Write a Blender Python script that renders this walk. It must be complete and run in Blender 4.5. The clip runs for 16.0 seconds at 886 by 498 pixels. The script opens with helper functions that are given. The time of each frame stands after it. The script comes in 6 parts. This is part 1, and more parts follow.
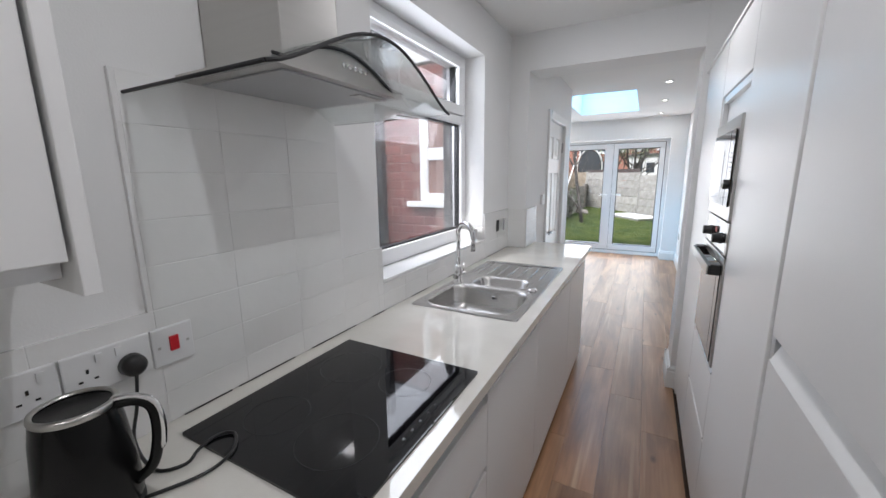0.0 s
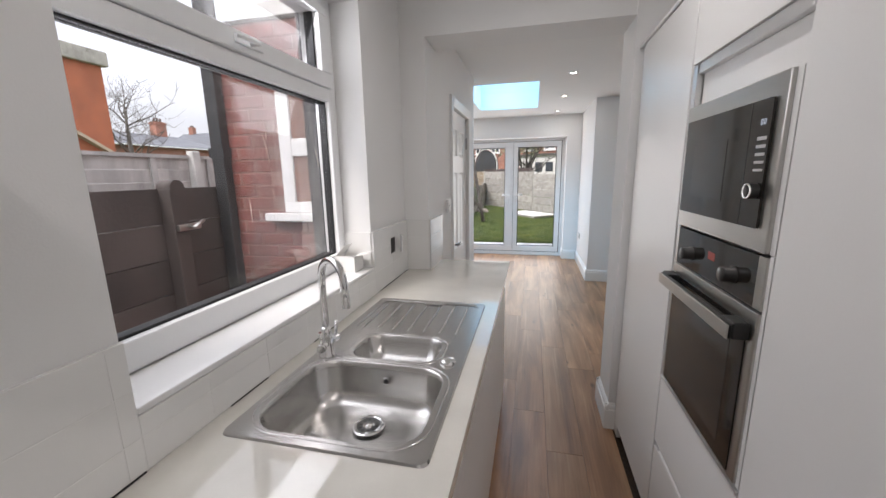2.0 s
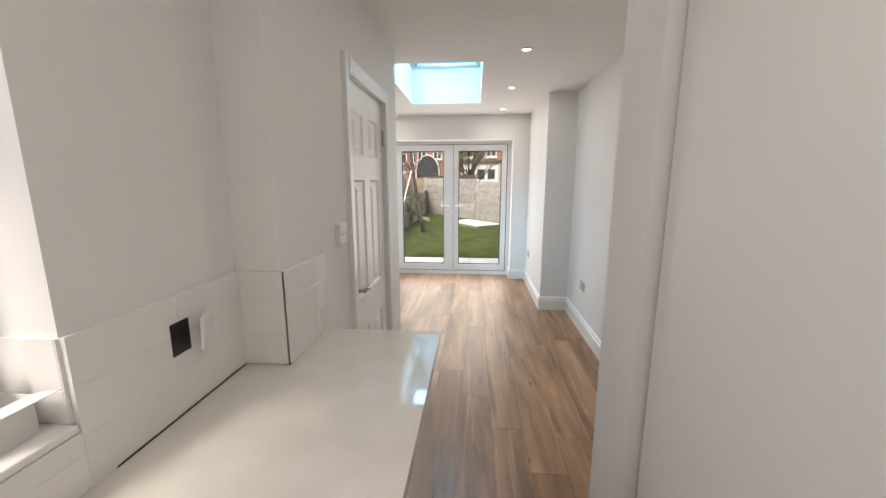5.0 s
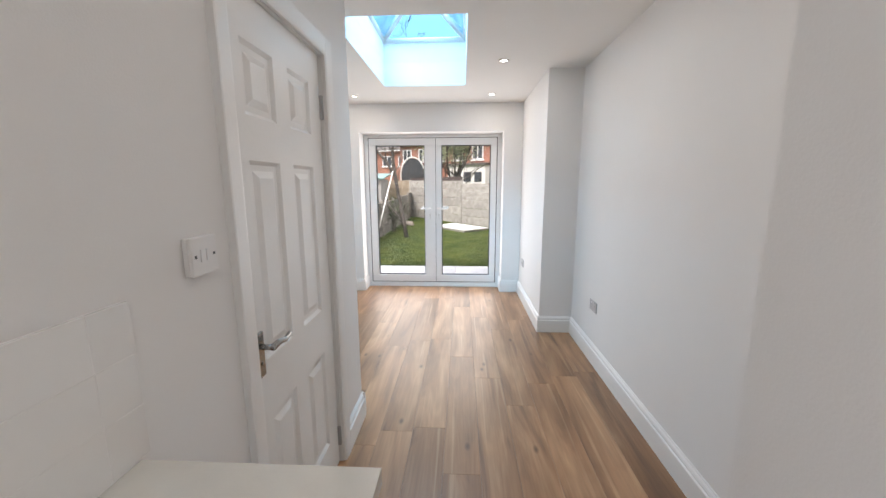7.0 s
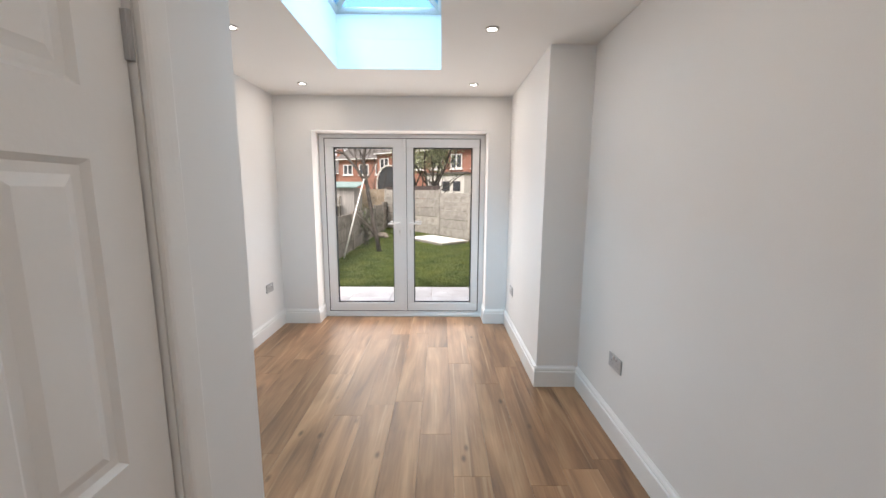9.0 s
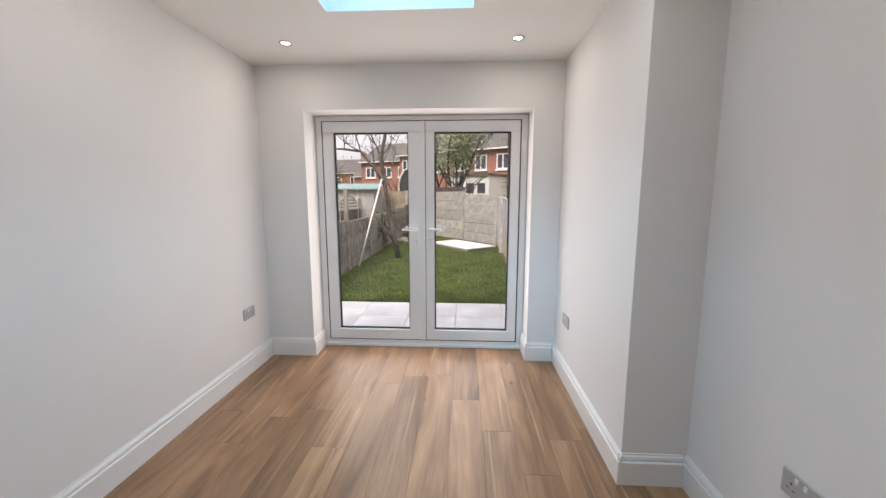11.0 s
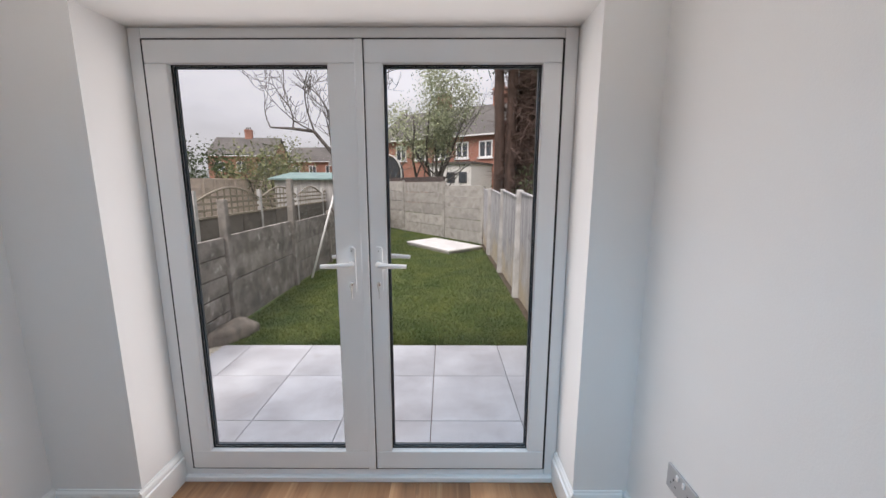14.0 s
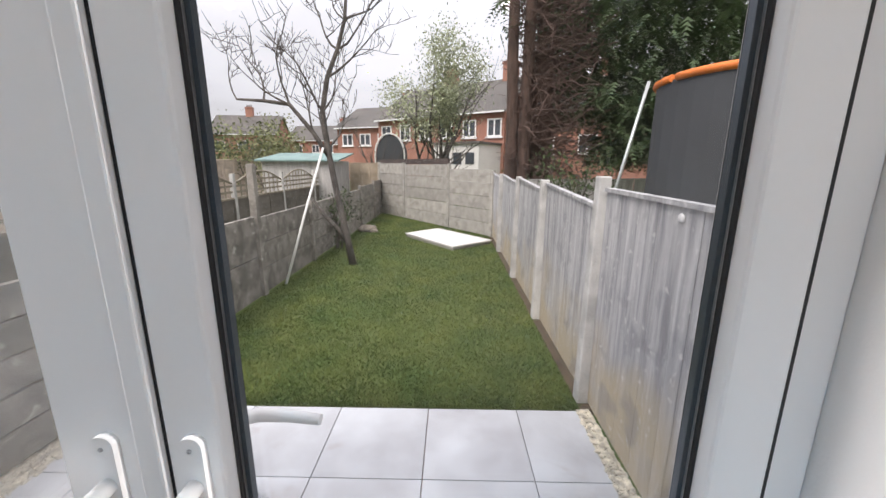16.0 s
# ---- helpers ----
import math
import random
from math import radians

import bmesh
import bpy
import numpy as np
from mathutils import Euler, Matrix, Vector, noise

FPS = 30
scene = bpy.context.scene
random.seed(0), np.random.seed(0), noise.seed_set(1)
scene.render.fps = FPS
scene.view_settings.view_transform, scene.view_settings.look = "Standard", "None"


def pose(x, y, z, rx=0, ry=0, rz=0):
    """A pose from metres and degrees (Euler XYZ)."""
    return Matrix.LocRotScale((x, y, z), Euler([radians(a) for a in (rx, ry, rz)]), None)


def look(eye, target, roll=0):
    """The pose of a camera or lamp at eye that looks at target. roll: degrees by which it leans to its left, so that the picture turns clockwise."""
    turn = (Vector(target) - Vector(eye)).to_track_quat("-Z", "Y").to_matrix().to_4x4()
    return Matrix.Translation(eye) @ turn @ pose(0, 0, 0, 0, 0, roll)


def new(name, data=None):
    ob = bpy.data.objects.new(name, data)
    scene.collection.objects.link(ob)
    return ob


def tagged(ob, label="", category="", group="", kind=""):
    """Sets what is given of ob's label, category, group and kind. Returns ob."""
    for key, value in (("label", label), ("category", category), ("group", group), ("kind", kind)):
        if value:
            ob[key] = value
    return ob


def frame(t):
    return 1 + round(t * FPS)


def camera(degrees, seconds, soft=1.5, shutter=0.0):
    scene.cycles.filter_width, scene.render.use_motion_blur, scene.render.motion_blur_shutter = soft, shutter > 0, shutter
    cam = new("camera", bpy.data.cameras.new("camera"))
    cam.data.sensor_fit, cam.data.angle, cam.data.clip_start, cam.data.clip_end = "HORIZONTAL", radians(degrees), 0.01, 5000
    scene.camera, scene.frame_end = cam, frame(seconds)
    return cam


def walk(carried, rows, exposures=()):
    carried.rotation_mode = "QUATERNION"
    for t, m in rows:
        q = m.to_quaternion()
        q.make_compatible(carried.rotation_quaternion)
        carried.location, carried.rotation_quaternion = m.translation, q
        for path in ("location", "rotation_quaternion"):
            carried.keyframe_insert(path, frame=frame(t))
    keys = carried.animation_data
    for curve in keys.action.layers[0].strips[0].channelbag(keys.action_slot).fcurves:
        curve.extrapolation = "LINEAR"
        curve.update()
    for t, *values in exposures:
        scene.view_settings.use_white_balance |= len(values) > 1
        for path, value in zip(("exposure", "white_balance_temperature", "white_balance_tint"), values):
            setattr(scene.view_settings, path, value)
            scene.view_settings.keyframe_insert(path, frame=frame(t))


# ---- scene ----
cam = camera(99.3, 16.0)
PATH = [
    (0, (0.954, 1.072, 1.473), (0.031, 2.805, 1.091), -0.6),
    (0.5, (0.864, 1.226, 1.49), (0.155, 3.058, 1.112), -0.5),
    (1, (0.809, 1.425, 1.484), (0.232, 3.303, 1.112), -1.0),
    (1.5, (0.78, 1.652, 1.493), (0.255, 3.543, 1.109), -1.4),
    (2, (0.742, 1.808, 1.48), (0.288, 3.716, 1.09), -1.0),
    (2.5, (0.695, 1.984, 1.502), (0.348, 3.917, 1.122), -0.6),
    (3, (0.679, 2.125, 1.507), (0.399, 4.071, 1.138), -0.6),
    (3.5, (0.686, 2.307, 1.503), (0.418, 4.253, 1.125), -0.7),
    (4, (0.726, 2.525, 1.502), (0.467, 4.47, 1.115), -0.5),
    (4.5, (0.734, 2.701, 1.492), (0.531, 4.654, 1.11), 0.1),
    (4.7, (0.734, 2.774, 1.492), (0.552, 4.732, 1.124), -0.0),
    (6.8, (0.762, 3.553, 1.427), (0.633, 5.518, 1.077), -0.2),
    (7, (0.754, 3.649, 1.42), (0.655, 5.617, 1.077), -0.2),
    (7.5, (0.736, 3.853, 1.43), (0.705, 5.826, 1.103), 0.4),
    (8, (0.764, 4.083, 1.429), (0.752, 6.058, 1.113), 0.3),
    (8.5, (0.79, 4.313, 1.44), (0.779, 6.289, 1.13), 0.0),
    (9, (0.784, 4.516, 1.431), (0.797, 6.494, 1.135), 0.3),
    (9.2, (0.748, 4.619, 1.445), (0.789, 6.597, 1.147), 0.3),
    (11.5, (0.729, 5.679, 1.372), (0.587, 7.654, 1.094), -0.1),
    (12, (0.719, 5.92, 1.383), (0.562, 7.891, 1.081), -0.2),
    (12.5, (0.767, 6.218, 1.396), (0.583, 8.184, 1.081), -0.2),
    (13, (0.765, 6.515, 1.406), (0.626, 8.483, 1.083), -0.0),
    (13.5, (0.739, 6.815, 1.437), (0.678, 8.788, 1.114), -0.0),
    (14, (0.731, 7.128, 1.432), (0.724, 9.1, 1.096), 0.0),
    (14.5, (0.72, 7.454, 1.463), (0.762, 9.421, 1.106), 0.2),
    (15, (0.720, 7.793, 1.486), (0.798, 9.758, 1.119), 0.5),
    (15.5, (0.728, 8.068, 1.504), (0.780, 10.03, 1.118), 0.5),
    (16, (0.786, 8.325, 1.517), (0.747, 10.276, 1.080), 0.2),
]
EXPOSURES = [(0, 0.46, 6100, 13), (1.5, 0.24, 6350, 14), (2.5, 0.18, 6800, 16), (4.5, 0.26, 7250, 16), (7, 0.44, 6850, 16), (7.5, 0.42, 6680, 15), (9, 0.22, 7250, 18), (11.5, -0.08, 7100, 19), (12.5, -0.12, 6900, 18), (14, -0.43, 6820, 18), (14.5, -0.42, 6750, 17), (15.5, -0.3, 6750, 16), (16, -0.2, 6800, 16)]
walk(cam, [(t, look(eye, target, roll)) for t, eye, target, roll in PATH], EXPOSURES)

# ---- world and light ----
world = bpy.data.worlds.new("overcast")
scene.world = world
world.use_nodes = True
wn, wl = world.node_tree.nodes, world.node_tree.links
sky = wn.new("ShaderNodeTexSky")
sky.sky_type, sky.sun_disc = "NISHITA", False
sky.sun_elevation, sky.sun_rotation = radians(38), radians(150)
sky.air_density, sky.dust_density = 1.0, 4.0
# overcast: the zenith three times as bright as the horizon, with soft cloud banks
way, up, rise = wn.new("ShaderNodeTexCoord"), wn.new("ShaderNodeSeparateXYZ"), wn.new("ShaderNodeMapRange")
wl.new(way.outputs["Generated"], up.inputs[0])
wl.new(up.outputs[2], rise.inputs[0])
rise.inputs[3].default_value, rise.inputs[4].default_value = 0.52, 1.9
banks, soft = wn.new("ShaderNodeTexNoise"), wn.new("ShaderNodeMapRange")
flat = wn.new("ShaderNodeMapping")
flat.inputs["Scale"].default_value = (1, 1, 3)
wl.new(way.outputs["Generated"], flat.inputs[0])
wl.new(flat.outputs[0], banks.inputs[0])
banks.inputs["Scale"].default_value, banks.inputs["Detail"].default_value = 2.2, 4
soft.inputs[1].default_value, soft.inputs[2].default_value, soft.inputs[3].default_value, soft.inputs[4].default_value = 0.3, 0.7, 0.82, 1.14
wl.new(banks.outputs[0], soft.inputs[0])
level = wn.new("ShaderNodeMath")
level.operation = "MULTIPLY"
wl.new(rise.outputs[0], level.inputs[0])
wl.new(soft.outputs[0], level.inputs[1])
grey = wn.new("ShaderNodeVectorMath")
grey.operation = "SCALE"
grey.inputs[0].default_value = (9.0, 9.35, 9.95)
wl.new(level.outputs[0], grey.inputs["Scale"])
cloud = wn.new("ShaderNodeMix")
cloud.data_type = "RGBA"
cloud.inputs[0].default_value = 0.9
wl.new(grey.outputs[0], cloud.inputs[7])
wl.new(sky.outputs[0], cloud.inputs[6])
wl.new(cloud.outputs[2], wn["Background"].inputs[0])
wn["Background"].inputs[1].default_value = 0.15
sun = new("sun", bpy.data.lights.new("sun", "SUN"))
sun.data.energy, sun.data.angle, sun.data.color = 2.9, radians(25), (1, 0.96, 0.9)
sun.matrix_world = look((0, 0, 10), (4, 7, 0))


def sky_lamp(name, at, to, w, h, watts, colour):
    """An area lamp at an opening, in place of the sky's light that falls through it."""
    ob = new(name, bpy.data.lights.new(name, "AREA"))
    ob.data.shape, ob.data.size, ob.data.size_y, ob.data.energy, ob.data.color = "RECTANGLE", w, h, watts, colour
    ob.matrix_world = look(at, to)


sky_lamp("roof_light_sky", (0.37, 6.87, 3.2), (0.37, 6.87, 0), 0.8, 1.5, 68, (1, 0.83, 0.74))
sky_lamp("window_sky", (-0.22, 2.88, 1.9), (1.0, 2.88, 1.45), 1.0, 0.5, 6, (0.94, 0.97, 1))
sky_lamp("garden_door_sky", (0.36, 8.752, 1.05), (0.36, 7.5, 1.05), 1.7, 1.85, 16, (1, 0.985, 0.96))

# ---- materials ----


def material(name, base, rough=0.5, metal=0.0, var=0.06, scale=6.0, grain=60.0, bump=0.02, coat=0.0, random_amount=0.0, stretch=(1, 1, 1), spec=0.5, second=None):
    """A surface with two scales of variation in colour and gloss, and fine relief."""
    m = bpy.data.materials.new(name)
    m.use_nodes = True
    nodes, links = m.node_tree.nodes, m.node_tree.links
    b = nodes["Principled BSDF"]
    co, mp = nodes.new("ShaderNodeTexCoord"), nodes.new("ShaderNodeMapping")
    mp.inputs["Scale"].default_value = stretch
    links.new(co.outputs["Object"], mp.inputs[0])
    big, fine = nodes.new("ShaderNodeTexNoise"), nodes.new("ShaderNodeTexNoise")
    for n, s in ((big, scale), (fine, grain)):
        n.inputs["Scale"].default_value, n.inputs["Detail"].default_value = s, 4
        links.new(mp.outputs[0], n.inputs[0])
    info = nodes.new("ShaderNodeObjectInfo")
    if random_amount:
        add = nodes.new("ShaderNodeVectorMath")
        add.operation = "ADD"
        sc = nodes.new("ShaderNodeMath")
        sc.operation, sc.inputs[1].default_value = "MULTIPLY", 37.0
        links.new(info.outputs["Random"], sc.inputs[0])
        links.new(mp.outputs[0], add.inputs[0])
        links.new(sc.outputs[0], add.inputs[1])
        for n in (big, fine):
            links.new(add.outputs[0], n.inputs[0])
    ramp = nodes.new("ShaderNodeMapRange")
    ramp.inputs[1].default_value, ramp.inputs[2].default_value = 0.3, 0.7
    links.new(big.outputs[0], ramp.inputs[0])
    mix = nodes.new("ShaderNodeMix")
    mix.data_type = "RGBA"
    dark = second or tuple(c * (1 - var * 2) for c in base)
    lite = base if second else tuple(min(1, c * (1 + var)) for c in base)
    mix.inputs[6].default_value, mix.inputs[7].default_value = (*dark, 1), (*lite, 1)
    links.new(ramp.outputs[0], mix.inputs[0])
    hsv = nodes.new("ShaderNodeHueSaturation")
    val = nodes.new("ShaderNodeMapRange")
    val.inputs[3].default_value, val.inputs[4].default_value = 1 - var, 1 + var
    links.new(fine.outputs[0], val.inputs[0])
    last = val.outputs[0]
    if random_amount:
        rv = nodes.new("ShaderNodeMapRange")
        rv.inputs[3].default_value, rv.inputs[4].default_value = 1 - random_amount, 1 + random_amount
        links.new(info.outputs["Random"], rv.inputs[0])
        mul = nodes.new("ShaderNodeMath")
        mul.operation = "MULTIPLY"
        links.new(last, mul.inputs[0])
        links.new(rv.outputs[0], mul.inputs[1])
        last = mul.outputs[0]
    links.new(last, hsv.inputs["Value"])
    links.new(mix.outputs[2], hsv.inputs["Color"])
    links.new(hsv.outputs[0], b.inputs["Base Color"])
    rr = nodes.new("ShaderNodeMapRange")
    rr.inputs[3].default_value, rr.inputs[4].default_value = max(0.02, rough * 0.85), min(1, rough * 1.15)
    links.new(big.outputs[0], rr.inputs[0])
    links.new(rr.outputs[0], b.inputs["Roughness"])
    b.inputs["Metallic"].default_value, b.inputs["Coat Weight"].default_value = metal, coat
    b.inputs["Specular IOR Level"].default_value = spec
    if bump:
        bp = nodes.new("ShaderNodeBump")
        bp.inputs["Strength"].default_value, bp.inputs["Distance"].default_value = 0.5, bump
        links.new(fine.outputs[0], bp.inputs["Height"])
        links.new(bp.outputs[0], b.inputs["Normal"])
    return m


def glass(name, tint=(1, 1, 1), gloss=0.9, dirt=0.0):
    """A clear pane: light goes through, with a mirror sheen that grows towards grazing angles."""
    m = bpy.data.materials.new(name)
    m.use_nodes = True
    nodes, links = m.node_tree.nodes, m.node_tree.links
    nodes.remove(nodes["Principled BSDF"])
    tr, gl, fr, mix = (nodes.new("ShaderNode" + n) for n in ("BsdfTransparent", "BsdfGlossy", "Fresnel", "MixShader"))
    tr.inputs[0].default_value = (*tint, 1)
    gl.inputs["Roughness"].default_value = 0.02
    fr.inputs[0].default_value = 1.3
    k = nodes.new("ShaderNodeMath")
    k.operation, k.inputs[1].default_value = "MULTIPLY", gloss
    links.new(fr.outputs[0], k.inputs[0])
    links.new(k.outputs[0], mix.inputs[0])
    links.new(tr.outputs[0], mix.inputs[1])
    links.new(gl.outputs[0], mix.inputs[2])
    out = mix.outputs[0]
    if dirt:
        df, m2, nz, mr = (nodes.new("ShaderNode" + n) for n in ("BsdfDiffuse", "MixShader", "TexNoise", "MapRange"))
        co = nodes.new("ShaderNodeTexCoord")
        links.new(co.outputs["Object"], nz.inputs[0])
        nz.inputs["Scale"].default_value, nz.inputs["Detail"].default_value = 2.2, 5
        mr.inputs[1].default_value, mr.inputs[2].default_value, mr.inputs[4].default_value = 0.45, 0.8, dirt
        links.new(nz.outputs[0], mr.inputs[0])
        links.new(mr.outputs[0], m2.inputs[0])
        links.new(out, m2.inputs[1])
        links.new(df.outputs[0], m2.inputs[2])
        out = m2.outputs[0]
    links.new(out, nodes["Material Output"].inputs[0])
    return m


def glow(name, colour, strength):
    m = bpy.data.materials.new(name)
    m.use_nodes = True
    b = m.node_tree.nodes["Principled BSDF"]
    b.inputs["Base Color"].default_value = (0.03, 0.03, 0.03, 1)
    b.inputs["Emission Color"].default_value, b.inputs["Emission Strength"].default_value = (*colour, 1), strength
    return m


def planks_material():
    """Oak laminate: long grain, knots and streaks, its own tone for every board."""
    m = bpy.data.materials.new("oak_laminate")
    m.use_nodes = True
    nodes, links = m.node_tree.nodes, m.node_tree.links
    b = nodes["Principled BSDF"]
    co, info = nodes.new("ShaderNodeTexCoord"), nodes.new("ShaderNodeObjectInfo")
    off = nodes.new("ShaderNodeVectorMath")
    off.operation = "MULTIPLY_ADD"
    off.inputs[1].default_value = (1, 1, 1)
    cmb = nodes.new("ShaderNodeCombineXYZ")
    k = nodes.new("ShaderNodeMath")
    k.operation, k.inputs[1].default_value = "MULTIPLY", 91.0
    links.new(info.outputs["Random"], k.inputs[0])
    links.new(k.outputs[0], cmb.inputs[0])
    links.new(k.outputs[0], cmb.inputs[1])
    links.new(co.outputs["Object"], off.inputs[0])
    links.new(cmb.outputs[0], off.inputs[2])
    fields = []
    for stretch, scale, detail, dist in (((4.2, 0.55, 1), 1.7, 5, 1.2), ((26, 1.0, 1), 3.0, 5, 0.5), ((2.0, 0.8, 1), 2.2, 3, 0.4), ((13, 0.3, 1), 2.0, 2, 0.3)):
        mp, nz = nodes.new("ShaderNodeMapping"), nodes.new("ShaderNodeTexNoise")
        mp.inputs["Scale"].default_value = stretch
        nz.inputs["Scale"].default_value, nz.inputs["Detail"].default_value, nz.inputs["Distortion"].default_value = scale, detail, dist
        links.new(off.outputs[0], mp.inputs[0])
        links.new(mp.outputs[0], nz.inputs[0])
        fields.append(nz.outputs[0])
    ramp = nodes.new("ShaderNodeValToRGB")
    e = ramp.color_ramp.elements
    e[0].position, e[0].color = 0.26, (0.15, 0.078, 0.043, 1)
    e[1].position, e[1].color = 0.78, (0.45, 0.265, 0.145, 1)
    mid = e.new(0.5)
    mid.color = (0.31, 0.163, 0.084, 1)
    links.new(fields[0], ramp.inputs[0])
    fine = nodes.new("ShaderNodeMapRange")
    fine.inputs[1].default_value, fine.inputs[2].default_value, fine.inputs[3].default_value, fine.inputs[4].default_value = 0.3, 0.7, 0.9, 1.08
    links.new(fields[1], fine.inputs[0])
    tone = nodes.new("ShaderNodeMapRange")
    tone.inputs[3].default_value, tone.inputs[4].default_value = 0.82, 1.18
    links.new(info.outputs["Random"], tone.inputs[0])
    patch = nodes.new("ShaderNodeMapRange")
    patch.inputs[1].default_value, patch.inputs[2].default_value, patch.inputs[3].default_value, patch.inputs[4].default_value = 0.3, 0.7, 0.85, 1.14
    links.new(fields[2], patch.inputs[0])
    m1, m2 = nodes.new("ShaderNodeMath"), nodes.new("ShaderNodeMath")
    m1.operation = m2.operation = "MULTIPLY"
    links.new(fine.outputs[0], m1.inputs[0])
    links.new(tone.outputs[0], m1.inputs[1])
    links.new(m1.outputs[0], m2.inputs[0])
    links.new(patch.outputs[0], m2.inputs[1])
    hsv = nodes.new("ShaderNodeHueSaturation")
    # pale sapwood streaks
    st = nodes.new("ShaderNodeMapRange")
    st.inputs[1].default_value, st.inputs[2].default_value, st.inputs[4].default_value = 0.6, 0.74, 0.5
    links.new(fields[3], st.inputs[0])
    pale = nodes.new("ShaderNodeMix")
    pale.data_type = "RGBA"
    pale.inputs[7].default_value = (0.6, 0.41, 0.25, 1)
    links.new(st.outputs[0], pale.inputs[0])
    links.new(ramp.outputs[0], pale.inputs[6])
    # small dark knots, in some cells only
    mp, vo = nodes.new("ShaderNodeMapping"), nodes.new("ShaderNodeTexVoronoi")
    mp.inputs["Scale"].default_value = (5.5, 2.6, 0.0)
    links.new(off.outputs[0], mp.inputs[0])
    links.new(mp.outputs[0], vo.inputs["Vector"])
    vo.inputs["Scale"].default_value = 1.25
    kn, some, both = nodes.new("ShaderNodeMapRange"), nodes.new("ShaderNodeMath"), nodes.new("ShaderNodeMath")
    kn.inputs[1].default_value, kn.inputs[2].default_value, kn.inputs[3].default_value, kn.inputs[4].default_value = 0.03, 0.13, 0.8, 0.0
    links.new(vo.outputs["Distance"], kn.inputs[0])
    sep = nodes.new("ShaderNodeSeparateColor")
    links.new(vo.outputs["Color"], sep.inputs[0])
    some.operation, some.inputs[1].default_value, both.operation = "GREATER_THAN", 0.45, "MULTIPLY"
    links.new(sep.outputs[0], some.inputs[0])
    links.new(kn.outputs[0], both.inputs[0])
    links.new(some.outputs[0], both.inputs[1])
    knot = nodes.new("ShaderNodeMix")
    knot.data_type = "RGBA"
    knot.inputs[7].default_value = (0.07, 0.038, 0.022, 1)
    links.new(both.outputs[0], knot.inputs[0])
    links.new(pale.outputs[2], knot.inputs[6])
    links.new(knot.outputs[2], hsv.inputs["Color"])
    links.new(m2.outputs[0], hsv.inputs["Value"])
    links.new(hsv.outputs[0], b.inputs["Base Color"])
    b.inputs["Roughness"].default_value = 0.32
    bp = nodes.new("ShaderNodeBump")
    bp.inputs["Strength"].default_value, bp.inputs["Distance"].default_value = 0.25, 0.004
    links.new(fields[1], bp.inputs["Height"])
    links.new(bp.outputs[0], b.inputs["Normal"])
    return m


def speckled(m, colour, scale, lo, amount):
    """Flecks of lichen or lime with their own ragged shapes over a material."""
    nodes, links = m.node_tree.nodes, m.node_tree.links
    b = nodes["Principled BSDF"]
    old = b.inputs["Base Color"].links[0].from_socket
    co, fine, fr, spot = (nodes.new("ShaderNode" + n) for n in ("NewGeometry", "TexNoise", "MapRange", "Mix"))
    fine.inputs["Scale"].default_value, fine.inputs["Detail"].default_value = scale, 4
    links.new(co.outputs["Position"], fine.inputs[0])
    fr.inputs[1].default_value, fr.inputs[2].default_value, fr.inputs[4].default_value = lo, lo + 0.07, amount
    links.new(fine.outputs[0], fr.inputs[0])
    spot.data_type = "RGBA"
    spot.inputs[7].default_value = (*colour, 1)
    links.new(fr.outputs[0], spot.inputs[0])
    links.new(old, spot.inputs[6])
    links.new(spot.outputs[2], b.inputs["Base Color"])
    return m


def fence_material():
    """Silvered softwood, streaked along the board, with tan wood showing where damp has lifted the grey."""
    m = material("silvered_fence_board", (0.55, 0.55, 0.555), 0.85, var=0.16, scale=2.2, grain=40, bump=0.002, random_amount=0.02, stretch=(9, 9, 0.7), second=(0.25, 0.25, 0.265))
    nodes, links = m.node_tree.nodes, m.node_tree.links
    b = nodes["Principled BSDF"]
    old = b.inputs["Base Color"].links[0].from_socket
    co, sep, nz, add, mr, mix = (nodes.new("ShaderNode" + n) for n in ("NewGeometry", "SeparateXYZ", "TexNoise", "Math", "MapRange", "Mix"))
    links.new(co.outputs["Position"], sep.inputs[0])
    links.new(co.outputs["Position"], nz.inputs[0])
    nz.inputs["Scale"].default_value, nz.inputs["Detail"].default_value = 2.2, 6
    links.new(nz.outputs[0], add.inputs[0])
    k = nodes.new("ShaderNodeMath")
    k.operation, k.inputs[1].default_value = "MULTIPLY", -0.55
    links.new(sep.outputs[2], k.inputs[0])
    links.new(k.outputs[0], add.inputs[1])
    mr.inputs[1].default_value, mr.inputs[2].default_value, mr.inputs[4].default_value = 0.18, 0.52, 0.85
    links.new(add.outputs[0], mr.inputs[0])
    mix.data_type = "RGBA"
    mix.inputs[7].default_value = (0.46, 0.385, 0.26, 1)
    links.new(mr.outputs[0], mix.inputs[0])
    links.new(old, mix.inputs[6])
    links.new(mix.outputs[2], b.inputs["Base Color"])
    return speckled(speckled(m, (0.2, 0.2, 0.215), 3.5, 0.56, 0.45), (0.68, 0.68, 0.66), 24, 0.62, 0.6)


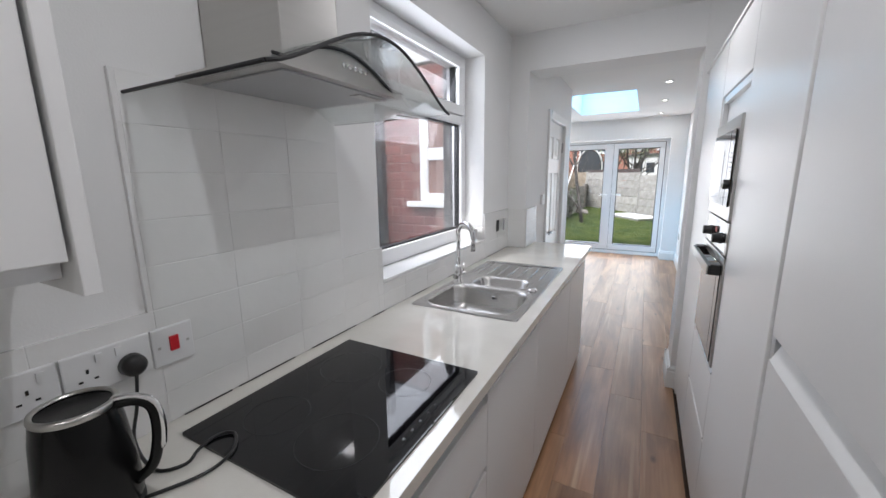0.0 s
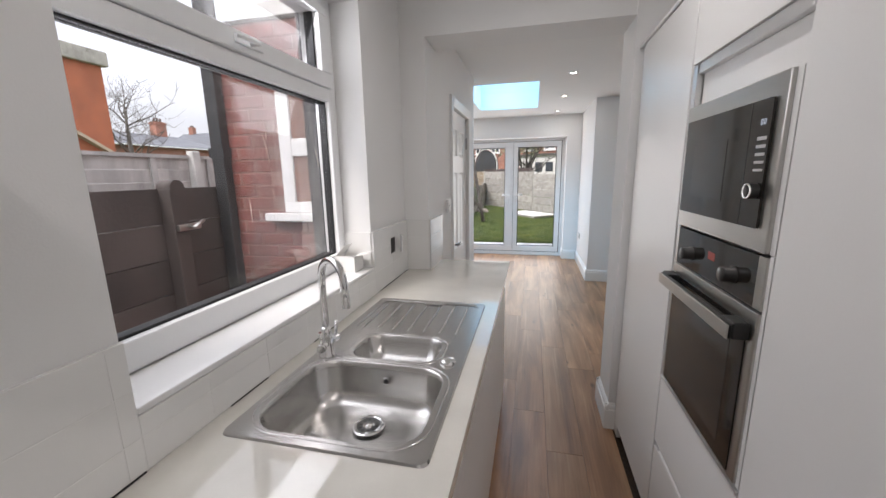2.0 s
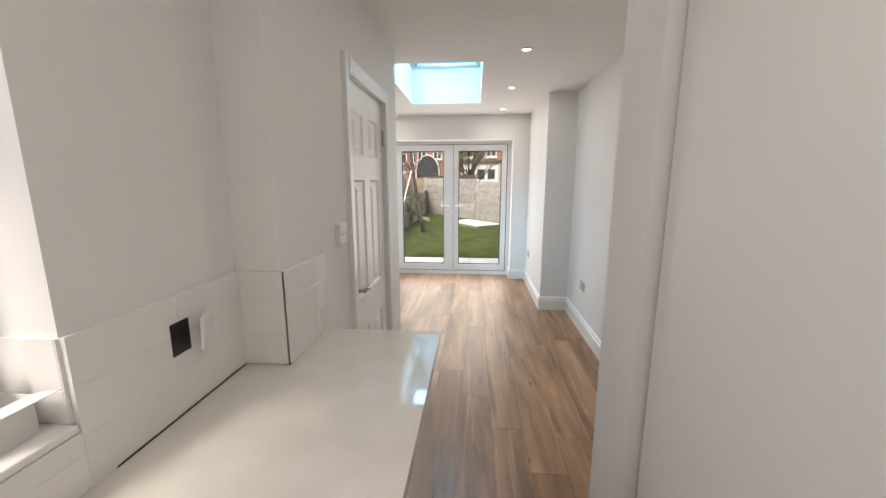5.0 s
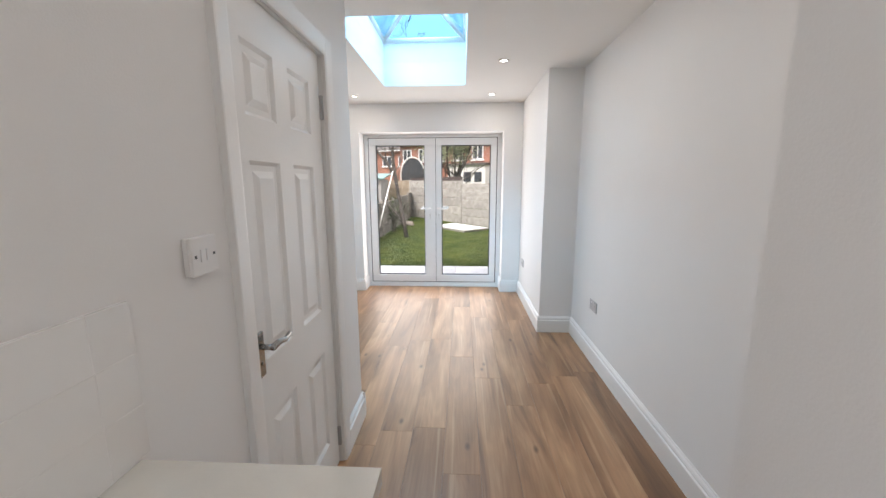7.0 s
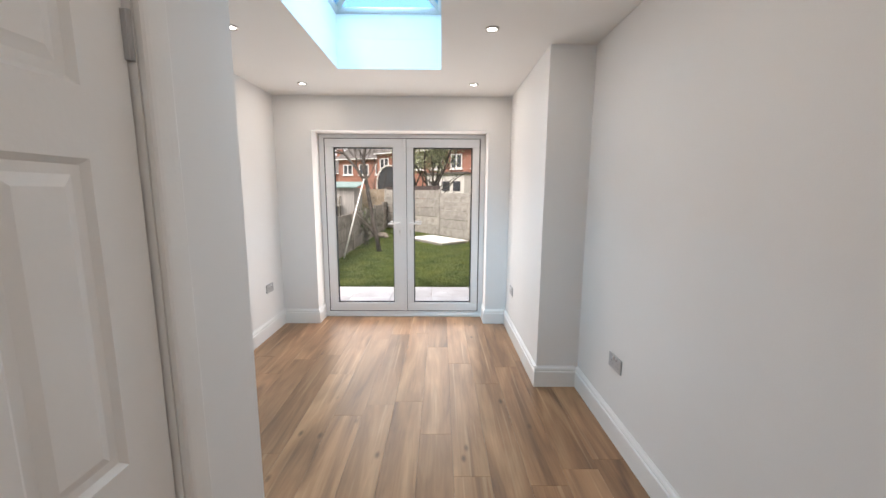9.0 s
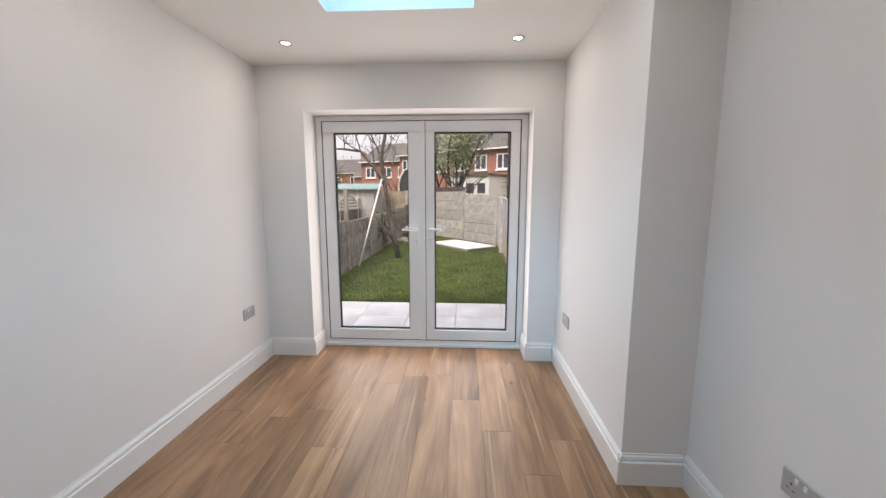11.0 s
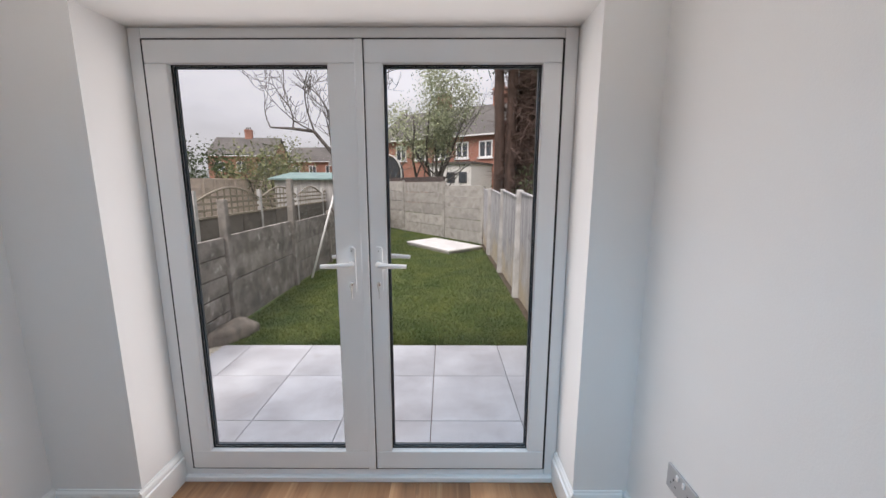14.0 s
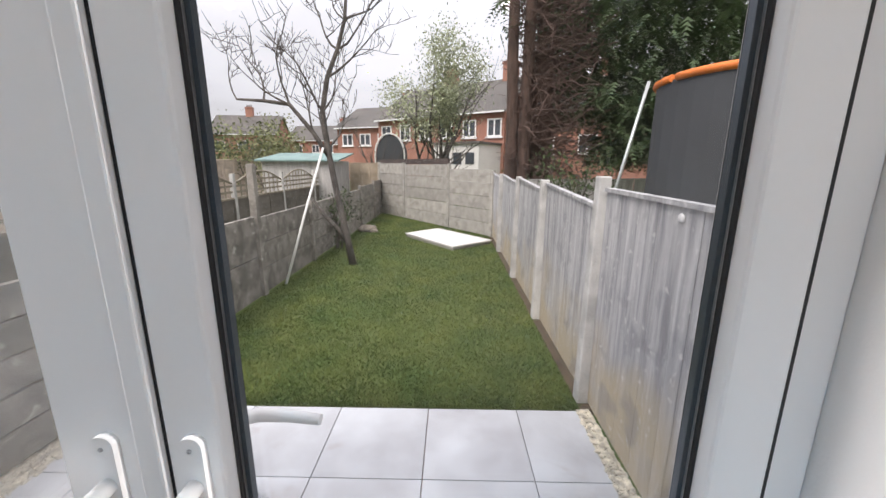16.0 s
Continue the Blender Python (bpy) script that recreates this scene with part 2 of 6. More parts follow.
WALL = material("white_emulsion", (0.8, 0.796, 0.788), 0.75, var=0.012, scale=1.5, grain=220, bump=0.0006)
CEIL = material("ceiling_paint", (0.82, 0.815, 0.8), 0.85, var=0.01, scale=1.5, grain=200, bump=0.0006)
GLOSSW = material("white_gloss_paint", (0.82, 0.82, 0.81), 0.3, var=0.012, scale=3, grain=90, bump=0.0006)
SILLW = material("white_sill_laminate", (0.8, 0.8, 0.8), 0.1, var=0.012, scale=3, grain=90, bump=0.0, spec=0.8)
UPVC = material("white_upvc", (0.82, 0.825, 0.83), 0.3, var=0.01, scale=4, grain=120, bump=0.0003)
UNIT = material("white_cabinet_lacquer", (0.79, 0.785, 0.775), 0.32, var=0.01, scale=2, grain=150, bump=0.0002)
QUARTZ = material("cream_quartz", (0.7, 0.68, 0.625), 0.035, var=0.03, scale=9, grain=350, bump=0.0, spec=1.0, coat=0.15)
TILE = material("white_glazed_tile", (0.8, 0.795, 0.78), 0.12, var=0.015, scale=3, grain=25, bump=0.0012, random_amount=0.015)
GROUT = material("white_grout", (0.79, 0.785, 0.77), 0.6, var=0.04, grain=300, bump=0.0)
STEEL = material("brushed_steel", (0.52, 0.51, 0.49), 0.3, 1.0, var=0.015, scale=2, grain=60, bump=0.0, stretch=(1, 1, 30))
SINK = material("sink_steel", (0.6, 0.59, 0.575), 0.24, 1.0, var=0.03, scale=5, grain=60, bump=0.0, stretch=(1, 1, 1))
STRAINER = material("strainer_shade_and_screw_steel", (0.14, 0.14, 0.14), 0.4, 0.8, var=0.05, bump=0)
SATINSTEEL = material("polished_nickel", (0.42, 0.41, 0.4), 0.16, 1.0, var=0.02, bump=0)
CHROME = material("chrome", (0.8, 0.8, 0.8), 0.06, 1.0, var=0.01, bump=0)
BLACKGLASS = material("black_glass", (0.004, 0.004, 0.005), 0.02, var=0.02, bump=0, spec=0.5)
DARKGLASS = material("dark_appliance_glass", (0.02, 0.017, 0.015), 0.06, var=0.05, bump=0, spec=0.55)
BLACK = material("black_plastic", (0.012, 0.012, 0.012), 0.35, var=0.05, bump=0.0003)
SATIN = material("satin_black", (0.006, 0.006, 0.006), 0.2, 0.0, var=0.05, bump=0.0002, spec=0.25)
SOCKET = material("white_plastic", (0.78, 0.78, 0.78), 0.35, var=0.01, bump=0)
GREYPL = material("grey_plastic", (0.45, 0.45, 0.46), 0.4, 0.2, var=0.02, bump=0)
ALU = material("aluminium_trim", (0.72, 0.72, 0.72), 0.32, 0.7, var=0.03, bump=0.0002)
RED = material("red_rocker", (0.6, 0.02, 0.03), 0.3, var=0.02, bump=0)
CARD = material("white_card", (0.78, 0.77, 0.75), 0.7, var=0.02, bump=0.0005)
SPACER = material("spacer_metal", (0.09, 0.11, 0.13), 0.35, 0.5, var=0.03, bump=0)
GASKET = material("black_rubber", (0.015, 0.015, 0.017), 0.6, var=0.05, bump=0)
OAK = planks_material()
SUBFLOOR = material("underlay", (0.06, 0.035, 0.02), 0.8)
PANE = glass("window_glass", gloss=0.38, dirt=0.03)
HOODGLASS = glass("hood_glass", tint=(0.93, 0.96, 0.955), gloss=0.5)
ROOFGLASS = glass("blue_roof_glass", tint=(0.48, 0.78, 0.985), gloss=0.6)
LED = glow("led_face", (1, 0.97, 0.92), 9)
DISPLAY = glow("display", (0.75, 0.85, 1.0), 0.6)
REDLED = glow("clock_red", (1.0, 0.12, 0.08), 0.12)
BRICK = material("red_brick", (0.22, 0.068, 0.055), 0.85, var=0.16, scale=14, grain=120, bump=0.004, random_amount=0.22)
MORTAR = material("mortar", (0.27, 0.155, 0.13), 0.95, var=0.12, grain=150, bump=0.004)
PAVING = material("porcelain_paving", (0.66, 0.685, 0.72), 0.38, var=0.04, scale=2.6, grain=30, bump=0.0008, random_amount=0.04, second=(0.44, 0.445, 0.47))
CONCRETE = material("weathered_concrete", (0.4, 0.385, 0.35), 0.9, var=0.13, scale=6, grain=45, bump=0.004, random_amount=0.12)
DARKCONC = material("lichened_dark_concrete", (0.27, 0.25, 0.225), 0.95, var=0.26, scale=5, grain=45, bump=0.005, random_amount=0.1)
speckled(speckled(DARKCONC, (0.52, 0.5, 0.45), 14, 0.62, 0.7), (0.13, 0.12, 0.1), 5, 0.56, 0.5)
speckled(CONCRETE, (0.2, 0.185, 0.16), 6, 0.58, 0.45)
speckled(PAVING, (0.42, 0.38, 0.38), 5.5, 0.66, 0.45)
CONCPOST = material("concrete_post", (0.52, 0.515, 0.5), 0.9, var=0.15, scale=6, grain=90, bump=0.004, random_amount=0.08)
GREYWOOD = material("weathered_fence_board", (0.45, 0.44, 0.43), 0.85, var=0.16, scale=3.0, grain=45, bump=0.003, random_amount=0.1, stretch=(3, 3, 0.45))
TANWOOD = material("faded_tan_timber", (0.4, 0.33, 0.25), 0.85, var=0.15, scale=3, grain=50, bump=0.003, random_amount=0.12)
BROWNWOOD = material("dark_brown_timber", (0.085, 0.066, 0.06), 0.75, var=0.2, scale=3, grain=50, bump=0.003, random_amount=0.15)
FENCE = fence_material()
LAPWOOD = material("dark_lap_boards", (0.17, 0.155, 0.135), 0.9, var=0.2, scale=3, grain=45, bump=0.003, random_amount=0.12)
LATTICE = material("weathered_lattice", (0.29, 0.255, 0.2), 0.9, var=0.12, scale=4, grain=50, bump=0.002)
PINKWOOD = material("faded_brown_panels", (0.58, 0.48, 0.415), 0.9, var=0.13, scale=3, grain=40, bump=0.003, random_amount=0.1)
SOIL = material("bare_soil", (0.1, 0.075, 0.05), 0.95, var=0.25, scale=8, grain=60, bump=0.02)
GRAVEL = material("pale_gravel", (0.8, 0.74, 0.61), 0.9, var=0.25, scale=20, grain=90, bump=0.01, random_amount=0.2)
TURF = material("turf", (0.1, 0.12, 0.035), 0.9, var=0.25, scale=1.6, grain=80, bump=0.02, second=(0.05, 0.09, 0.018))
BLADE = material("grass_blades", (0.155, 0.185, 0.045), 0.7, var=0.35, scale=2.4, grain=9, bump=0, second=(0.04, 0.085, 0.016))
BARK = material("grey_bark", (0.11, 0.098, 0.088), 0.95, var=0.3, scale=6, grain=50, bump=0.01)
CONIFERBARK = material("red_brown_bark", (0.095, 0.06, 0.047), 0.95, var=0.3, scale=4, grain=40, bump=0.02, stretch=(3, 3, 0.6))
NEEDLES = material("conifer_foliage", (0.1, 0.16, 0.065), 0.8, var=0.35, scale=0.9, grain=6, bump=0, second=(0.05, 0.08, 0.04))
TWIG = material("dead_twigs", (0.13, 0.085, 0.07), 0.95, var=0.25, bump=0)
LEAF = material("spring_leaves", (0.42, 0.46, 0.3), 0.7, var=0.3, scale=2, grain=8, bump=0)
SHRUB = material("shrub_leaves", (0.2, 0.22, 0.1), 0.75, var=0.35, scale=2, grain=8, bump=0)
HEDGE = material("dark_hedge", (0.06, 0.09, 0.035), 0.85, var=0.35, scale=2, grain=8, bump=0)
ORANGEBRICK = material("orange_brick", (0.42, 0.14, 0.075), 0.9, var=0.12, scale=3, grain=25, bump=0.004)
FARBRICK = material("house_brick", (0.36, 0.175, 0.13), 0.9, var=0.14, scale=0.8, grain=9, bump=0.01)
FARSLATE = material("blue_grey_slate", (0.1, 0.108, 0.125), 0.55, var=0.12, scale=0.6, grain=10, bump=0.01)
SLATE = material("roof_tiles", (0.12, 0.112, 0.105), 0.85, var=0.16, scale=0.6, grain=10, bump=0.02)
RENDERW = material("white_render", (0.72, 0.71, 0.69), 0.8, var=0.05, scale=1, grain=20, bump=0.003)
FARGLASS = material("far_window_glass", (0.07, 0.08, 0.095), 0.1, var=0.2, scale=1, bump=0)
NETGLASS = material("curtained_window_glass", (0.22, 0.22, 0.21), 0.12, var=0.1, scale=2, bump=0)
SHEDROOF = material("green_felt_roof", (0.2, 0.3, 0.29), 0.8, var=0.12, scale=3, bump=0.003)
NET = material("black_net", (0.055, 0.06, 0.068), 0.9, var=0.06, scale=1.5, grain=12, bump=0)
ORANGE = material("orange_foam", (0.75, 0.2, 0.04), 0.6, var=0.08, bump=0.001)
GALV = material("galvanised_tube", (0.55, 0.6, 0.6), 0.4, 0.6, var=0.06, bump=0.0004)
WHITEP = material("white_pole_paint", (0.72, 0.72, 0.7), 0.5, var=0.05, bump=0.0004)
DARKPVC = material("black_downpipe", (0.018, 0.018, 0.02), 0.35, var=0.05, bump=0)
STONE = material("field_stone", (0.24, 0.21, 0.175), 0.9, var=0.25, scale=8, grain=60, bump=0.01)
SLABW = material("white_slab", (0.75, 0.74, 0.72), 0.6, var=0.07, scale=4, grain=60, bump=0.001, random_amount=0.03)

# ---- helpers for shapes ----
WORLD = {}


def box(bm, a, b, bevel=0.0, segments=2):
    """A box between two corners, its edges rounded by bevel."""
    r = bmesh.ops.create_cube(bm, size=1)
    c = [(p + q) / 2 for p, q in zip(a, b)]
    s = [abs(q - p) for p, q in zip(a, b)]
    for v in r["verts"]:
        v.co = Vector([c[i] + v.co[i] * s[i] for i in range(3)])
    if bevel:
        edges = {e for v in r["verts"] for e in v.link_edges}
        bmesh.ops.bevel(bm, geom=list(edges), offset=bevel, segments=segments, profile=0.5, affect="EDGES")
    return bm


def boxed(*args):
    """A fresh mesh of one box."""
    return box(bmesh.new(), *args)


def tube(bm, pts, radii, n=10, caps=True):
    """A round rod along a line of points, with a radius at each."""
    pts = [Vector(p) for p in pts]
    if not isinstance(radii, (list, tuple)):
        radii = [radii] * len(pts)
    rings, side = [], None
    for i, p in enumerate(pts):
        d = (pts[min(i + 1, len(pts) - 1)] - pts[max(i - 1, 0)]).normalized()
        if side is None:
            side = d.orthogonal().normalized()
        side = (side - d * side.dot(d)).normalized()
        up = d.cross(side)
        rings.append([bm.verts.new(p + (side * math.cos(a) + up * math.sin(a)) * radii[i]) for a in (2 * math.pi * k / n for k in range(n))])
    for r0, r1 in zip(rings, rings[1:]):
        for k in range(n):
            bm.faces.new((r0[k], r0[(k + 1) % n], r1[(k + 1) % n], r1[k])).smooth = True
    if caps:
        bm.faces.new(rings[0][::-1])
        bm.faces.new(rings[-1])
    return bm


def lathe(bm, profile, centre, n=28, axis="z"):
    """A turned shape: profile of (radius, height) round an axis through centre."""
    c = Vector(centre)
    turn = {"z": Matrix(), "x": Matrix.Rotation(radians(90), 4, "Y"), "-x": Matrix.Rotation(radians(-90), 4, "Y"), "y": Matrix.Rotation(radians(-90), 4, "X"), "-y": Matrix.Rotation(radians(90), 4, "X")}[axis]
    rings = []
    for r, h in profile:
        rings.append([bm.verts.new(c + turn @ Vector((max(r, 1e-4) * math.cos(2 * math.pi * k / n), max(r, 1e-4) * math.sin(2 * math.pi * k / n), h))) for k in range(n)])
    for r0, r1 in zip(rings, rings[1:]):
        for k in range(n):
            bm.faces.new((r0[k], r0[(k + 1) % n], r1[(k + 1) % n], r1[k])).smooth = True
    return bm


def prism(bm, outline, lo, hi, axis="x"):
    """A flat outline drawn out along an axis. The outline's pairs are the two other axes in order."""
    def at(u, v, w):
        return {"x": (w, u, v), "y": (u, w, v), "z": (u, v, w)}[axis]
    a = [bm.verts.new(at(u, v, lo)) for u, v in outline]
    b = [bm.verts.new(at(u, v, hi)) for u, v in outline]
    n = len(outline)
    bm.faces.new(a[::-1])
    bm.faces.new(b)
    for k in range(n):
        bm.faces.new((a[k], a[(k + 1) % n], b[(k + 1) % n], b[k]))
    bmesh.ops.recalc_face_normals(bm, faces=bm.faces[:])
    return bm


def rounded(x0, y0, x1, y1, r, n=6):
    """A rounded rectangle's outline."""
    pts = []
    for cx, cy, a0 in ((x1 - r, y1 - r, 0), (x0 + r, y1 - r, 90), (x0 + r, y0 + r, 180), (x1 - r, y0 + r, 270)):
        for k in range(n + 1):
            a = radians(a0 + 90 * k / n)
            pts.append((cx + r * math.cos(a), cy + r * math.sin(a)))
    return pts


def mesh_of(name, bm, mat):
    bmesh.ops.recalc_face_normals(bm, faces=bm.faces[:])
    me = bpy.data.meshes.new(name)
    bm.to_mesh(me)
    bm.free()
    me.materials.append(mat)
    return me


def thing(name, label, category, base=(0, 0, 0), group="", kind=""):
    """An empty at the base of a thing, for its parts."""
    ob = new(name)
    ob.empty_display_size = 0.05
    ob.location = base
    WORLD[ob] = Matrix.Translation(base)
    return tagged(ob, label, category, group, kind)


def solid(name, bm, mat, label, category="", group="", kind=""):
    """A thing or piece of the setting that is one mesh."""
    ob = new(name, mesh_of(name, bm, mat))
    WORLD[ob] = Matrix()
    return tagged(ob, label, category, group, kind)


def part(name, bm, mat, parent, label=""):
    """One mesh under a thing or under a part."""
    ob = new(name, mesh_of(name, bm, mat))
    ob.parent = parent
    ob.matrix_parent_inverse = WORLD[parent].inverted()
    WORLD[ob] = Matrix()
    return tagged(ob, label)


def piece(name, me, parent, m):
    """One of many alike pieces that share a mesh."""
    ob = new(name, me)
    ob.parent = parent
    ob.matrix_parent_inverse = WORLD[parent].inverted()
    ob.matrix_basis = m
    return ob


def structure(name, boxes, mat, label):
    bm = bmesh.new()
    for a, b in boxes:
        box(bm, a, b)
    return solid(name, bm, mat, label, kind="structure")

# ---- the house shell ----
KC, RC = 2.47, 2.40          # ceiling heights of kitchen and garden room
wall_west = structure("wall_west", [((-0.3, -0.7, -0.15), (0, 2.305, 2.6)), ((-0.3, 3.45, -0.15), (0, 3.88, 2.6)), ((-0.1, 3.88, -0.15), (0, 3.96, 2.6)), ((-0.3, 2.305, -0.15), (0, 3.45, 1.03)), ((-0.3, 2.305, 2.21), (0, 3.45, 2.6))], WALL, "white-painted plaster kitchen wall with a deep window opening")
structure("wall_south", [((-0.3, -0.85, -0.15), (2.1, -0.7, 2.6))], WALL, "white-painted plaster wall closing the kitchen")
structure("wall_kitchen_east", [((1.87, -0.7, -0.15), (2.1, 3.945, 2.6))], WALL, "white-painted plaster wall behind the tall units")
wall_hall = structure("wall_hall", [((0.0, 3.96, -0.15), (0.145, 4.66, 2.6)), ((0.0, 5.367, -0.15), (0.145, 5.745, 2.6)), ((0.0, 4.66, 1.97), (0.145, 5.367, 2.6)), ((-0.935, 5.63, -0.15), (0.0, 5.745, 2.6))], WALL, "white-painted plaster wall with a door and a projecting nib")
structure("wall_cupboard", [((-0.1, 4.5, -0.15), (-0.06, 5.6, 2.6))], WALL, "plain wall behind the closed door")
structure("wall_pier_east", [((1.207, 3.95, -0.15), (2.1, 4.23, 2.6))], WALL, "white-painted plaster pier of the wide opening")
structure("beam", [((0.145, 3.96, 2.215), (1.207, 4.23, 2.6))], WALL, "white-painted boxed beam over the wide opening")
structure("wall_east", [((1.808, 4.23, -0.15), (2.1, 8.89, 2.6))], WALL, "white-painted plaster wall of the garden room")
structure("chimney_breast", [((1.503, 7.16, -0.15), (1.808, 8.53, 2.6))], WALL, "white-painted plaster projection in the garden room")
structure("wall_room_west", [((-1.2, 5.63, -0.15), (-0.935, 8.89, 2.6))], WALL, "white-painted plaster wall of the garden room")
structure("wall_north", [((-0.935, 8.53, -0.15), (-0.555, 8.89, 2.6)), ((1.275, 8.53, -0.15), (1.808, 8.89, 2.6)), ((-0.555, 8.53, 2.06), (1.275, 8.89, 2.6))], WALL, "white-painted plaster end wall round the garden doors")
structure("ceiling_kitchen", [((-0.3, -0.85, KC), (2.1, 3.96, KC + 0.15))], CEIL, "plain white kitchen ceiling")
SX0, SX1, SY0, SY1 = -0.04, 0.783, 6.06, 7.69
structure("ceiling", [((-1.2, 4.23, RC), (SX0, 8.89, 2.62)), ((SX1, 4.23, RC), (2.1, 8.89, 2.62)), ((SX0, 4.23, RC), (SX1, SY0, 2.62)), ((SX0, SY1, RC), (SX1, 8.89, 2.62))], CEIL, "plain white garden room ceiling with a roof light opening")
structure("roof_slab", [((-0.1, 3.96, 2.62), (2.1, 5.68, 2.7))], CEIL, "flat roof over the middle of the house")

# roof light: a deep white well with a glazed lantern on it
lantern = thing("roof_lantern", "glazed roof lantern with blue-tinted glass over a white well", "roof light", (0.37, 6.87, RC))
ZL = 2.83
bm = bmesh.new()
for a, b in (((SX0 - 0.05, SY0 - 0.05, 2.621), (SX0, SY1 + 0.05, ZL)), ((SX1, SY0 - 0.05, 2.621), (SX1 + 0.05, SY1 + 0.05, ZL)), ((SX0, SY0 - 0.05, 2.621), (SX1, SY0, ZL)), ((SX0, SY1, 2.621), (SX1, SY1 + 0.05, ZL))):
    box(bm, a, b)
part("upstand", bm, WALL, lantern, "white-painted upstand")
mx, zr = (SX0 + SX1) / 2, ZL + 0.3
ra, rb = (mx, SY0 + 0.42, zr), (mx, SY1 - 0.42, zr)
cs = [(SX0, SY0, ZL), (SX1, SY0, ZL), (SX1, SY1, ZL), (SX0, SY1, ZL)]
for ends in ((cs[0], cs[1], ra), (cs[2], cs[3], rb), (cs[1], cs[2], rb, ra), (cs[3], cs[0], ra, rb)):
    bm = bmesh.new()
    nrm = (Vector(ends[1]) - Vector(ends[0])).cross(Vector(ends[2]) - Vector(ends[0])).normalized() * 0.006
    lo = [bm.verts.new(Vector(p)) for p in ends]
    hi = [bm.verts.new(Vector(p) + nrm) for p in ends]
    bm.faces.new(lo[::-1])
    bm.faces.new(hi)
    for k in range(len(ends)):
        j = (k + 1) % len(ends)
        bm.faces.new((lo[k], lo[j], hi[j], hi[k]))
    pane = part("pane", bm, ROOFGLASS, lantern, "blue-tinted glass pane")
for a, b in ((cs[0], ra), (cs[1], ra), (cs[2], rb), (cs[3], rb), (ra, rb), (cs[0], cs[1]), (cs[1], cs[2]), (cs[2], cs[3]), (cs[3], cs[0])):
    part("glazing_bar", tube(bmesh.new(), [a, b], 0.026, 8), UPVC, lantern)

# skirting boards
PROFILE = ((0, 0), (0.02, 0), (0.02, 0.116), (0.017, 0.12), (0.013, 0.122), (0.015, 0.133), (0.012, 0.144), (0.006, 0.15), (0.005, 0.156), (0, 0.157))


def skirting(axis, wall, lo, hi, face):
    """A moulded board along an axis on a wall's plane, proud towards face (+1 or -1)."""
    bm = bmesh.new()
    prism(bm, [(wall + face * d, z) for d, z in PROFILE], lo, hi, "y" if axis == "y" else "x")
    solid("baseboard", bm, GLOSSW, "white gloss moulded skirting board", kind="structure")


for args in (("y", -0.935, 5.745, 8.53, 1), ("x", 8.53, -0.914, -0.555, -1), ("y", -0.555, 8.511, 8.765, 1), ("y", 1.275, 8.511, 8.765, -1), ("x", 8.53, 1.275, 1.482, -1),
             ("y", 1.503, 7.141, 8.53, -1), ("x", 7.16, 1.485, 1.787, -1), ("y", 1.808, 4.251, 7.16, -1), ("y", 1.207, 3.931, 4.249, -1), ("x", 3.95, 1.189, 1.244, -1), ("x", 4.23, 1.189, 1.808, 1),
             ("y", 0.145, 5.438, 5.764, 1), ("y", 0.145, 4.26, 4.591, 1), ("x", 5.745, -0.914, 0.163, 1)):
    skirting(*args)

# ---- kitchen window ----
window = thing("window_1", "white plastic double-glazed window with a top-hung light over a fixed pane", "window", (-0.165, 2.88, 1.045), kind="structure")
y0, y1, z0, z1 = 2.306, 3.449, 1.046, 2.209
X0, X1 = -0.205, -0.135


def bar(name, a, b, mat=UPVC, parent=window, bevel=0.004):
    return part(name, boxed(a, b, bevel), mat, parent)


bar("frame_sill_bar", (X0, y0, z0), (X1, y1, z0 + 0.076))
bar("frame_head", (X0, y0, z1 - 0.05), (X1, y1, z1))
bar("frame_jamb", (X0, y0, z0 + 0.076), (X1, y0 + 0.058, z1 - 0.05))
bar("frame_jamb", (X0, y1 - 0.058, z0 + 0.076), (X1, y1, z1 - 0.05))
bar("transom", (X0, y0 + 0.058, 1.797), (X1, y1 - 0.058, 1.85))
for a, b in (((X0 + 0.018, y0 + 0.058, 1.122), (X0 + 0.05, y1 - 0.058, 1.13)), ((X0 + 0.018, y0 + 0.058, 1.79), (X0 + 0.05, y1 - 0.058, 1.797)), ((X0 + 0.018, y0 + 0.058, 1.13), (X0 + 0.05, y0 + 0.064, 1.79)), ((X0 + 0.018, y1 - 0.064, 1.13), (X0 + 0.05, y1 - 0.058, 1.79))):
    bar("gasket", a, b, GASKET, bevel=0)
sash = part("top_light", boxed((X0 - 0.01, y0 + 0.04, 1.852), (X1 + 0.012, y1 - 0.04, 1.912), 0.004), UPVC, window)
for a, b in (((X0 - 0.01, y0 + 0.04, 2.135), (X1 + 0.012, y1 - 0.04, 2.17)), ((X0 - 0.01, y0 + 0.04, 1.912), (X1 + 0.012, y0 + 0.115, 2.135)), ((X0 - 0.01, y1 - 0.115, 1.912), (X1 + 0.012, y1 - 0.04, 2.135))):
    bar("sash_bar", a, b, parent=sash)
for a, b in (((-0.185, y0 + 0.115, 1.912), (-0.15, y1 - 0.115, 1.92)), ((-0.185, y1 - 0.127, 1.92), (-0.15, y1 - 0.115, 2.135))):
    bar("gasket", a, b, GASKET, parent=sash, bevel=0)
p = part("pane", boxed((-0.18, y0 + 0.115, 1.92), (-0.16, y1 - 0.127, 2.135)), PANE, window)
p.visible_shadow = False
p = part("pane", boxed((-0.18, y0 + 0.064, 1.13), (-0.16, y1 - 0.064, 1.79)), PANE, window)
p.visible_shadow = False
SMEAR = material("dried_paint_drips", (0.75, 0.68, 0.6), 0.6, var=0.1, bump=0)
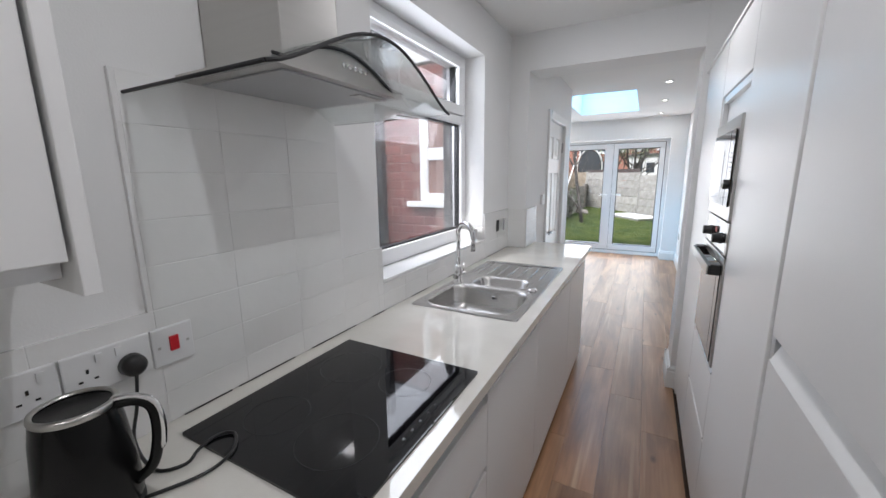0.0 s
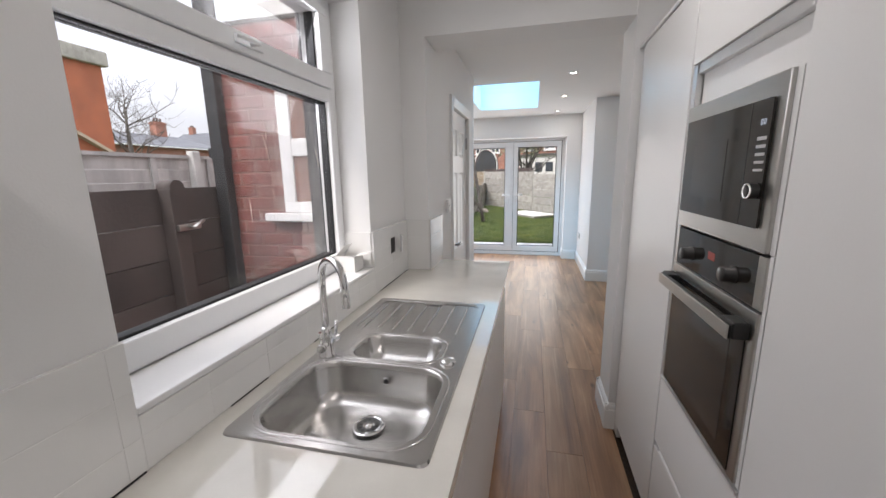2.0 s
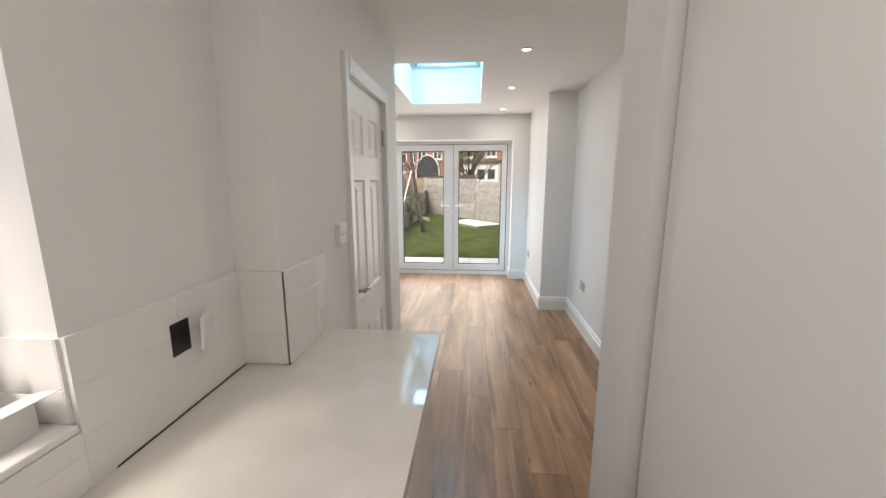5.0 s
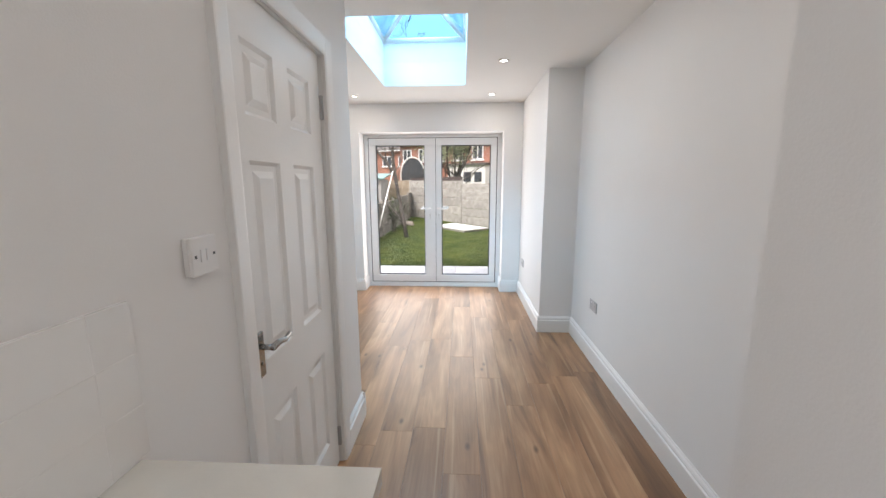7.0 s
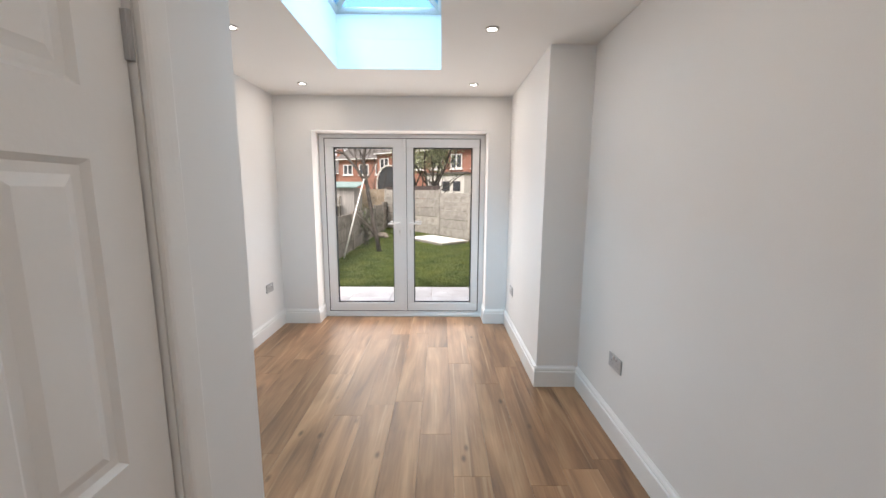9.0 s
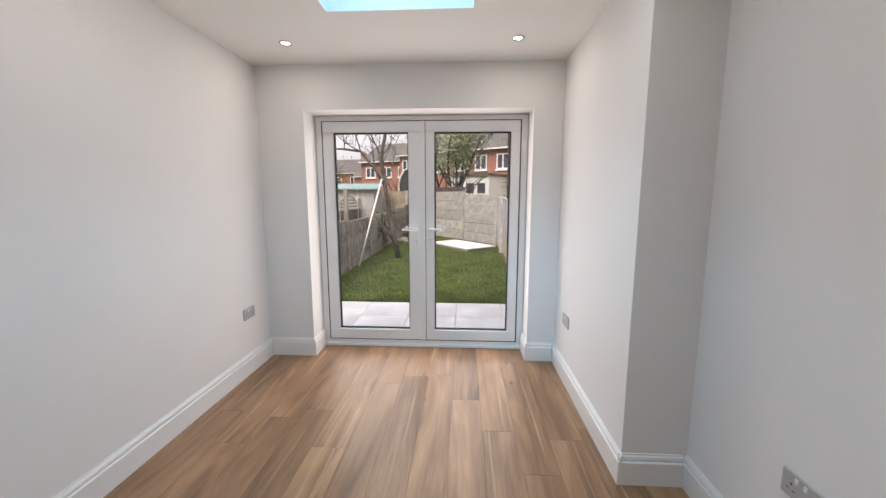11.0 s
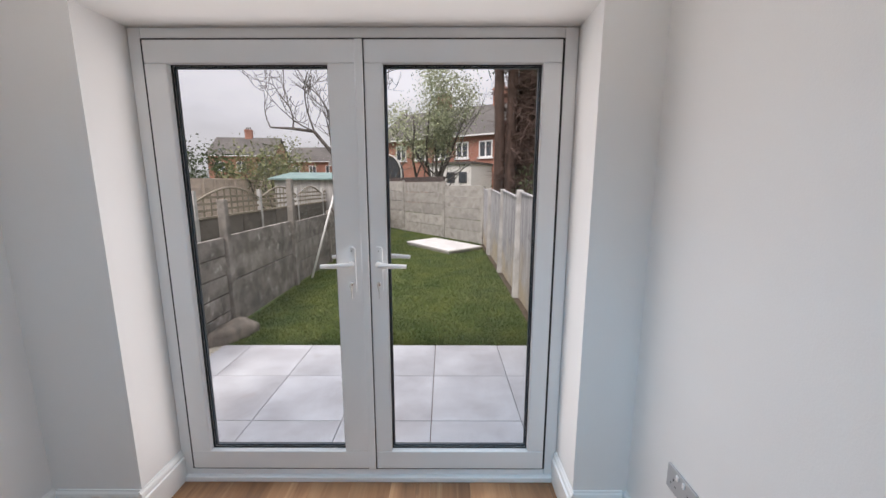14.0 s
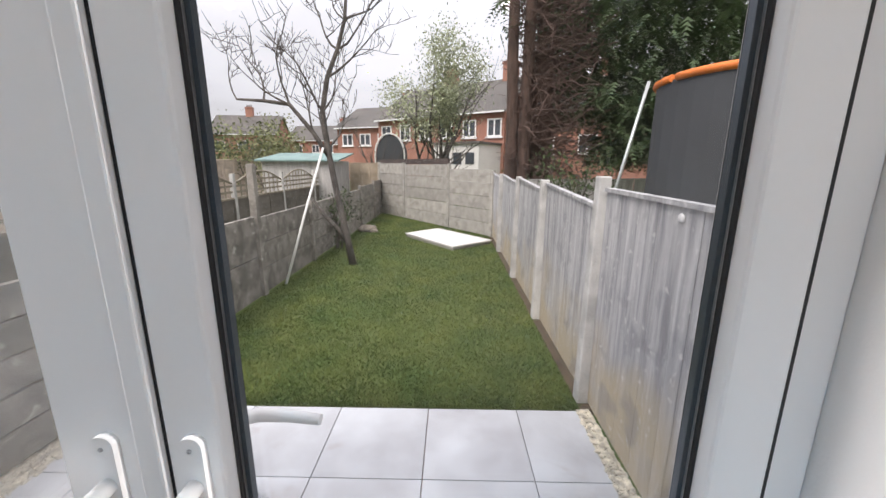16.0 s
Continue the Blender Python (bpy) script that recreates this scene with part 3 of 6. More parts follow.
for ya, za, yb, zb, r in ((2.972, 1.675, 2.986, 1.61, 0.0011), (2.964, 1.63, 2.99, 1.53, 0.0009), (3.285, 1.6, 3.304, 1.52, 0.001), (2.87, 1.41, 2.872, 1.335, 0.0012), (2.983, 1.448, 2.995, 1.41, 0.001), (2.955, 1.668, 2.962, 1.655, 0.0014), (3.0, 1.66, 3.008, 1.645, 0.001)):
    part("drip", tube(bmesh.new(), [(-0.159, ya, za), (-0.159, (ya + yb) / 2 + 0.002, (za + zb) / 2), (-0.159, yb, zb)], [r * 0.5, r, r * 0.5], 5), SMEAR, window, "thin pale dried drip on the glass")
bm = boxed((-0.123, 2.84, 1.872), (-0.112, 2.96, 1.892), 0.004)
tube(bm, [(-0.112, 2.9, 1.882), (-0.085, 2.9, 1.882), (-0.08, 2.86, 1.88), (-0.08, 2.8, 1.876)], [0.009, 0.008, 0.008, 0.006], 8)
part("handle", bm, UPVC, window, "white window handle")
sill = solid("window_sill", boxed((-0.135, 2.307, 1.03), (0.012, 3.448, 1.046), 0.004), SILLW, "glossy white inner window sill", kind="structure")
solid("outer_sill", prism(bmesh.new(), [(-0.36, 1.0), (-0.2, 1.0), (-0.2, 1.045), (-0.36, 1.025)], 2.28, 3.47, "y"), UPVC, "white outer window sill", kind="structure")

solid("outer_reveal", boxed((-0.299, 3.4455, 1.05), (-0.207, 3.4498, 2.2)), DARKPVC, "dark grey outer reveal of the kitchen window", kind="structure")

# ---- hall door ----
door = thing("door_1", "white six-panel moulded internal door, closed", "door", (0.12, 5.02, 0), kind="structure")
D0, D1, DT, DX = 4.668, 5.355, 1.965, 0.128
# six panels: rows of (z0, z1), two columns
cols = ((4.756, 4.946), (5.05, 5.24))
rows = ((0.19, 0.66), (0.86, 1.49), (1.62, 1.83))
bm = bmesh.new()
zc = [0.006, 0.19, 0.66, 0.86, 1.49, 1.62, 1.83, DT]
yc = [D0, cols[0][0], cols[0][1], cols[1][0], cols[1][1], D1]
for i in range(5):
    for j in range(7):
        if not (i in (1, 3) and j in (1, 3, 5)):
            box(bm, (DX - 0.035, yc[i], zc[j]), (DX, yc[i + 1], zc[j + 1]))
bmesh.ops.remove_doubles(bm, verts=bm.verts[:], dist=1e-5)
leaf = part("leaf", bm, GLOSSW, door)
for c in cols:
    for r in rows:
        bm = bmesh.new()
        steps = ((0.0, 0.0), (0.012, -0.011), (0.03, -0.011), (0.052, -0.002))
        rings = [[bm.verts.new((DX + d, y, z)) for y, z in ((c[0] + s, r[0] + s), (c[1] - s, r[0] + s), (c[1] - s, r[1] - s), (c[0] + s, r[1] - s))] for s, d in steps]
        for r0, r1 in zip(rings, rings[1:]):
            for k in range(4):
                bm.faces.new((r0[k], r0[(k + 1) % 4], r1[(k + 1) % 4], r1[k]))
        bm.faces.new(rings[-1])
        back = [bm.verts.new((DX - 0.03, v.co.y, v.co.z)) for v in rings[0]]
        bm.faces.new(back[::-1])
        for k in range(4):
            bm.faces.new((rings[0][k], back[k], back[(k + 1) % 4], rings[0][(k + 1) % 4]))
        part("panel", bm, GLOSSW, door, "raised and fielded panel")
bm = bmesh.new()
box(bm, (0.0, 4.661, 0), (0.143, 4.667, 1.97))
box(bm, (0.0, 5.361, 0), (0.143, 5.366, 1.97))
box(bm, (0.0, 4.667, 1.966), (0.143, 5.361, 1.969))
part("lining", bm, GLOSSW, door)


def architrave(name, outline_axis, a, lo, hi, face):
    bm = bmesh.new()
    prof = [(0, 0), (0, 0.012), (0.006, 0.016), (0.014, 0.018), (0.05, 0.021), (0.066, 0.022), (0.07, 0.02), (0.071, 0.0)]
    if outline_axis == "z":
        prism(bm, [(0.145 + d, a + face * u) for u, d in prof], lo, hi, "z")
    else:
        prism(bm, [(0.145 + d, a + face * u) for u, d in prof], lo, hi, "y")
    part(name, bm, GLOSSW, door, "moulded architrave")


architrave("architrave", "z", 4.664, 0, 2.04, -1)
architrave("architrave", "z", 5.365, 0, 2.039, 1)
architrave("architrave", "y", 1.968, 4.665, 5.364, 1)
hy = 4.712
handle = part("handle", boxed((DX, hy - 0.021, 0.825), (DX + 0.009, hy + 0.021, 0.97), 0.003), SATINSTEEL, door, "chrome lever handle on a backplate")
bm = bmesh.new()
tube(bm, [(DX + 0.006, hy, 0.925), (DX + 0.05, hy, 0.925)], 0.009, 12)
tube(bm, [(DX + 0.048, hy - 0.006, 0.925), (DX + 0.052, hy + 0.03, 0.93), (DX + 0.05, hy + 0.075, 0.918), (DX + 0.05, hy + 0.11, 0.928)], [0.011, 0.01, 0.009, 0.007], 12)
part("lever", bm, SATINSTEEL, handle)
part("keyhole", lathe(bmesh.new(), [(0.0, 0.0095), (0.006, 0.0095), (0.006, 0.008)], (DX, hy, 0.87), 12, "x"), BLACK, handle)
for z in (0.1, 1.7):
    bm = boxed((DX - 0.004, D1 - 0.006, z), (DX + 0.012, D1 + 0.008, z + 0.1), 0.002)
    tube(bm, [(DX + 0.01, D1 + 0.001, z), (DX + 0.01, D1 + 0.001, z + 0.1)], 0.006, 10)
    part("hinge", bm, GREYPL, door, "steel butt hinge")

# ---- garden doors ----
FY0, FY1 = 8.768, 8.838
doors = thing("door_2", "white plastic glazed double garden doors, closed, keys in the locks", "door", (0.36, 8.8, 0), kind="structure")
bar("frame_jamb", (-0.5535, FY0, 0.0), (-0.5, FY1, 2.058), parent=doors)
bar("frame_jamb", (1.219, FY0, 0.0), (1.2735, FY1, 2.058), parent=doors)
bar("frame_head", (-0.5, FY0, 2.016), (1.219, FY1, 2.058), parent=doors)
bar("threshold", (-0.497, FY0 - 0.003, 0.028), (1.216, FY1, 0.06), parent=doors)
bar("threshold_lip", (-0.534, FY0 - 0.022, 0.0), (1.254, FY0 + 0.04, 0.027), parent=doors)


def leaf_of(xa, xb, ga, gb, hinge):
    zb, zt, gz0, gz1 = 0.068, 2.009, 0.165, 1.915
    lf = part("door_leaf", boxed((xa, FY0 - 0.012, zb), (xb, FY1 - 0.01, gz0 - 0.004), 0.005), UPVC, doors)
    for a, b in (((xa, gz1 + 0.004), (xb, zt)), ((xa, gz0 - 0.004), (ga - 0.004, gz1 + 0.004)), ((gb + 0.004, gz0 - 0.004), (xb, gz1 + 0.004))):
        part("rail", boxed((a[0], FY0 - 0.012, a[1]), (b[0], FY1 - 0.01, b[1]), 0.005), UPVC, lf)
    for a, b in (((ga - 0.004, gz0 - 0.004), (gb + 0.004, gz0)), ((ga - 0.004, gz1), (gb + 0.004, gz1 + 0.004)), ((ga - 0.004, gz0), (ga, gz1)), ((gb, gz0), (gb + 0.004, gz1))):
        for ya in (FY0 + 0.014, FY0 + 0.043):
            part("gasket", boxed((a[0], ya, a[1]), (b[0], ya + 0.007, b[1])), GASKET, lf, "thin black rubber gasket")
    for a, b in (((ga, gz0), (gb, gz0 + 0.007)), ((ga, gz1 - 0.007), (gb, gz1)), ((ga, gz0 + 0.007), (ga + 0.007, gz1 - 0.007)), ((gb - 0.007, gz0 + 0.007), (gb, gz1 - 0.007))):
        part("spacer_bar", boxed((a[0], FY0 + 0.026, a[1]), (b[0], FY0 + 0.038, b[1])), SPACER, lf, "dark metal glazing spacer")
    pn = part("pane", boxed((ga, FY0 + 0.022, gz0), (gb, FY0 + 0.042, gz1)), PANE, lf, "clear double glazing")
    pn.visible_shadow = False
    return lf


left_leaf = leaf_of(-0.49, 0.392, -0.395, 0.25, -1)
right_leaf = leaf_of(0.404, 1.209, 0.483, 1.128, 1)
part("meeting_bead", boxed((0.366, FY0 - 0.02, 0.068), (0.3993, FY0 - 0.006, 2.009), 0.004), UPVC, left_leaf)
part("shadow_seal", boxed((0.3925, FY0 - 0.008, 0.068), (0.4035, FY0 + 0.02, 2.009)), GASKET, left_leaf)
for a, b in (((-0.4998, 0.061), (-0.4902, 2.015)), ((1.2092, 0.061), (1.2188, 2.015)), ((-0.4902, 2.0095), (1.2092, 2.0158)), ((-0.4902, 0.0605), (1.2092, 0.0675))):
    part("seal", boxed((a[0], FY0 - 0.004, a[1]), (b[0], FY0 + 0.03, b[1])), GASKET, doors, "thin black rubber seal")
for lf, hx, way in ((left_leaf, 0.325, -1), (right_leaf, 0.444, 1)):
    for yy, s in ((FY0 - 0.012, -1), (FY1 - 0.01, 1)):
        zh = 1.09 if s < 0 else 1.1
        bm = bmesh.new()
        prism(bm, rounded(hx - 0.016, zh - 0.135, hx + 0.016, zh + 0.075, 0.015), yy, yy + s * 0.012, "y")
        hd = part("handle", bm, UPVC, lf, "white lever handle")
        bm = bmesh.new()
        tube(bm, [(hx, yy + s * 0.01, zh), (hx, yy + s * 0.045, zh), (hx + way * 0.02, yy + s * 0.055, zh), (hx + way * 0.07, yy + s * 0.056, zh - 0.002), (hx + way * 0.125, yy + s * 0.05, zh - 0.004)], [0.012, 0.012, 0.012, 0.0105, 0.009], 12)
        part("lever", bm, UPVC, hd)
        if s < 0:
            part("screw_cap", lathe(bmesh.new(), [(0, 0.0135), (0.0032, 0.0135), (0.0032, 0.012)], (hx, yy, zh + 0.057), 10, "-y"), GREYPL, hd)
            part("lock_cylinder", lathe(bmesh.new(), [(0, -0.006), (0.0085, -0.006), (0.0085, 0.016), (0, 0.016)], (hx, yy - 0.012, zh - 0.087), 14, "-y"), CHROME, hd)
            bm = boxed((hx - 0.0012, yy - 0.045, zh - 0.094), (hx + 0.0012, yy - 0.026, zh - 0.080))
            lathe(bm, [(0.004, -0.0012), (0.0115, -0.0012), (0.0115, 0.0012), (0.004, 0.0012)], (hx, yy - 0.05, zh - 0.089), 14, "x")
            box(bm, (hx + 0.003, yy - 0.052, zh - 0.147), (hx + 0.0055, yy - 0.044, zh - 0.097))
            lathe(bm, [(0.004, 0.003), (0.011, 0.003), (0.011, 0.0055), (0.004, 0.0055)], (hx, yy - 0.048, zh - 0.107), 14, "x")
            part("key", bm, STEEL, hd, "bunch of two steel keys")

# ---- sockets and switches ----


def plate(name, axis, at, u, z, w, h, face, label, category, holes=(), mat=SOCKET):
    """A moulded wall plate: axis names the wall's normal, u its place along the wall."""
    base = (at, u, z - h / 2) if axis == "x" else (u, at, z - h / 2)
    t = thing(name, label, category, base)
    bm = bmesh.new()
    a, b = sorted((at, at + face * 0.009))
    box(bm, (a, u - w / 2, z - h / 2) if axis == "x" else (u - w / 2, a, z - h / 2), (b, u + w / 2, z + h / 2) if axis == "x" else (u + w / 2, b, z + h / 2), 0.003)
    part("plate", bm, mat, t)
    for hu, hz, hw, hh, d, m2, nm in holes:
        a, b = sorted((at + face * 0.0088, at + face * (0.0092 + d)))
        bm = bmesh.new()
        box(bm, (a, u + hu - hw / 2, z + hz - hh / 2) if axis == "x" else (u + hu - hw / 2, a, z + hz - hh / 2), (b, u + hu + hw / 2, z + hz + hh / 2) if axis == "x" else (u + hu + hw / 2, b, z + hz + hh / 2))
        part(nm, bm, m2, t)
    return t


def double_holes():
    hs = []
    for c in (-0.036, 0.036):
        hs += [(c, 0.004, 0.0045, 0.009, 0.0003, BLACK, "pin_hole"), (c - 0.012, -0.014, 0.007, 0.004, 0.0003, BLACK, "pin_hole"), (c + 0.012, -0.014, 0.007, 0.004, 0.0003, BLACK, "pin_hole"), (c * 0.45, 0.026, 0.011, 0.017, 0.004, SOCKET, "rocker")]
    return hs


plate("wall_socket", "x", -0.935, 8.21, 0.475, 0.146, 0.086, 1, "grey metal double power socket on the white wall", "socket", double_holes(), GREYPL)
plate("wall_socket", "x", 1.503, 8.2, 0.46, 0.146, 0.086, -1, "grey metal double power socket on the white wall", "socket", double_holes(), GREYPL)
plate("wall_socket", "x", 1.808, 6.58, 0.455, 0.146, 0.086, -1, "grey metal double power socket on the white wall", "socket", double_holes(), GREYPL)
sw = plate("light_switch", "x", 0.157, 4.47, 1.26, 0.088, 0.088, 1, "white surface-mounted light switch with two rockers beside the door", "switch", [(d, 0.001, 0.015, 0.028, 0.003, SOCKET, "rocker") for d in (-0.009, 0.0095)] + [(d, 0, 0.007, 0.007, 0.0004, STRAINER, "screw") for d in (-0.031, 0.031)])
part("back_box", boxed((0.145, 4.4265, 1.2165), (0.1572, 4.5135, 1.3035), 0.003), SOCKET, sw)

# ---- downlights ----


def downlight(x, y, z, watts, colour, group):
    t = thing("downlight", "recessed ceiling downlight with a steel rim, switched on", "ceiling light", (x, y, z), group)
    part("rim", lathe(bmesh.new(), [(0.029, 0.004), (0.029, -0.006), (0.038, -0.008), (0.043, -0.004), (0.043, 0.0)], (x, y, z), 24), STEEL, t)
    part("lamp_face", lathe(bmesh.new(), [(0, -0.003), (0.029, -0.003), (0.029, 0.0), (0, 0.0)], (x, y, z), 20), LED, t)
    lamp = new("lamp", bpy.data.lights.new("lamp", "AREA"))
    lamp.data.shape, lamp.data.size, lamp.data.energy = "DISK", 0.056, watts
    lamp.data.color = colour
    lamp.parent = t
    lamp.matrix_parent_inverse = WORLD[t].inverted()
    lamp.location = (x, y, z - 0.0095)


for x, y in ((1.087, 4.68), (1.087, 5.8), (1.087, 6.93), (1.08, 8.1), (-0.47, 8.1), (-0.47, 6.93)):
    downlight(x, y, RC, 1.5, (1, 0.95, 0.88), "garden room downlights")
for x, y in ((0.92, 0.1), (0.92, 1.5), (0.92, 3.0)):
    downlight(x, y, KC, 3.7, (1, 0.975, 0.94), "kitchen downlights")

# ---- kitchen: base units ----
WT = 0.91


def base_unit(a, b, drawers=0):
    kind = "white handleless base unit with drawers" if drawers else "white handleless base unit with a plain door"
    u = thing("base_unit", kind + " under the quartz worktop", "cabinet", (0.3, (a + b) / 2, 0), "base units along the window wall")
    part("carcass", boxed((0.012, a + 0.001, 0.11), (0.572, b - 0.001, 0.7 if 2.0 < a < 3.4 else 0.872)), UNIT, u)
    part("plinth", boxed((0.5, a + 0.001, 0.0), (0.53, b - 0.001, 0.11)), UNIT, u)
    part("grip_rail", boxed((0.572, a + 0.001, 0.835), (0.58, b - 0.001, 0.87)), ALU, u, "recessed metal grip rail")
    if not drawers:
        part("door", boxed((0.574, a + 0.0015, 0.1), (0.594, b - 0.0015, 0.84), 0.002), UNIT, u)
    else:
        zs = (0.1, 0.36, 0.6, 0.84)
        for lo, hi in zip(zs, zs[1:]):
            d = part("drawer_front", boxed((0.574, a + 0.0015, lo + 0.0015), (0.594, b - 0.0015, hi - 0.022), 0.002), UNIT, u)
            bm = bmesh.new()
            prism(bm, [(0.576, hi - 0.022), (0.594, hi - 0.022), (0.594, hi - 0.014), (0.582, hi - 0.019)], a + 0.03, b - 0.03, "y")
            part("grip_lip", bm, GLOSSW, d, "white bevelled grip lip")


for a, b, n in ((-0.4, 0.2, 0), (0.2, 0.8, 0), (0.8, 1.42, 0), (1.42, 2.02, 3), (2.02, 2.62, 0), (2.62, 3.42, 0), (3.42, 4.06, 0)):
    base_unit(a, b, n)
solid("end_panel", boxed((0.0, 4.061, 0.0), (0.574, 4.081, 0.874), 0.001), UNIT, "white end panel of the base units", "cabinet panel")

# worktop with a cut-out for the sink
SB = [(0.1, 2.455, 0.52, 2.795), (0.175, 2.82, 0.465, 3.0)]
bm = bmesh.new()
loop_o = [(0.0, -0.45), (0.61, -0.45), (0.61, 4.25), (0.151, 4.25), (0.151, 3.955), (0.0, 3.955)]
loop_i = [(0.085, 2.44), (0.54, 2.44), (0.54, 3.37), (0.085, 3.37)]
for z in (WT - 0.034, WT):
    vo, vi = [bm.verts.new((x, y, z)) for x, y in loop_o], [bm.verts.new((x, y, z)) for x, y in loop_i]
    bmesh.ops.triangle_fill(bm, use_beauty=True, edges=[bm.edges.new((r[k], r[(k + 1) % len(r)])) for r in (vo, vi) for k in range(len(r))])
    if z < WT:
        low = (vo, vi)
for lo_, hi_ in zip(low, (vo, vi)):
    for k in range(len(lo_)):
        j = (k + 1) % len(lo_)
        bm.faces.new((lo_[k], lo_[j], hi_[j], hi_[k]))
worktop = solid("worktop", bm, QUARTZ, "polished cream quartz worktop on the base units", "worktop")

# inset sink with one and a half bowls and a drainer
sink = thing("kitchen_sink", "stainless steel one-and-a-half bowl sink with ribbed drainer", "sink", (0.315, 2.9, WT))
S = (0.07, 2.425, 0.553, 3.385)
zt = WT + 0.006


def bowl(bm, x0, y0, x1, y1, r, depth, rim=0.012):
    """The inside of a pressed bowl: rounded walls going down to a nearly flat bottom."""
    levels = ((0.0, 0.0), (0.004, -0.004), (0.008, -0.02), (0.014, -depth + 0.04), (0.024, -depth + 0.014), (0.045, -depth), (0.09, -depth - 0.003))
    rings = []
    for inset, z in levels:
        rr = max(0.015, r - inset * 0.6)
        rings.append([bm.verts.new((x, y, zt + z)) for x, y in rounded(x0 + inset, y0 + inset, x1 - inset, y1 - inset, rr, 7)])
    for r0, r1 in zip(rings, rings[1:]):
        n = len(r0)
        for k in range(n):
            bm.faces.new((r0[k], r0[(k + 1) % n], r1[(k + 1) % n], r1[k])).smooth = True
    bm.faces.new(rings[-1])
    return rings[0]


def deck():
    """The flat rim round the two bowls and the drainer, cut by strips."""
    bm = bmesh.new()
    loops = []
    for b, r, d in ((SB[0], 0.085, 0.13), (SB[1], 0.06, 0.075)):
        loops.append(bowl(bm, *b, r, d))
    outer = [bm.verts.new((x, y, zt)) for x, y in rounded(*S[:2], *S[2:], 0.02, 4)]
    edges = [bm.edges.new((outer[k], outer[(k + 1) % len(outer)])) for k in range(len(outer))]
    tray = [bm.verts.new((x, y, zt)) for x, y in rounded(S[0] + 0.025, 3.035, S[2] - 0.025, S[3] - 0.02, 0.03, 5)]
    edges += [bm.edges.new((tray[k], tray[(k + 1) % len(tray)])) for k in range(len(tray))]
    for lp in loops:
        for k in range(len(lp)):
            e = bm.edges.get((lp[k], lp[(k + 1) % len(lp)]))
            edges.append(e)
    bmesh.ops.triangle_fill(bm, use_beauty=True, use_dissolve=False, edges=edges)
    low = [bm.verts.new((v.co.x * 0.985 + 0.0047, v.co.y * 0.99 + 0.032, zt - 0.005)) for v in tray]
    for k in range(len(tray)):
        bm.faces.new((tray[k], tray[(k + 1) % len(tray)], low[(k + 1) % len(low)], low[k])).smooth = True
    bm.faces.new(low)
    lip = [bm.verts.new((v.co.x + (0.003 if v.co.x > 0.3 else -0.003), v.co.y + (0.003 if v.co.y > 2.9 else -0.003), WT + 0.0005)) for v in outer]
    for k in range(len(outer)):
        bm.faces.new((outer[k], lip[k], lip[(k + 1) % len(lip)], outer[(k + 1) % len(outer)]))
    return bm


part("bowl_and_rim", deck(), SINK, sink)
for k in range(7):
    x = 0.125 + 0.06 * k
    bm = bmesh.new()
    tube(bm, [(x, 3.055, zt - 0.0062), (x, 3.075, zt - 0.0048), (x, 3.31, zt - 0.0045), (x, 3.335, zt - 0.0062)], [0.003, 0.0042, 0.0042, 0.003], 8)
    part("drainer_rib", bm, SINK, sink)
for b, r in ((SB[0], 0.1), (SB[1], 0.075)):
    ring = rounded(b[0] - 0.016, b[1] - 0.01, b[2] + 0.016, b[3] + 0.01, r, 7)
    part("bowl_rim", tube(bmesh.new(), [(x, y, zt - 0.0018) for x, y in ring + ring[:1]], 0.0034, 8, caps=False), SINK, sink, "pressed raised rim round a bowl")
bm = bmesh.new()
prism(bm, rounded(0.29, 3.337, 0.37, 3.357, 0.008), zt - 0.004, zt + 0.001, "z")
part("drain_slot", bm, SINK, sink)




def waste(x, y, z, r):
    w = part("waste", lathe(bmesh.new(), [(r, 0.001), (r * 0.92, 0.004), (r * 0.72, 0.0), (r * 0.7, -0.004), (r * 0.3, -0.006), (r * 0.28, 0.004), (0, 0.006)], (x, y, z), 28), CHROME, sink, "chrome basket waste")
    # dark ring over the chrome: the well's shade put into the colour
    part("strainer_shade", lathe(bmesh.new(), [(r * 0.7, 0.0026), (r * 0.55, 0.001), (r * 0.34, 0.0026)], (x, y, z), 28), STRAINER, w, "dark ring painted for the shade in the strainer well")
    for k in range(10):
        a = 2 * math.pi * k / 10
        part("strainer_hole", lathe(bmesh.new(), [(0, 0.0015), (r * 0.085, 0.0015), (r * 0.085, 0)], (x + r * 0.5 * math.cos(a), y + r * 0.5 * math.sin(a), z + 0.0008), 8), BLACK, w)


waste(0.312, 2.675, zt - 0.1265, 0.046)
waste(0.285, 2.92, zt - 0.0715, 0.038)
part("overflow", lathe(bmesh.new(), [(0.013, 0.0), (0.012, 0.003), (0.0095, 0.003), (0.009, -0.002), (0, -0.002)], (0.33, 2.772, zt - 0.045), 20, "-y"), CHROME, sink, "round chrome overflow")
part("overflow_hole", lathe(bmesh.new(), [(0.0085, 0.0012), (0, 0.0012)], (0.33, 2.772, zt - 0.045), 16, "-y"), BLACK, sink)
part("waste_knob", lathe(bmesh.new(), [(0.024, 0.0), (0.024, 0.004), (0.019, 0.011), (0.006, 0.013), (0, 0.013)], (0.505, 2.84, zt), 24), CHROME, sink, "round chrome waste control")

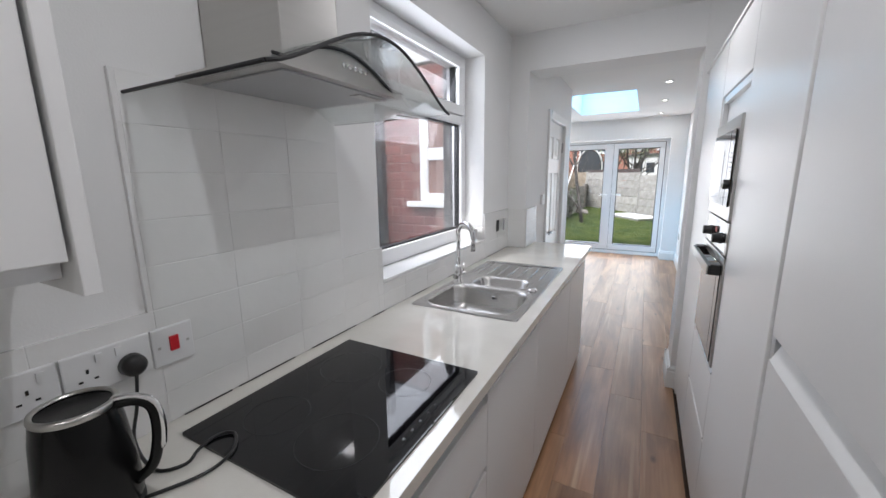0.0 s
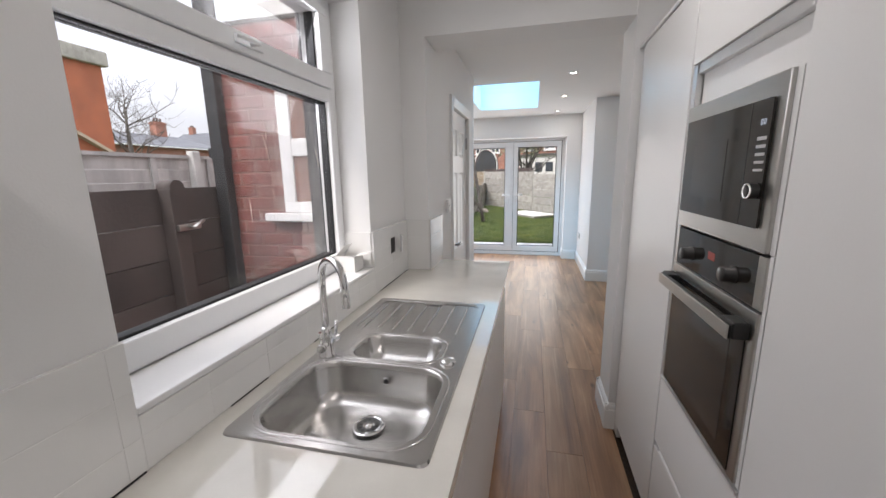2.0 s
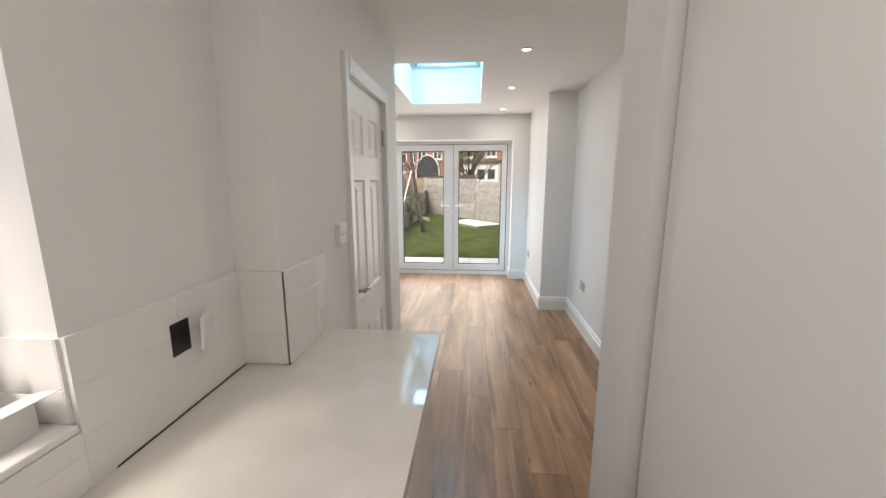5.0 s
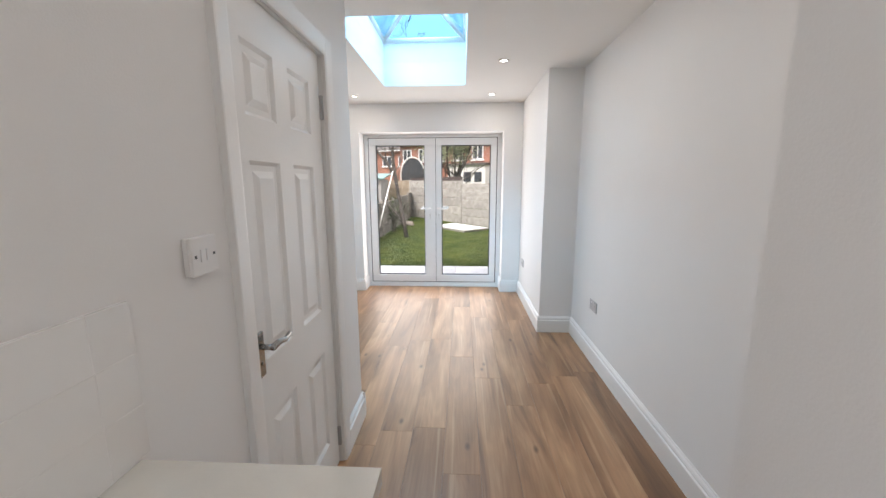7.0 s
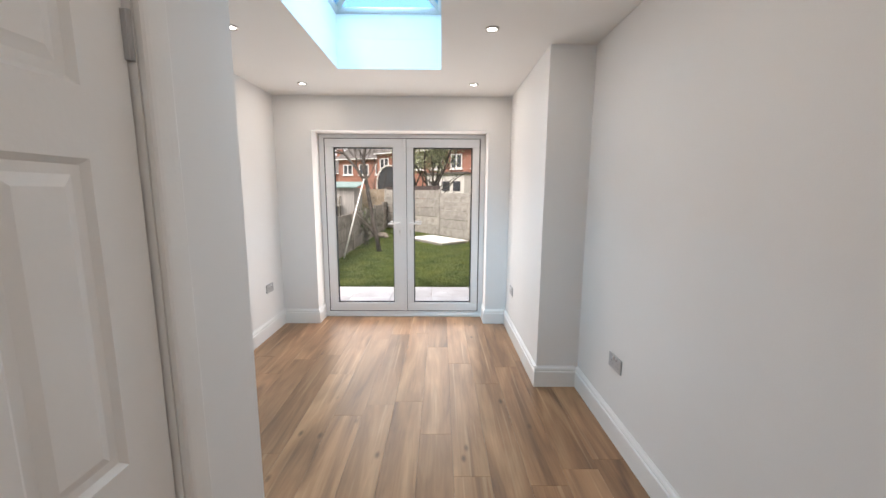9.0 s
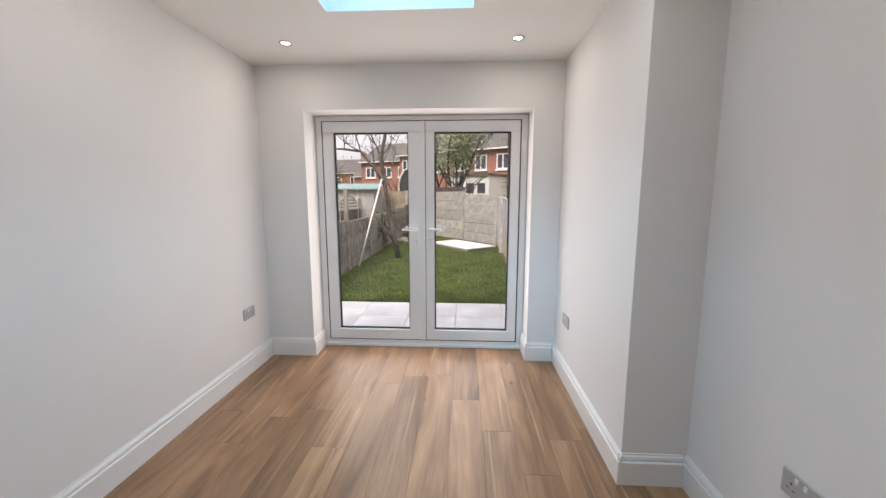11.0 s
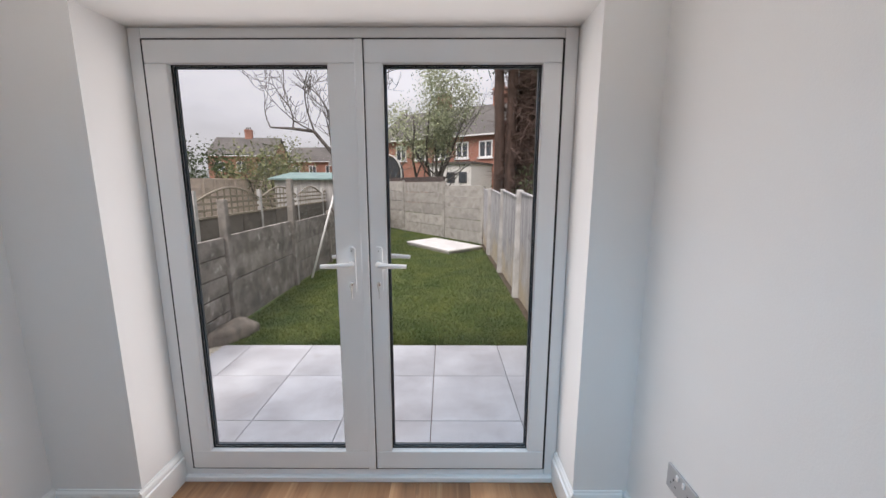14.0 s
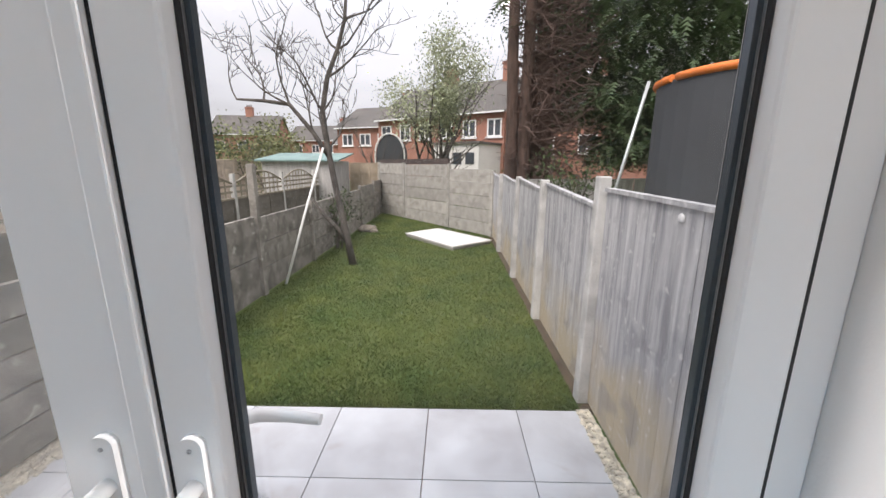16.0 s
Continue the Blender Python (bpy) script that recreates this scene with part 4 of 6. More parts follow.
# swan-neck mixer tap
tap = thing("mixer_tap", "chrome swan-neck mixer tap with two small levers", "tap", (0.118, 2.81, zt))
tx, ty = 0.118, 2.81
part("base", lathe(bmesh.new(), [(0.026, 0), (0.026, 0.008), (0.021, 0.012), (0.019, 0.06), (0.016, 0.085), (0.0135, 0.1), (0, 0.1)], (tx, ty, zt), 24), CHROME, tap)
pts = [(tx, ty, zt + 0.09), (tx, ty, zt + 0.26)] + [(tx + (0.062 - 0.062 * math.cos(a)) * 0.87, ty - (0.062 - 0.062 * math.cos(a)) * 0.5, zt + 0.26 + 0.062 * math.sin(a)) for a in (math.pi * k / 12 for k in range(1, 13))]
e = pts[-1]
pts += [(e[0] + 0.004, e[1] - 0.002, e[2] - 0.07)]
part("spout", tube(bmesh.new(), pts, [0.0115] * (len(pts) - 2) + [0.0115, 0.012], 16), CHROME, tap)
for s in (-1, 1):
    bm = bmesh.new()
    tube(bm, [(tx, ty, zt + 0.045), (tx + 0.008, ty + s * 0.05, zt + 0.045)], [0.014, 0.013], 16)
    tube(bm, [(tx + 0.007, ty + s * 0.042, zt + 0.045), (tx + 0.01, ty + s * 0.05, zt + 0.1)], [0.005, 0.006], 10)
    part("lever", bm, CHROME, tap)

# induction hob
hob = thing("induction_hob", "black glass induction hob set in the quartz worktop", "hob", (0.33, 1.73, WT))
bm = bmesh.new()
prism(bm, rounded(0.083, 1.455, 0.57, 2.003, 0.006, 3), WT, WT + 0.006, "z")
glass_top = part("glass_top", bm, BLACKGLASS, hob)
RINGM = material("hob_print", (0.03, 0.03, 0.033), 0.3, var=0.05, bump=0)
for x, y, r in ((0.22, 1.6, 0.075), (0.22, 1.86, 0.09), (0.41, 1.6, 0.09), (0.41, 1.86, 0.072)):
    part("cooking_zone", lathe(bmesh.new(), [(r - 0.0012, 0.0004), (r, 0.0004)], (x, y, WT + 0.006), 48), RINGM, glass_top, "printed grey ring")
for k in range(5):
    part("touch_mark", boxed((0.535, 1.66 + k * 0.035, WT + 0.0061), (0.54, 1.668 + k * 0.035, WT + 0.0064)), RINGM, glass_top)

# wall tiles: backing bed, tiles come last
tilebed = structure("tile_bed", [((0.0, 0.0, WT + 0.001), (0.0112, 2.305, 1.183)), ((0.0, 1.46, 1.183), (0.0112, 2.07, 1.69)), ((0.0, 2.305, WT + 0.001), (0.0112, 3.45, 1.029)), ((0.0, 3.45, WT + 0.001), (0.0112, 3.9488, 1.213)), ((0.0112, 3.9488, WT + 0.001), (0.1562, 3.96, 1.213)), ((0.145, 3.9488, WT + 0.001), (0.1562, 4.27, 1.128 + 0.085)), ((-0.135, 3.4438, 1.047), (0.0, 3.45, 1.213))], GROUT, "white tiled splashback with pale grout over the worktop")

for a, b in ((1.5, 1.62), (1.64, 1.83), (1.9, 2.12), (2.22, 2.3), (2.52, 2.66), (2.9, 3.06), (3.5, 3.94)):
    solid("sealant_gap", boxed((0.0113, a, WT + 0.0008), (0.0152, b, WT + 0.0026)), GASKET, "dark open joint between worktop and tiles", kind="structure")

# cooker hood
hood = thing("cooker_hood", "stainless steel chimney cooker hood with a curved glass canopy", "cooker hood", (0.2, 1.79, 1.65))
HC, GC, GW = 1.80, 1.78, 0.3      # middle of the body, middle and half width of the glass


def arch(y):
    """Height of the canopy's underside across its width."""
    return 1.642 + 0.112 * max(0.0, math.cos((y - GC) / GW * math.pi / 2)) ** 1.4


bm = bmesh.new()
ny, nx = 24, 8
grid = {}
for i in range(ny + 1):
    y = GC - GW + 2 * GW * i / ny
    front = 0.438 + 0.006 * math.cos((y - GC) / GW * math.pi / 2)
    for j in range(nx + 1):
        for lv, dz in ((0, 0.0), (1, 0.006)):
            grid[i, j, lv] = bm.verts.new((front * j / nx + 0.002, y, arch(y) + dz))
for i in range(ny):
    for j in range(nx):
        bm.faces.new([grid[a, b, 0] for a, b in ((i, j), (i, j + 1), (i + 1, j + 1), (i + 1, j))]).smooth = True
        bm.faces.new([grid[a, b, 1] for a, b in ((i, j), (i + 1, j), (i + 1, j + 1), (i, j + 1))]).smooth = True
part("glass_canopy", bm, HOODGLASS, hood, "clear curved glass canopy")
bm = bmesh.new()
edge = []
for i in range(ny + 1):
    y = GC - GW + 2 * GW * i / ny
    edge.append((0.4405 + 0.006 * math.cos((y - GC) / GW * math.pi / 2), y, arch(y) + 0.003))
part("canopy_edge", tube(bm, edge, 0.0036, 6), GASKET, hood, "dark polished front edge of the glass")
for y, r in ((GC - GW, 0.0036), (GC + GW, 0.0014)):
    part("side_edge", tube(bmesh.new(), [(0.003, y, 1.645), (0.44, y, 1.645)], r, 6), GASKET, hood, "dark polished side edge of the glass")
bm = bmesh.new()
outline = [(HC - 0.212, 1.686), (HC + 0.212, 1.686)] + [(HC + 0.212 - 0.424 * k / 16, max(1.7, arch(HC + 0.212 - 0.424 * k / 16) - 0.002)) for k in range(17)]
prism(bm, outline, 0.004, 0.325, "x")
body = part("body", bm, STEEL, hood)
part("filter", boxed((0.03, HC - 0.17, 1.682), (0.3, HC + 0.18, 1.687), 0.001), GREYPL, hood, "grey mesh grease filter")
part("filter_latch", boxed((0.25, HC + 0.08, 1.679), (0.285, HC + 0.17, 1.683), 0.001), STEEL, hood)
bm = bmesh.new()
fascia = [(HC - 0.212 + 0.424 * k / 16, max(1.702, arch(HC - 0.212 + 0.424 * k / 16))) for k in range(17)]
tube(bm, [(0.327, y, z - 0.002) for y, z in fascia], 0.004, 6)
part("fascia_seal", bm, GASKET, hood)
for k in range(5):
    part("button", lathe(bmesh.new(), [(0.006, 0), (0.006, 0.003), (0.005, 0.004), (0, 0.004)], (0.325, HC - 0.02 + k * 0.019, 1.722), 12, "x"), CHROME, hood)
part("chimney", boxed((0.004, HC - 0.14, 1.7), (0.27, HC + 0.03, KC - 0.002), 0.003), STEEL, hood, "brushed steel chimney")

# wall cabinet beside the hood
wc = thing("wall_cabinet", "white handleless wall cabinet with a grip gap below its door", "cabinet", (0.16, 0.9, 1.32))
part("carcass", boxed((0.004, 0.45, 1.38), (0.305, 1.262, 2.1), 0.001), UNIT, wc)
part("door", boxed((0.307, 0.45, 1.372), (0.326, 1.258, 2.1), 0.002), UNIT, wc)
part("end_panel", boxed((0.004, 1.264, 1.325), (0.332, 1.284, 2.1), 0.002), UNIT, wc)
part("grip_strip", boxed((0.26, 0.45, 1.345), (0.28, 1.262, 1.379)), ALU, wc, "grey metal grip strip")

# sockets over the worktop
plate("wall_socket", "x", 0.011, 1.259, 1.1, 0.086, 0.086, 1, "white single power socket on the tiles", "socket", [(0, 0.004, 0.0045, 0.009, 0.0003, BLACK, "pin_hole"), (-0.012, -0.014, 0.007, 0.004, 0.0003, BLACK, "pin_hole"), (0.012, -0.014, 0.007, 0.004, 0.0003, BLACK, "pin_hole"), (0.02, 0.026, 0.011, 0.017, 0.004, SOCKET, "rocker")])
plate("wall_socket", "x", 0.011, 1.378, 1.1, 0.146, 0.086, 1, "white double power socket with a black plug in it", "socket", double_holes())
plate("cooker_switch", "x", 0.011, 1.497, 1.098, 0.086, 0.09, 1, "white cooker switch with a red rocker on the tiles", "switch", [(0, 0.004, 0.018, 0.034, 0.005, RED, "rocker"), (-0.03, 0, 0.006, 0.006, 0.0003, STEEL, "screw"), (0.03, 0, 0.006, 0.006, 0.0003, STEEL, "screw")])
tl = thing("loose_socket", "white socket plate hanging loose from its back box", "socket", (0.012, 3.707, 1.066))
part("back_box", boxed((0.006, 3.672, 1.066), (0.014, 3.73, 1.148)), BLACK, tl, "dark open back box")
bm = boxed((-0.0045, -0.043, -0.043), (0.0045, 0.043, 0.043), 0.003)
bmesh.ops.transform(bm, matrix=pose(0.044, 3.752, 1.11, 0, 4, 24), verts=bm.verts[:])
part("plate", bm, SOCKET, tl)


def curve_through(pts, n=4):
    """More points on a smooth curve through the given ones."""
    ps = [Vector(p) for p in pts]
    out = []
    for k in range(len(ps) - 1):
        a, b, c, d = ps[max(k - 1, 0)], ps[k], ps[k + 1], ps[min(k + 2, len(ps) - 1)]
        for i in range(n):
            u = i / n
            out.append(0.5 * (2 * b + (c - a) * u + (2 * a - 5 * b + 4 * c - d) * u * u + (3 * b - a - 3 * c + d) * u ** 3))
    return out + [ps[-1]]


# kettle with its lead
kettle = thing("kettle", "black electric kettle with a chrome-edged handle on the worktop", "kettle", (0.19, 1.265, WT))
kx, ky = 0.17, 1.275
kb = WT + 0.016
part("power_base", lathe(bmesh.new(), [(0, 0), (0.068, 0), (0.068, 0.01), (0.06, 0.015), (0, 0.015)], (kx, ky, WT), 32), BLACK, kettle)
part("body", lathe(bmesh.new(), [(0, 0), (0.066, 0), (0.068, 0.01), (0.066, 0.07), (0.059, 0.15), (0.054, 0.182)], (kx, ky, kb), 36), SATIN, kettle)
part("rim", lathe(bmesh.new(), [(0.0535, 0.18), (0.0555, 0.186), (0.0545, 0.192), (0.05, 0.194), (0.047, 0.189)], (kx, ky, kb), 36), STEEL, kettle, "brushed steel rim")
part("lid", lathe(bmesh.new(), [(0.0485, 0.187), (0.04, 0.182), (0.02, 0.18), (0, 0.18)], (kx, ky, kb), 32), SATIN, kettle)
hx_, hy_ = 0.7, 0.714
bm = bmesh.new()
tube(bm, curve_through([(kx + hx_ * r, ky + hy_ * r, kb + h) for r, h in ((0.05, 0.182), (0.08, 0.184), (0.102, 0.17), (0.107, 0.135), (0.101, 0.09), (0.088, 0.055), (0.064, 0.035))]), 0.0092, 12)
handle = part("handle", bm, SATIN, kettle)
bm = bmesh.new()
tube(bm, curve_through([(kx + hx_ * r, ky + hy_ * r, kb + h) for r, h in ((0.05, 0.19), (0.08, 0.1915), (0.107, 0.176), (0.1145, 0.135), (0.109, 0.09))]), 0.0058, 10)
part("chrome_strip", bm, CHROME, handle)
LEAD = [(kx + 0.04, ky + 0.05, WT + 0.006), (0.246, 1.399, WT + 0.005), (0.252, 1.446, WT + 0.008), (0.236, 1.481, WT + 0.0105), (0.195, 1.506, WT + 0.0105), (0.17, 1.484, WT + 0.0105), (0.174, 1.442, WT + 0.008), (0.19, 1.407, WT + 0.005), (0.15, 1.37, WT + 0.005), (0.06, 1.38, WT + 0.03), (0.043, 1.4, 1.0), (0.042, 1.41, 1.07)]
part("lead", tube(bmesh.new(), curve_through(LEAD), 0.0035, 8), BLACK, kettle, "black mains lead")
part("plug", lathe(bmesh.new(), [(0, 0.026), (0.015, 0.026), (0.022, 0.02), (0.024, 0.0), (0, 0.0)], (0.021, 1.412, 1.088), 18, "x"), BLACK, kettle, "black mains plug")

# small open card box on the sill
cb = thing("card_box", "small open white card box on the window sill", "box", (-0.075, 3.375, 1.046))
bm = bmesh.new()
for a, b in (((-0.125, 3.33, 1.047), (-0.123, 3.42, 1.121)), ((-0.035, 3.33, 1.047), (-0.033, 3.42, 1.121)), ((-0.123, 3.33, 1.047), (-0.035, 3.332, 1.121)), ((-0.123, 3.418, 1.047), (-0.035, 3.42, 1.121)), ((-0.123, 3.332, 1.047), (-0.035, 3.418, 1.049))):
    box(bm, a, b)
part("tray", bm, CARD, cb)
for mtx, sx in ((pose(-0.034, 3.375, 1.121, 0, -12, 0), 1), (pose(-0.124, 3.375, 1.121, 0, -48, 0), 1)):
    bm = boxed((0.0, -0.044, 0.0), (0.062, 0.044, 0.0012))
    bmesh.ops.transform(bm, matrix=mtx, verts=bm.verts[:])
    part("flap", bm, CARD, cb)

# ---- kitchen: tall units ----
TX, TT = 1.232, 2.055


def tall_unit(name, label, a, b, category="cabinet"):
    u = thing(name, label, category, (1.55, (a + b) / 2, 0), "tall units opposite the window")
    part("plinth", boxed((TX + 0.05, a, 0), (TX + 0.07, b, 0.1)), UNIT, u)
    part("top", boxed((TX + 0.02, a, TT - 0.018), (1.868, b, TT)), UNIT, u)
    part("side", boxed((TX + 0.022, a + 0.001, 0.1), (1.868, a + 0.019, TT - 0.018)), UNIT, u)
    part("side", boxed((TX + 0.022, b - 0.019, 0.1), (1.868, b - 0.001, TT - 0.018)), UNIT, u)
    return u


u = tall_unit("tall_larder", "tall white larder unit with a plain full-height door", 3.258, 3.86)
part("door", boxed((TX, 3.262, 0.1), (TX + 0.02, 3.858, TT - 0.002), 0.002), UNIT, u)
solid("filler_panel", boxed((TX + 0.012, 3.8615, 0.0), (TX + 0.03, 3.9285, TT), 0.001), UNIT, "narrow white filler panel beside the pier", "cabinet panel")
oven_unit = tall_unit("oven_housing", "tall white housing unit with built-in oven and microwave", 2.7, 3.257)
part("cupboard_door", boxed((TX, 2.703, 1.805), (TX + 0.02, 3.253, TT - 0.002), 0.002), UNIT, oven_unit)
part("grip_profile", boxed((TX + 0.004, 2.71, 1.772), (TX + 0.03, 3.215, 1.803), 0.003), ALU, oven_unit, "aluminium grip profile")
part("infill_panel", boxed((TX + 0.022, 2.71, 1.672), (TX + 0.04, 3.217, 1.772), 0.001), UNIT, oven_unit)
part("side_strip", boxed((TX + 0.004, 3.226, 0.735), (TX + 0.022, 3.256, 1.803)), ALU, oven_unit)
part("shelf", boxed((TX + 0.02, 2.71, 1.2965), (TX + 0.4, 3.217, 1.2995)), UNIT, oven_unit)
part("drawer_front", boxed((TX, 2.703, 0.455), (TX + 0.02, 3.253, 0.722), 0.002), UNIT, oven_unit)
part("drawer_front", boxed((TX, 2.703, 0.1), (TX + 0.02, 3.253, 0.432), 0.002), UNIT, oven_unit)
part("grip_lip", prism(bmesh.new(), [(TX, 0.434), (TX + 0.018, 0.434), (TX + 0.012, 0.45), (TX, 0.442)], 2.72, 3.2, "y"), GLOSSW, oven_unit, "white bevelled grip lip")
part("grip_lip", prism(bmesh.new(), [(TX - 0.004, 0.722), (TX + 0.018, 0.722), (TX + 0.012, 0.735), (TX - 0.004, 0.73)], 2.703, 3.253, "y"), ALU, oven_unit)
fr = tall_unit("fridge_housing", "tall white unit with a plain full-height door", 2.14, 2.698)
part("door", boxed((TX, 2.142, 0.1), (TX + 0.02, 2.698, TT - 0.002), 0.002), UNIT, fr)
fz = tall_unit("tall_freezer_unit", "tall white unit with two doors parted by a recessed grip", 1.45, 2.115)
part("upper_door", boxed((TX - 0.001, 1.45, 1.118), (TX + 0.02, 2.112, TT - 0.002), 0.002), UNIT, fz)
part("lower_door", boxed((TX - 0.001, 1.45, 0.1), (TX + 0.02, 2.112, 1.06), 0.002), UNIT, fz)
part("grip_lip", prism(bmesh.new(), [(TX - 0.001, 1.061), (TX + 0.018, 1.061), (TX + 0.016, 1.1), (TX + 0.006, 1.078)], 1.45, 2.1, "y"), GLOSSW, fz, "white curved grip lip")
# black strip drawn in for the shade inside the grip gap
part("grip_shadow", boxed((TX + 0.016, 1.45, 1.1), (TX + 0.0215, 2.1, 1.118)), GASKET, fz)
solid("unit_seam", boxed((TX + 0.008, 2.1155, 0.1), (TX + 0.02, 2.1395, TT)), ALU, "grey metal strip between the tall units", "cabinet panel")
solid("unit_cornice", boxed((TX - 0.006, -0.4, TT + 0.001), (TX + 0.03, 3.944, TT + 0.016), 0.002), UNIT, "thin white cornice along the tall units", "cornice")
for a, b in ((0.84, 1.448), (0.22, 0.838), (-0.4, 0.218)):
    u = tall_unit("tall_larder", "tall white larder unit with a plain full-height door", a, b)
    part("door", boxed((TX, a + 0.002, 0.1), (TX + 0.02, b - 0.002, TT - 0.002), 0.002), UNIT, u)

AX = TX + 0.008
part("side_filler", boxed((TX + 0.001, 2.703, 1.301), (TX + 0.02, 2.7205, 1.672)), UNIT, oven_unit)
part("side_filler", boxed((TX + 0.001, 2.703, 0.737), (TX + 0.02, 2.7155, 1.2985)), UNIT, oven_unit)
# microwave: the plate stands proud of the housing
mw = thing("microwave", "built-in stainless steel microwave with a black glass door", "microwave", (1.3, 2.96, 1.3))
M0, M1, MZ0, MZ1 = 2.721, 3.225, 1.301, 1.672
part("surround", boxed((AX - 0.016, M0, MZ0), (AX + 0.018, M1, MZ1), 0.003), STEEL, mw, "stainless steel trim frame")
bm = bmesh.new()
prism(bm, rounded(M0 + 0.034, MZ0 + 0.05, M1 - 0.026, MZ1 - 0.047, 0.006, 3), AX - 0.022, AX - 0.0155, "x")
mdoor = part("door", bm, DARKGLASS, mw, "black glass door")
WINDOWGLASS = material("oven_window", (0.045, 0.042, 0.04), 0.1, var=0.1, bump=0)
part("window", boxed((AX - 0.0228, 2.93, 1.4), (AX - 0.0219, 3.13, 1.555)), WINDOWGLASS, mdoor)
part("panel_joint", boxed((AX - 0.0226, 2.832, MZ0 + 0.052), (AX - 0.0219, 2.834, MZ1 - 0.049)), BLACK, mdoor)
part("knob", lathe(bmesh.new(), [(0.017, 0), (0.0175, 0.014), (0.0165, 0.017), (0, 0.017)], (AX - 0.022, 2.776, 1.432), 24, "-x"), BLACK, mw)
part("knob_ring", lathe(bmesh.new(), [(0.0168, 0.0165), (0.0168, 0.0185), (0.0135, 0.0185), (0.0135, 0.0165)], (AX - 0.022, 2.776, 1.432), 24, "-x"), CHROME, mw, "chrome ring")
for k in range(5):
    part("button", boxed((AX - 0.0226, 2.762, 1.474 + 0.0165 * k), (AX - 0.0219, 2.798, 1.4795 + 0.017 * k)), GREYPL, mdoor)
# clock digits as segments


def digits(text, y, z, h, parent, mat, x):
    """Seven-segment digits that read along falling y."""
    seg = {"0": "abcdef", "1": "bc", ":": ""}
    w, t = h * 0.5, h * 0.1
    for ch in text:
        bm = bmesh.new()
        if ch == ":":
            for dz in (0.3, 0.7):
                box(bm, (x, y - t, z + h * dz), (x + 0.0004, y, z + h * dz + t))
            part("colon", bm, mat, parent)
            y -= h * 0.3
            continue
        spots = {"a": (0, h - t, w, t), "d": (0, 0, w, t), "g": (0, h / 2 - t / 2, w, t), "f": (0, h / 2, t, h / 2), "e": (0, 0, t, h / 2), "b": (w - t, h / 2, t, h / 2), "c": (w - t, 0, t, h / 2)}
        for s in seg[ch]:
            du, dz, sw, sh = spots[s]
            box(bm, (x, y - du - sw, z + dz), (x + 0.0004, y - du, z + dz + sh))
        part("digit", bm, mat, parent)
        y -= w + h * 0.22


digits("0:0", 2.79, 1.572, 0.012, mdoor, DISPLAY, AX - 0.0228)

# oven
ov = thing("oven", "built-in stainless steel oven with a glass door and bar handle", "oven", (1.3, 2.96, 0.74))
O0, O1 = 2.716, 3.225
part("chassis", boxed((AX, O0 + 0.004, 0.745), (AX + 0.3, O1 - 0.004, 1.292)), STEEL, ov)
panel = part("control_panel", boxed((AX - 0.012, O0, 1.176), (AX + 0.001, O1, 1.294), 0.002), DARKGLASS, ov, "black glass control panel")
part("panel_end", boxed((AX - 0.0125, O0 - 0.0005, 1.1755), (AX + 0.001, O0 + 0.03, 1.2945), 0.002), STEEL, ov)
part("panel_end", boxed((AX - 0.0125, O1 - 0.018, 1.1755), (AX + 0.001, O1 + 0.0005, 1.2945), 0.002), STEEL, ov)
part("display", boxed((AX - 0.0124, 2.945, 1.234), (AX - 0.0119, 2.985, 1.256)), REDLED, panel, "dim red clock display")
for y in (3.095, 2.84):
    kn = part("knob", lathe(bmesh.new(), [(0.022, 0.0), (0.022, 0.004), (0.019, 0.006), (0.0185, 0.026), (0.017, 0.028), (0, 0.028)], (AX - 0.012, y, 1.226), 24, "-x"), BLACK, ov)
    part("knob_cap", lathe(bmesh.new(), [(0.0185, 0.024), (0.0192, 0.027), (0.0175, 0.0295), (0, 0.0295)], (AX - 0.012, y, 1.226), 24, "-x"), BLACK, kn)
odoor = part("door", boxed((AX - 0.014, O0, 0.742), (AX + 0.001, O1, 1.17), 0.003), STEEL, ov)
part("door_glass", boxed((AX - 0.017, O0 + 0.03, 0.752), (AX - 0.0135, O1 - 0.02, 1.135), 0.001), DARKGLASS, odoor, "dark oven door glass")
part("window", boxed((AX - 0.0176, O0 + 0.09, 0.79), (AX - 0.0169, O1 - 0.06, 1.08)), WINDOWGLASS, odoor)
part("top_vent", boxed((AX - 0.006, O0 + 0.004, 1.17), (AX + 0.001, O1 - 0.004, 1.176)), BLACK, ov)
bm = boxed((AX - 0.055, O0 + 0.02, 1.1), (AX - 0.042, O1 - 0.01, 1.134), 0.003)
hnd = part("handle", bm, BLACK, odoor, "black bar handle with a steel face")
part("handle_face", boxed((AX - 0.0595, O0 + 0.02, 1.099), (AX - 0.0552, O1 - 0.01, 1.133), 0.0015), STEEL, hnd, "flat brushed steel face")
for y in (O0 + 0.045, O1 - 0.04):
    part("handle_bracket", boxed((AX - 0.05, y - 0.03, 1.1), (AX - 0.014, y + 0.03, 1.14), 0.004), BLACK, hnd, "black plastic bracket")

# ---- garden ----
G = -0.12
ground = solid("ground", boxed((-400, -120, G - 0.5), (400, 600, G - 0.04)), TURF, "lawn and rough ground reaching to the horizon", kind="structure")
solid("yard", boxed((-2.35, -6, G - 0.2), (-0.3, 8.83, G - 0.03)), CONCRETE, "grey concrete side yard", kind="structure")
rg = random.Random(11)


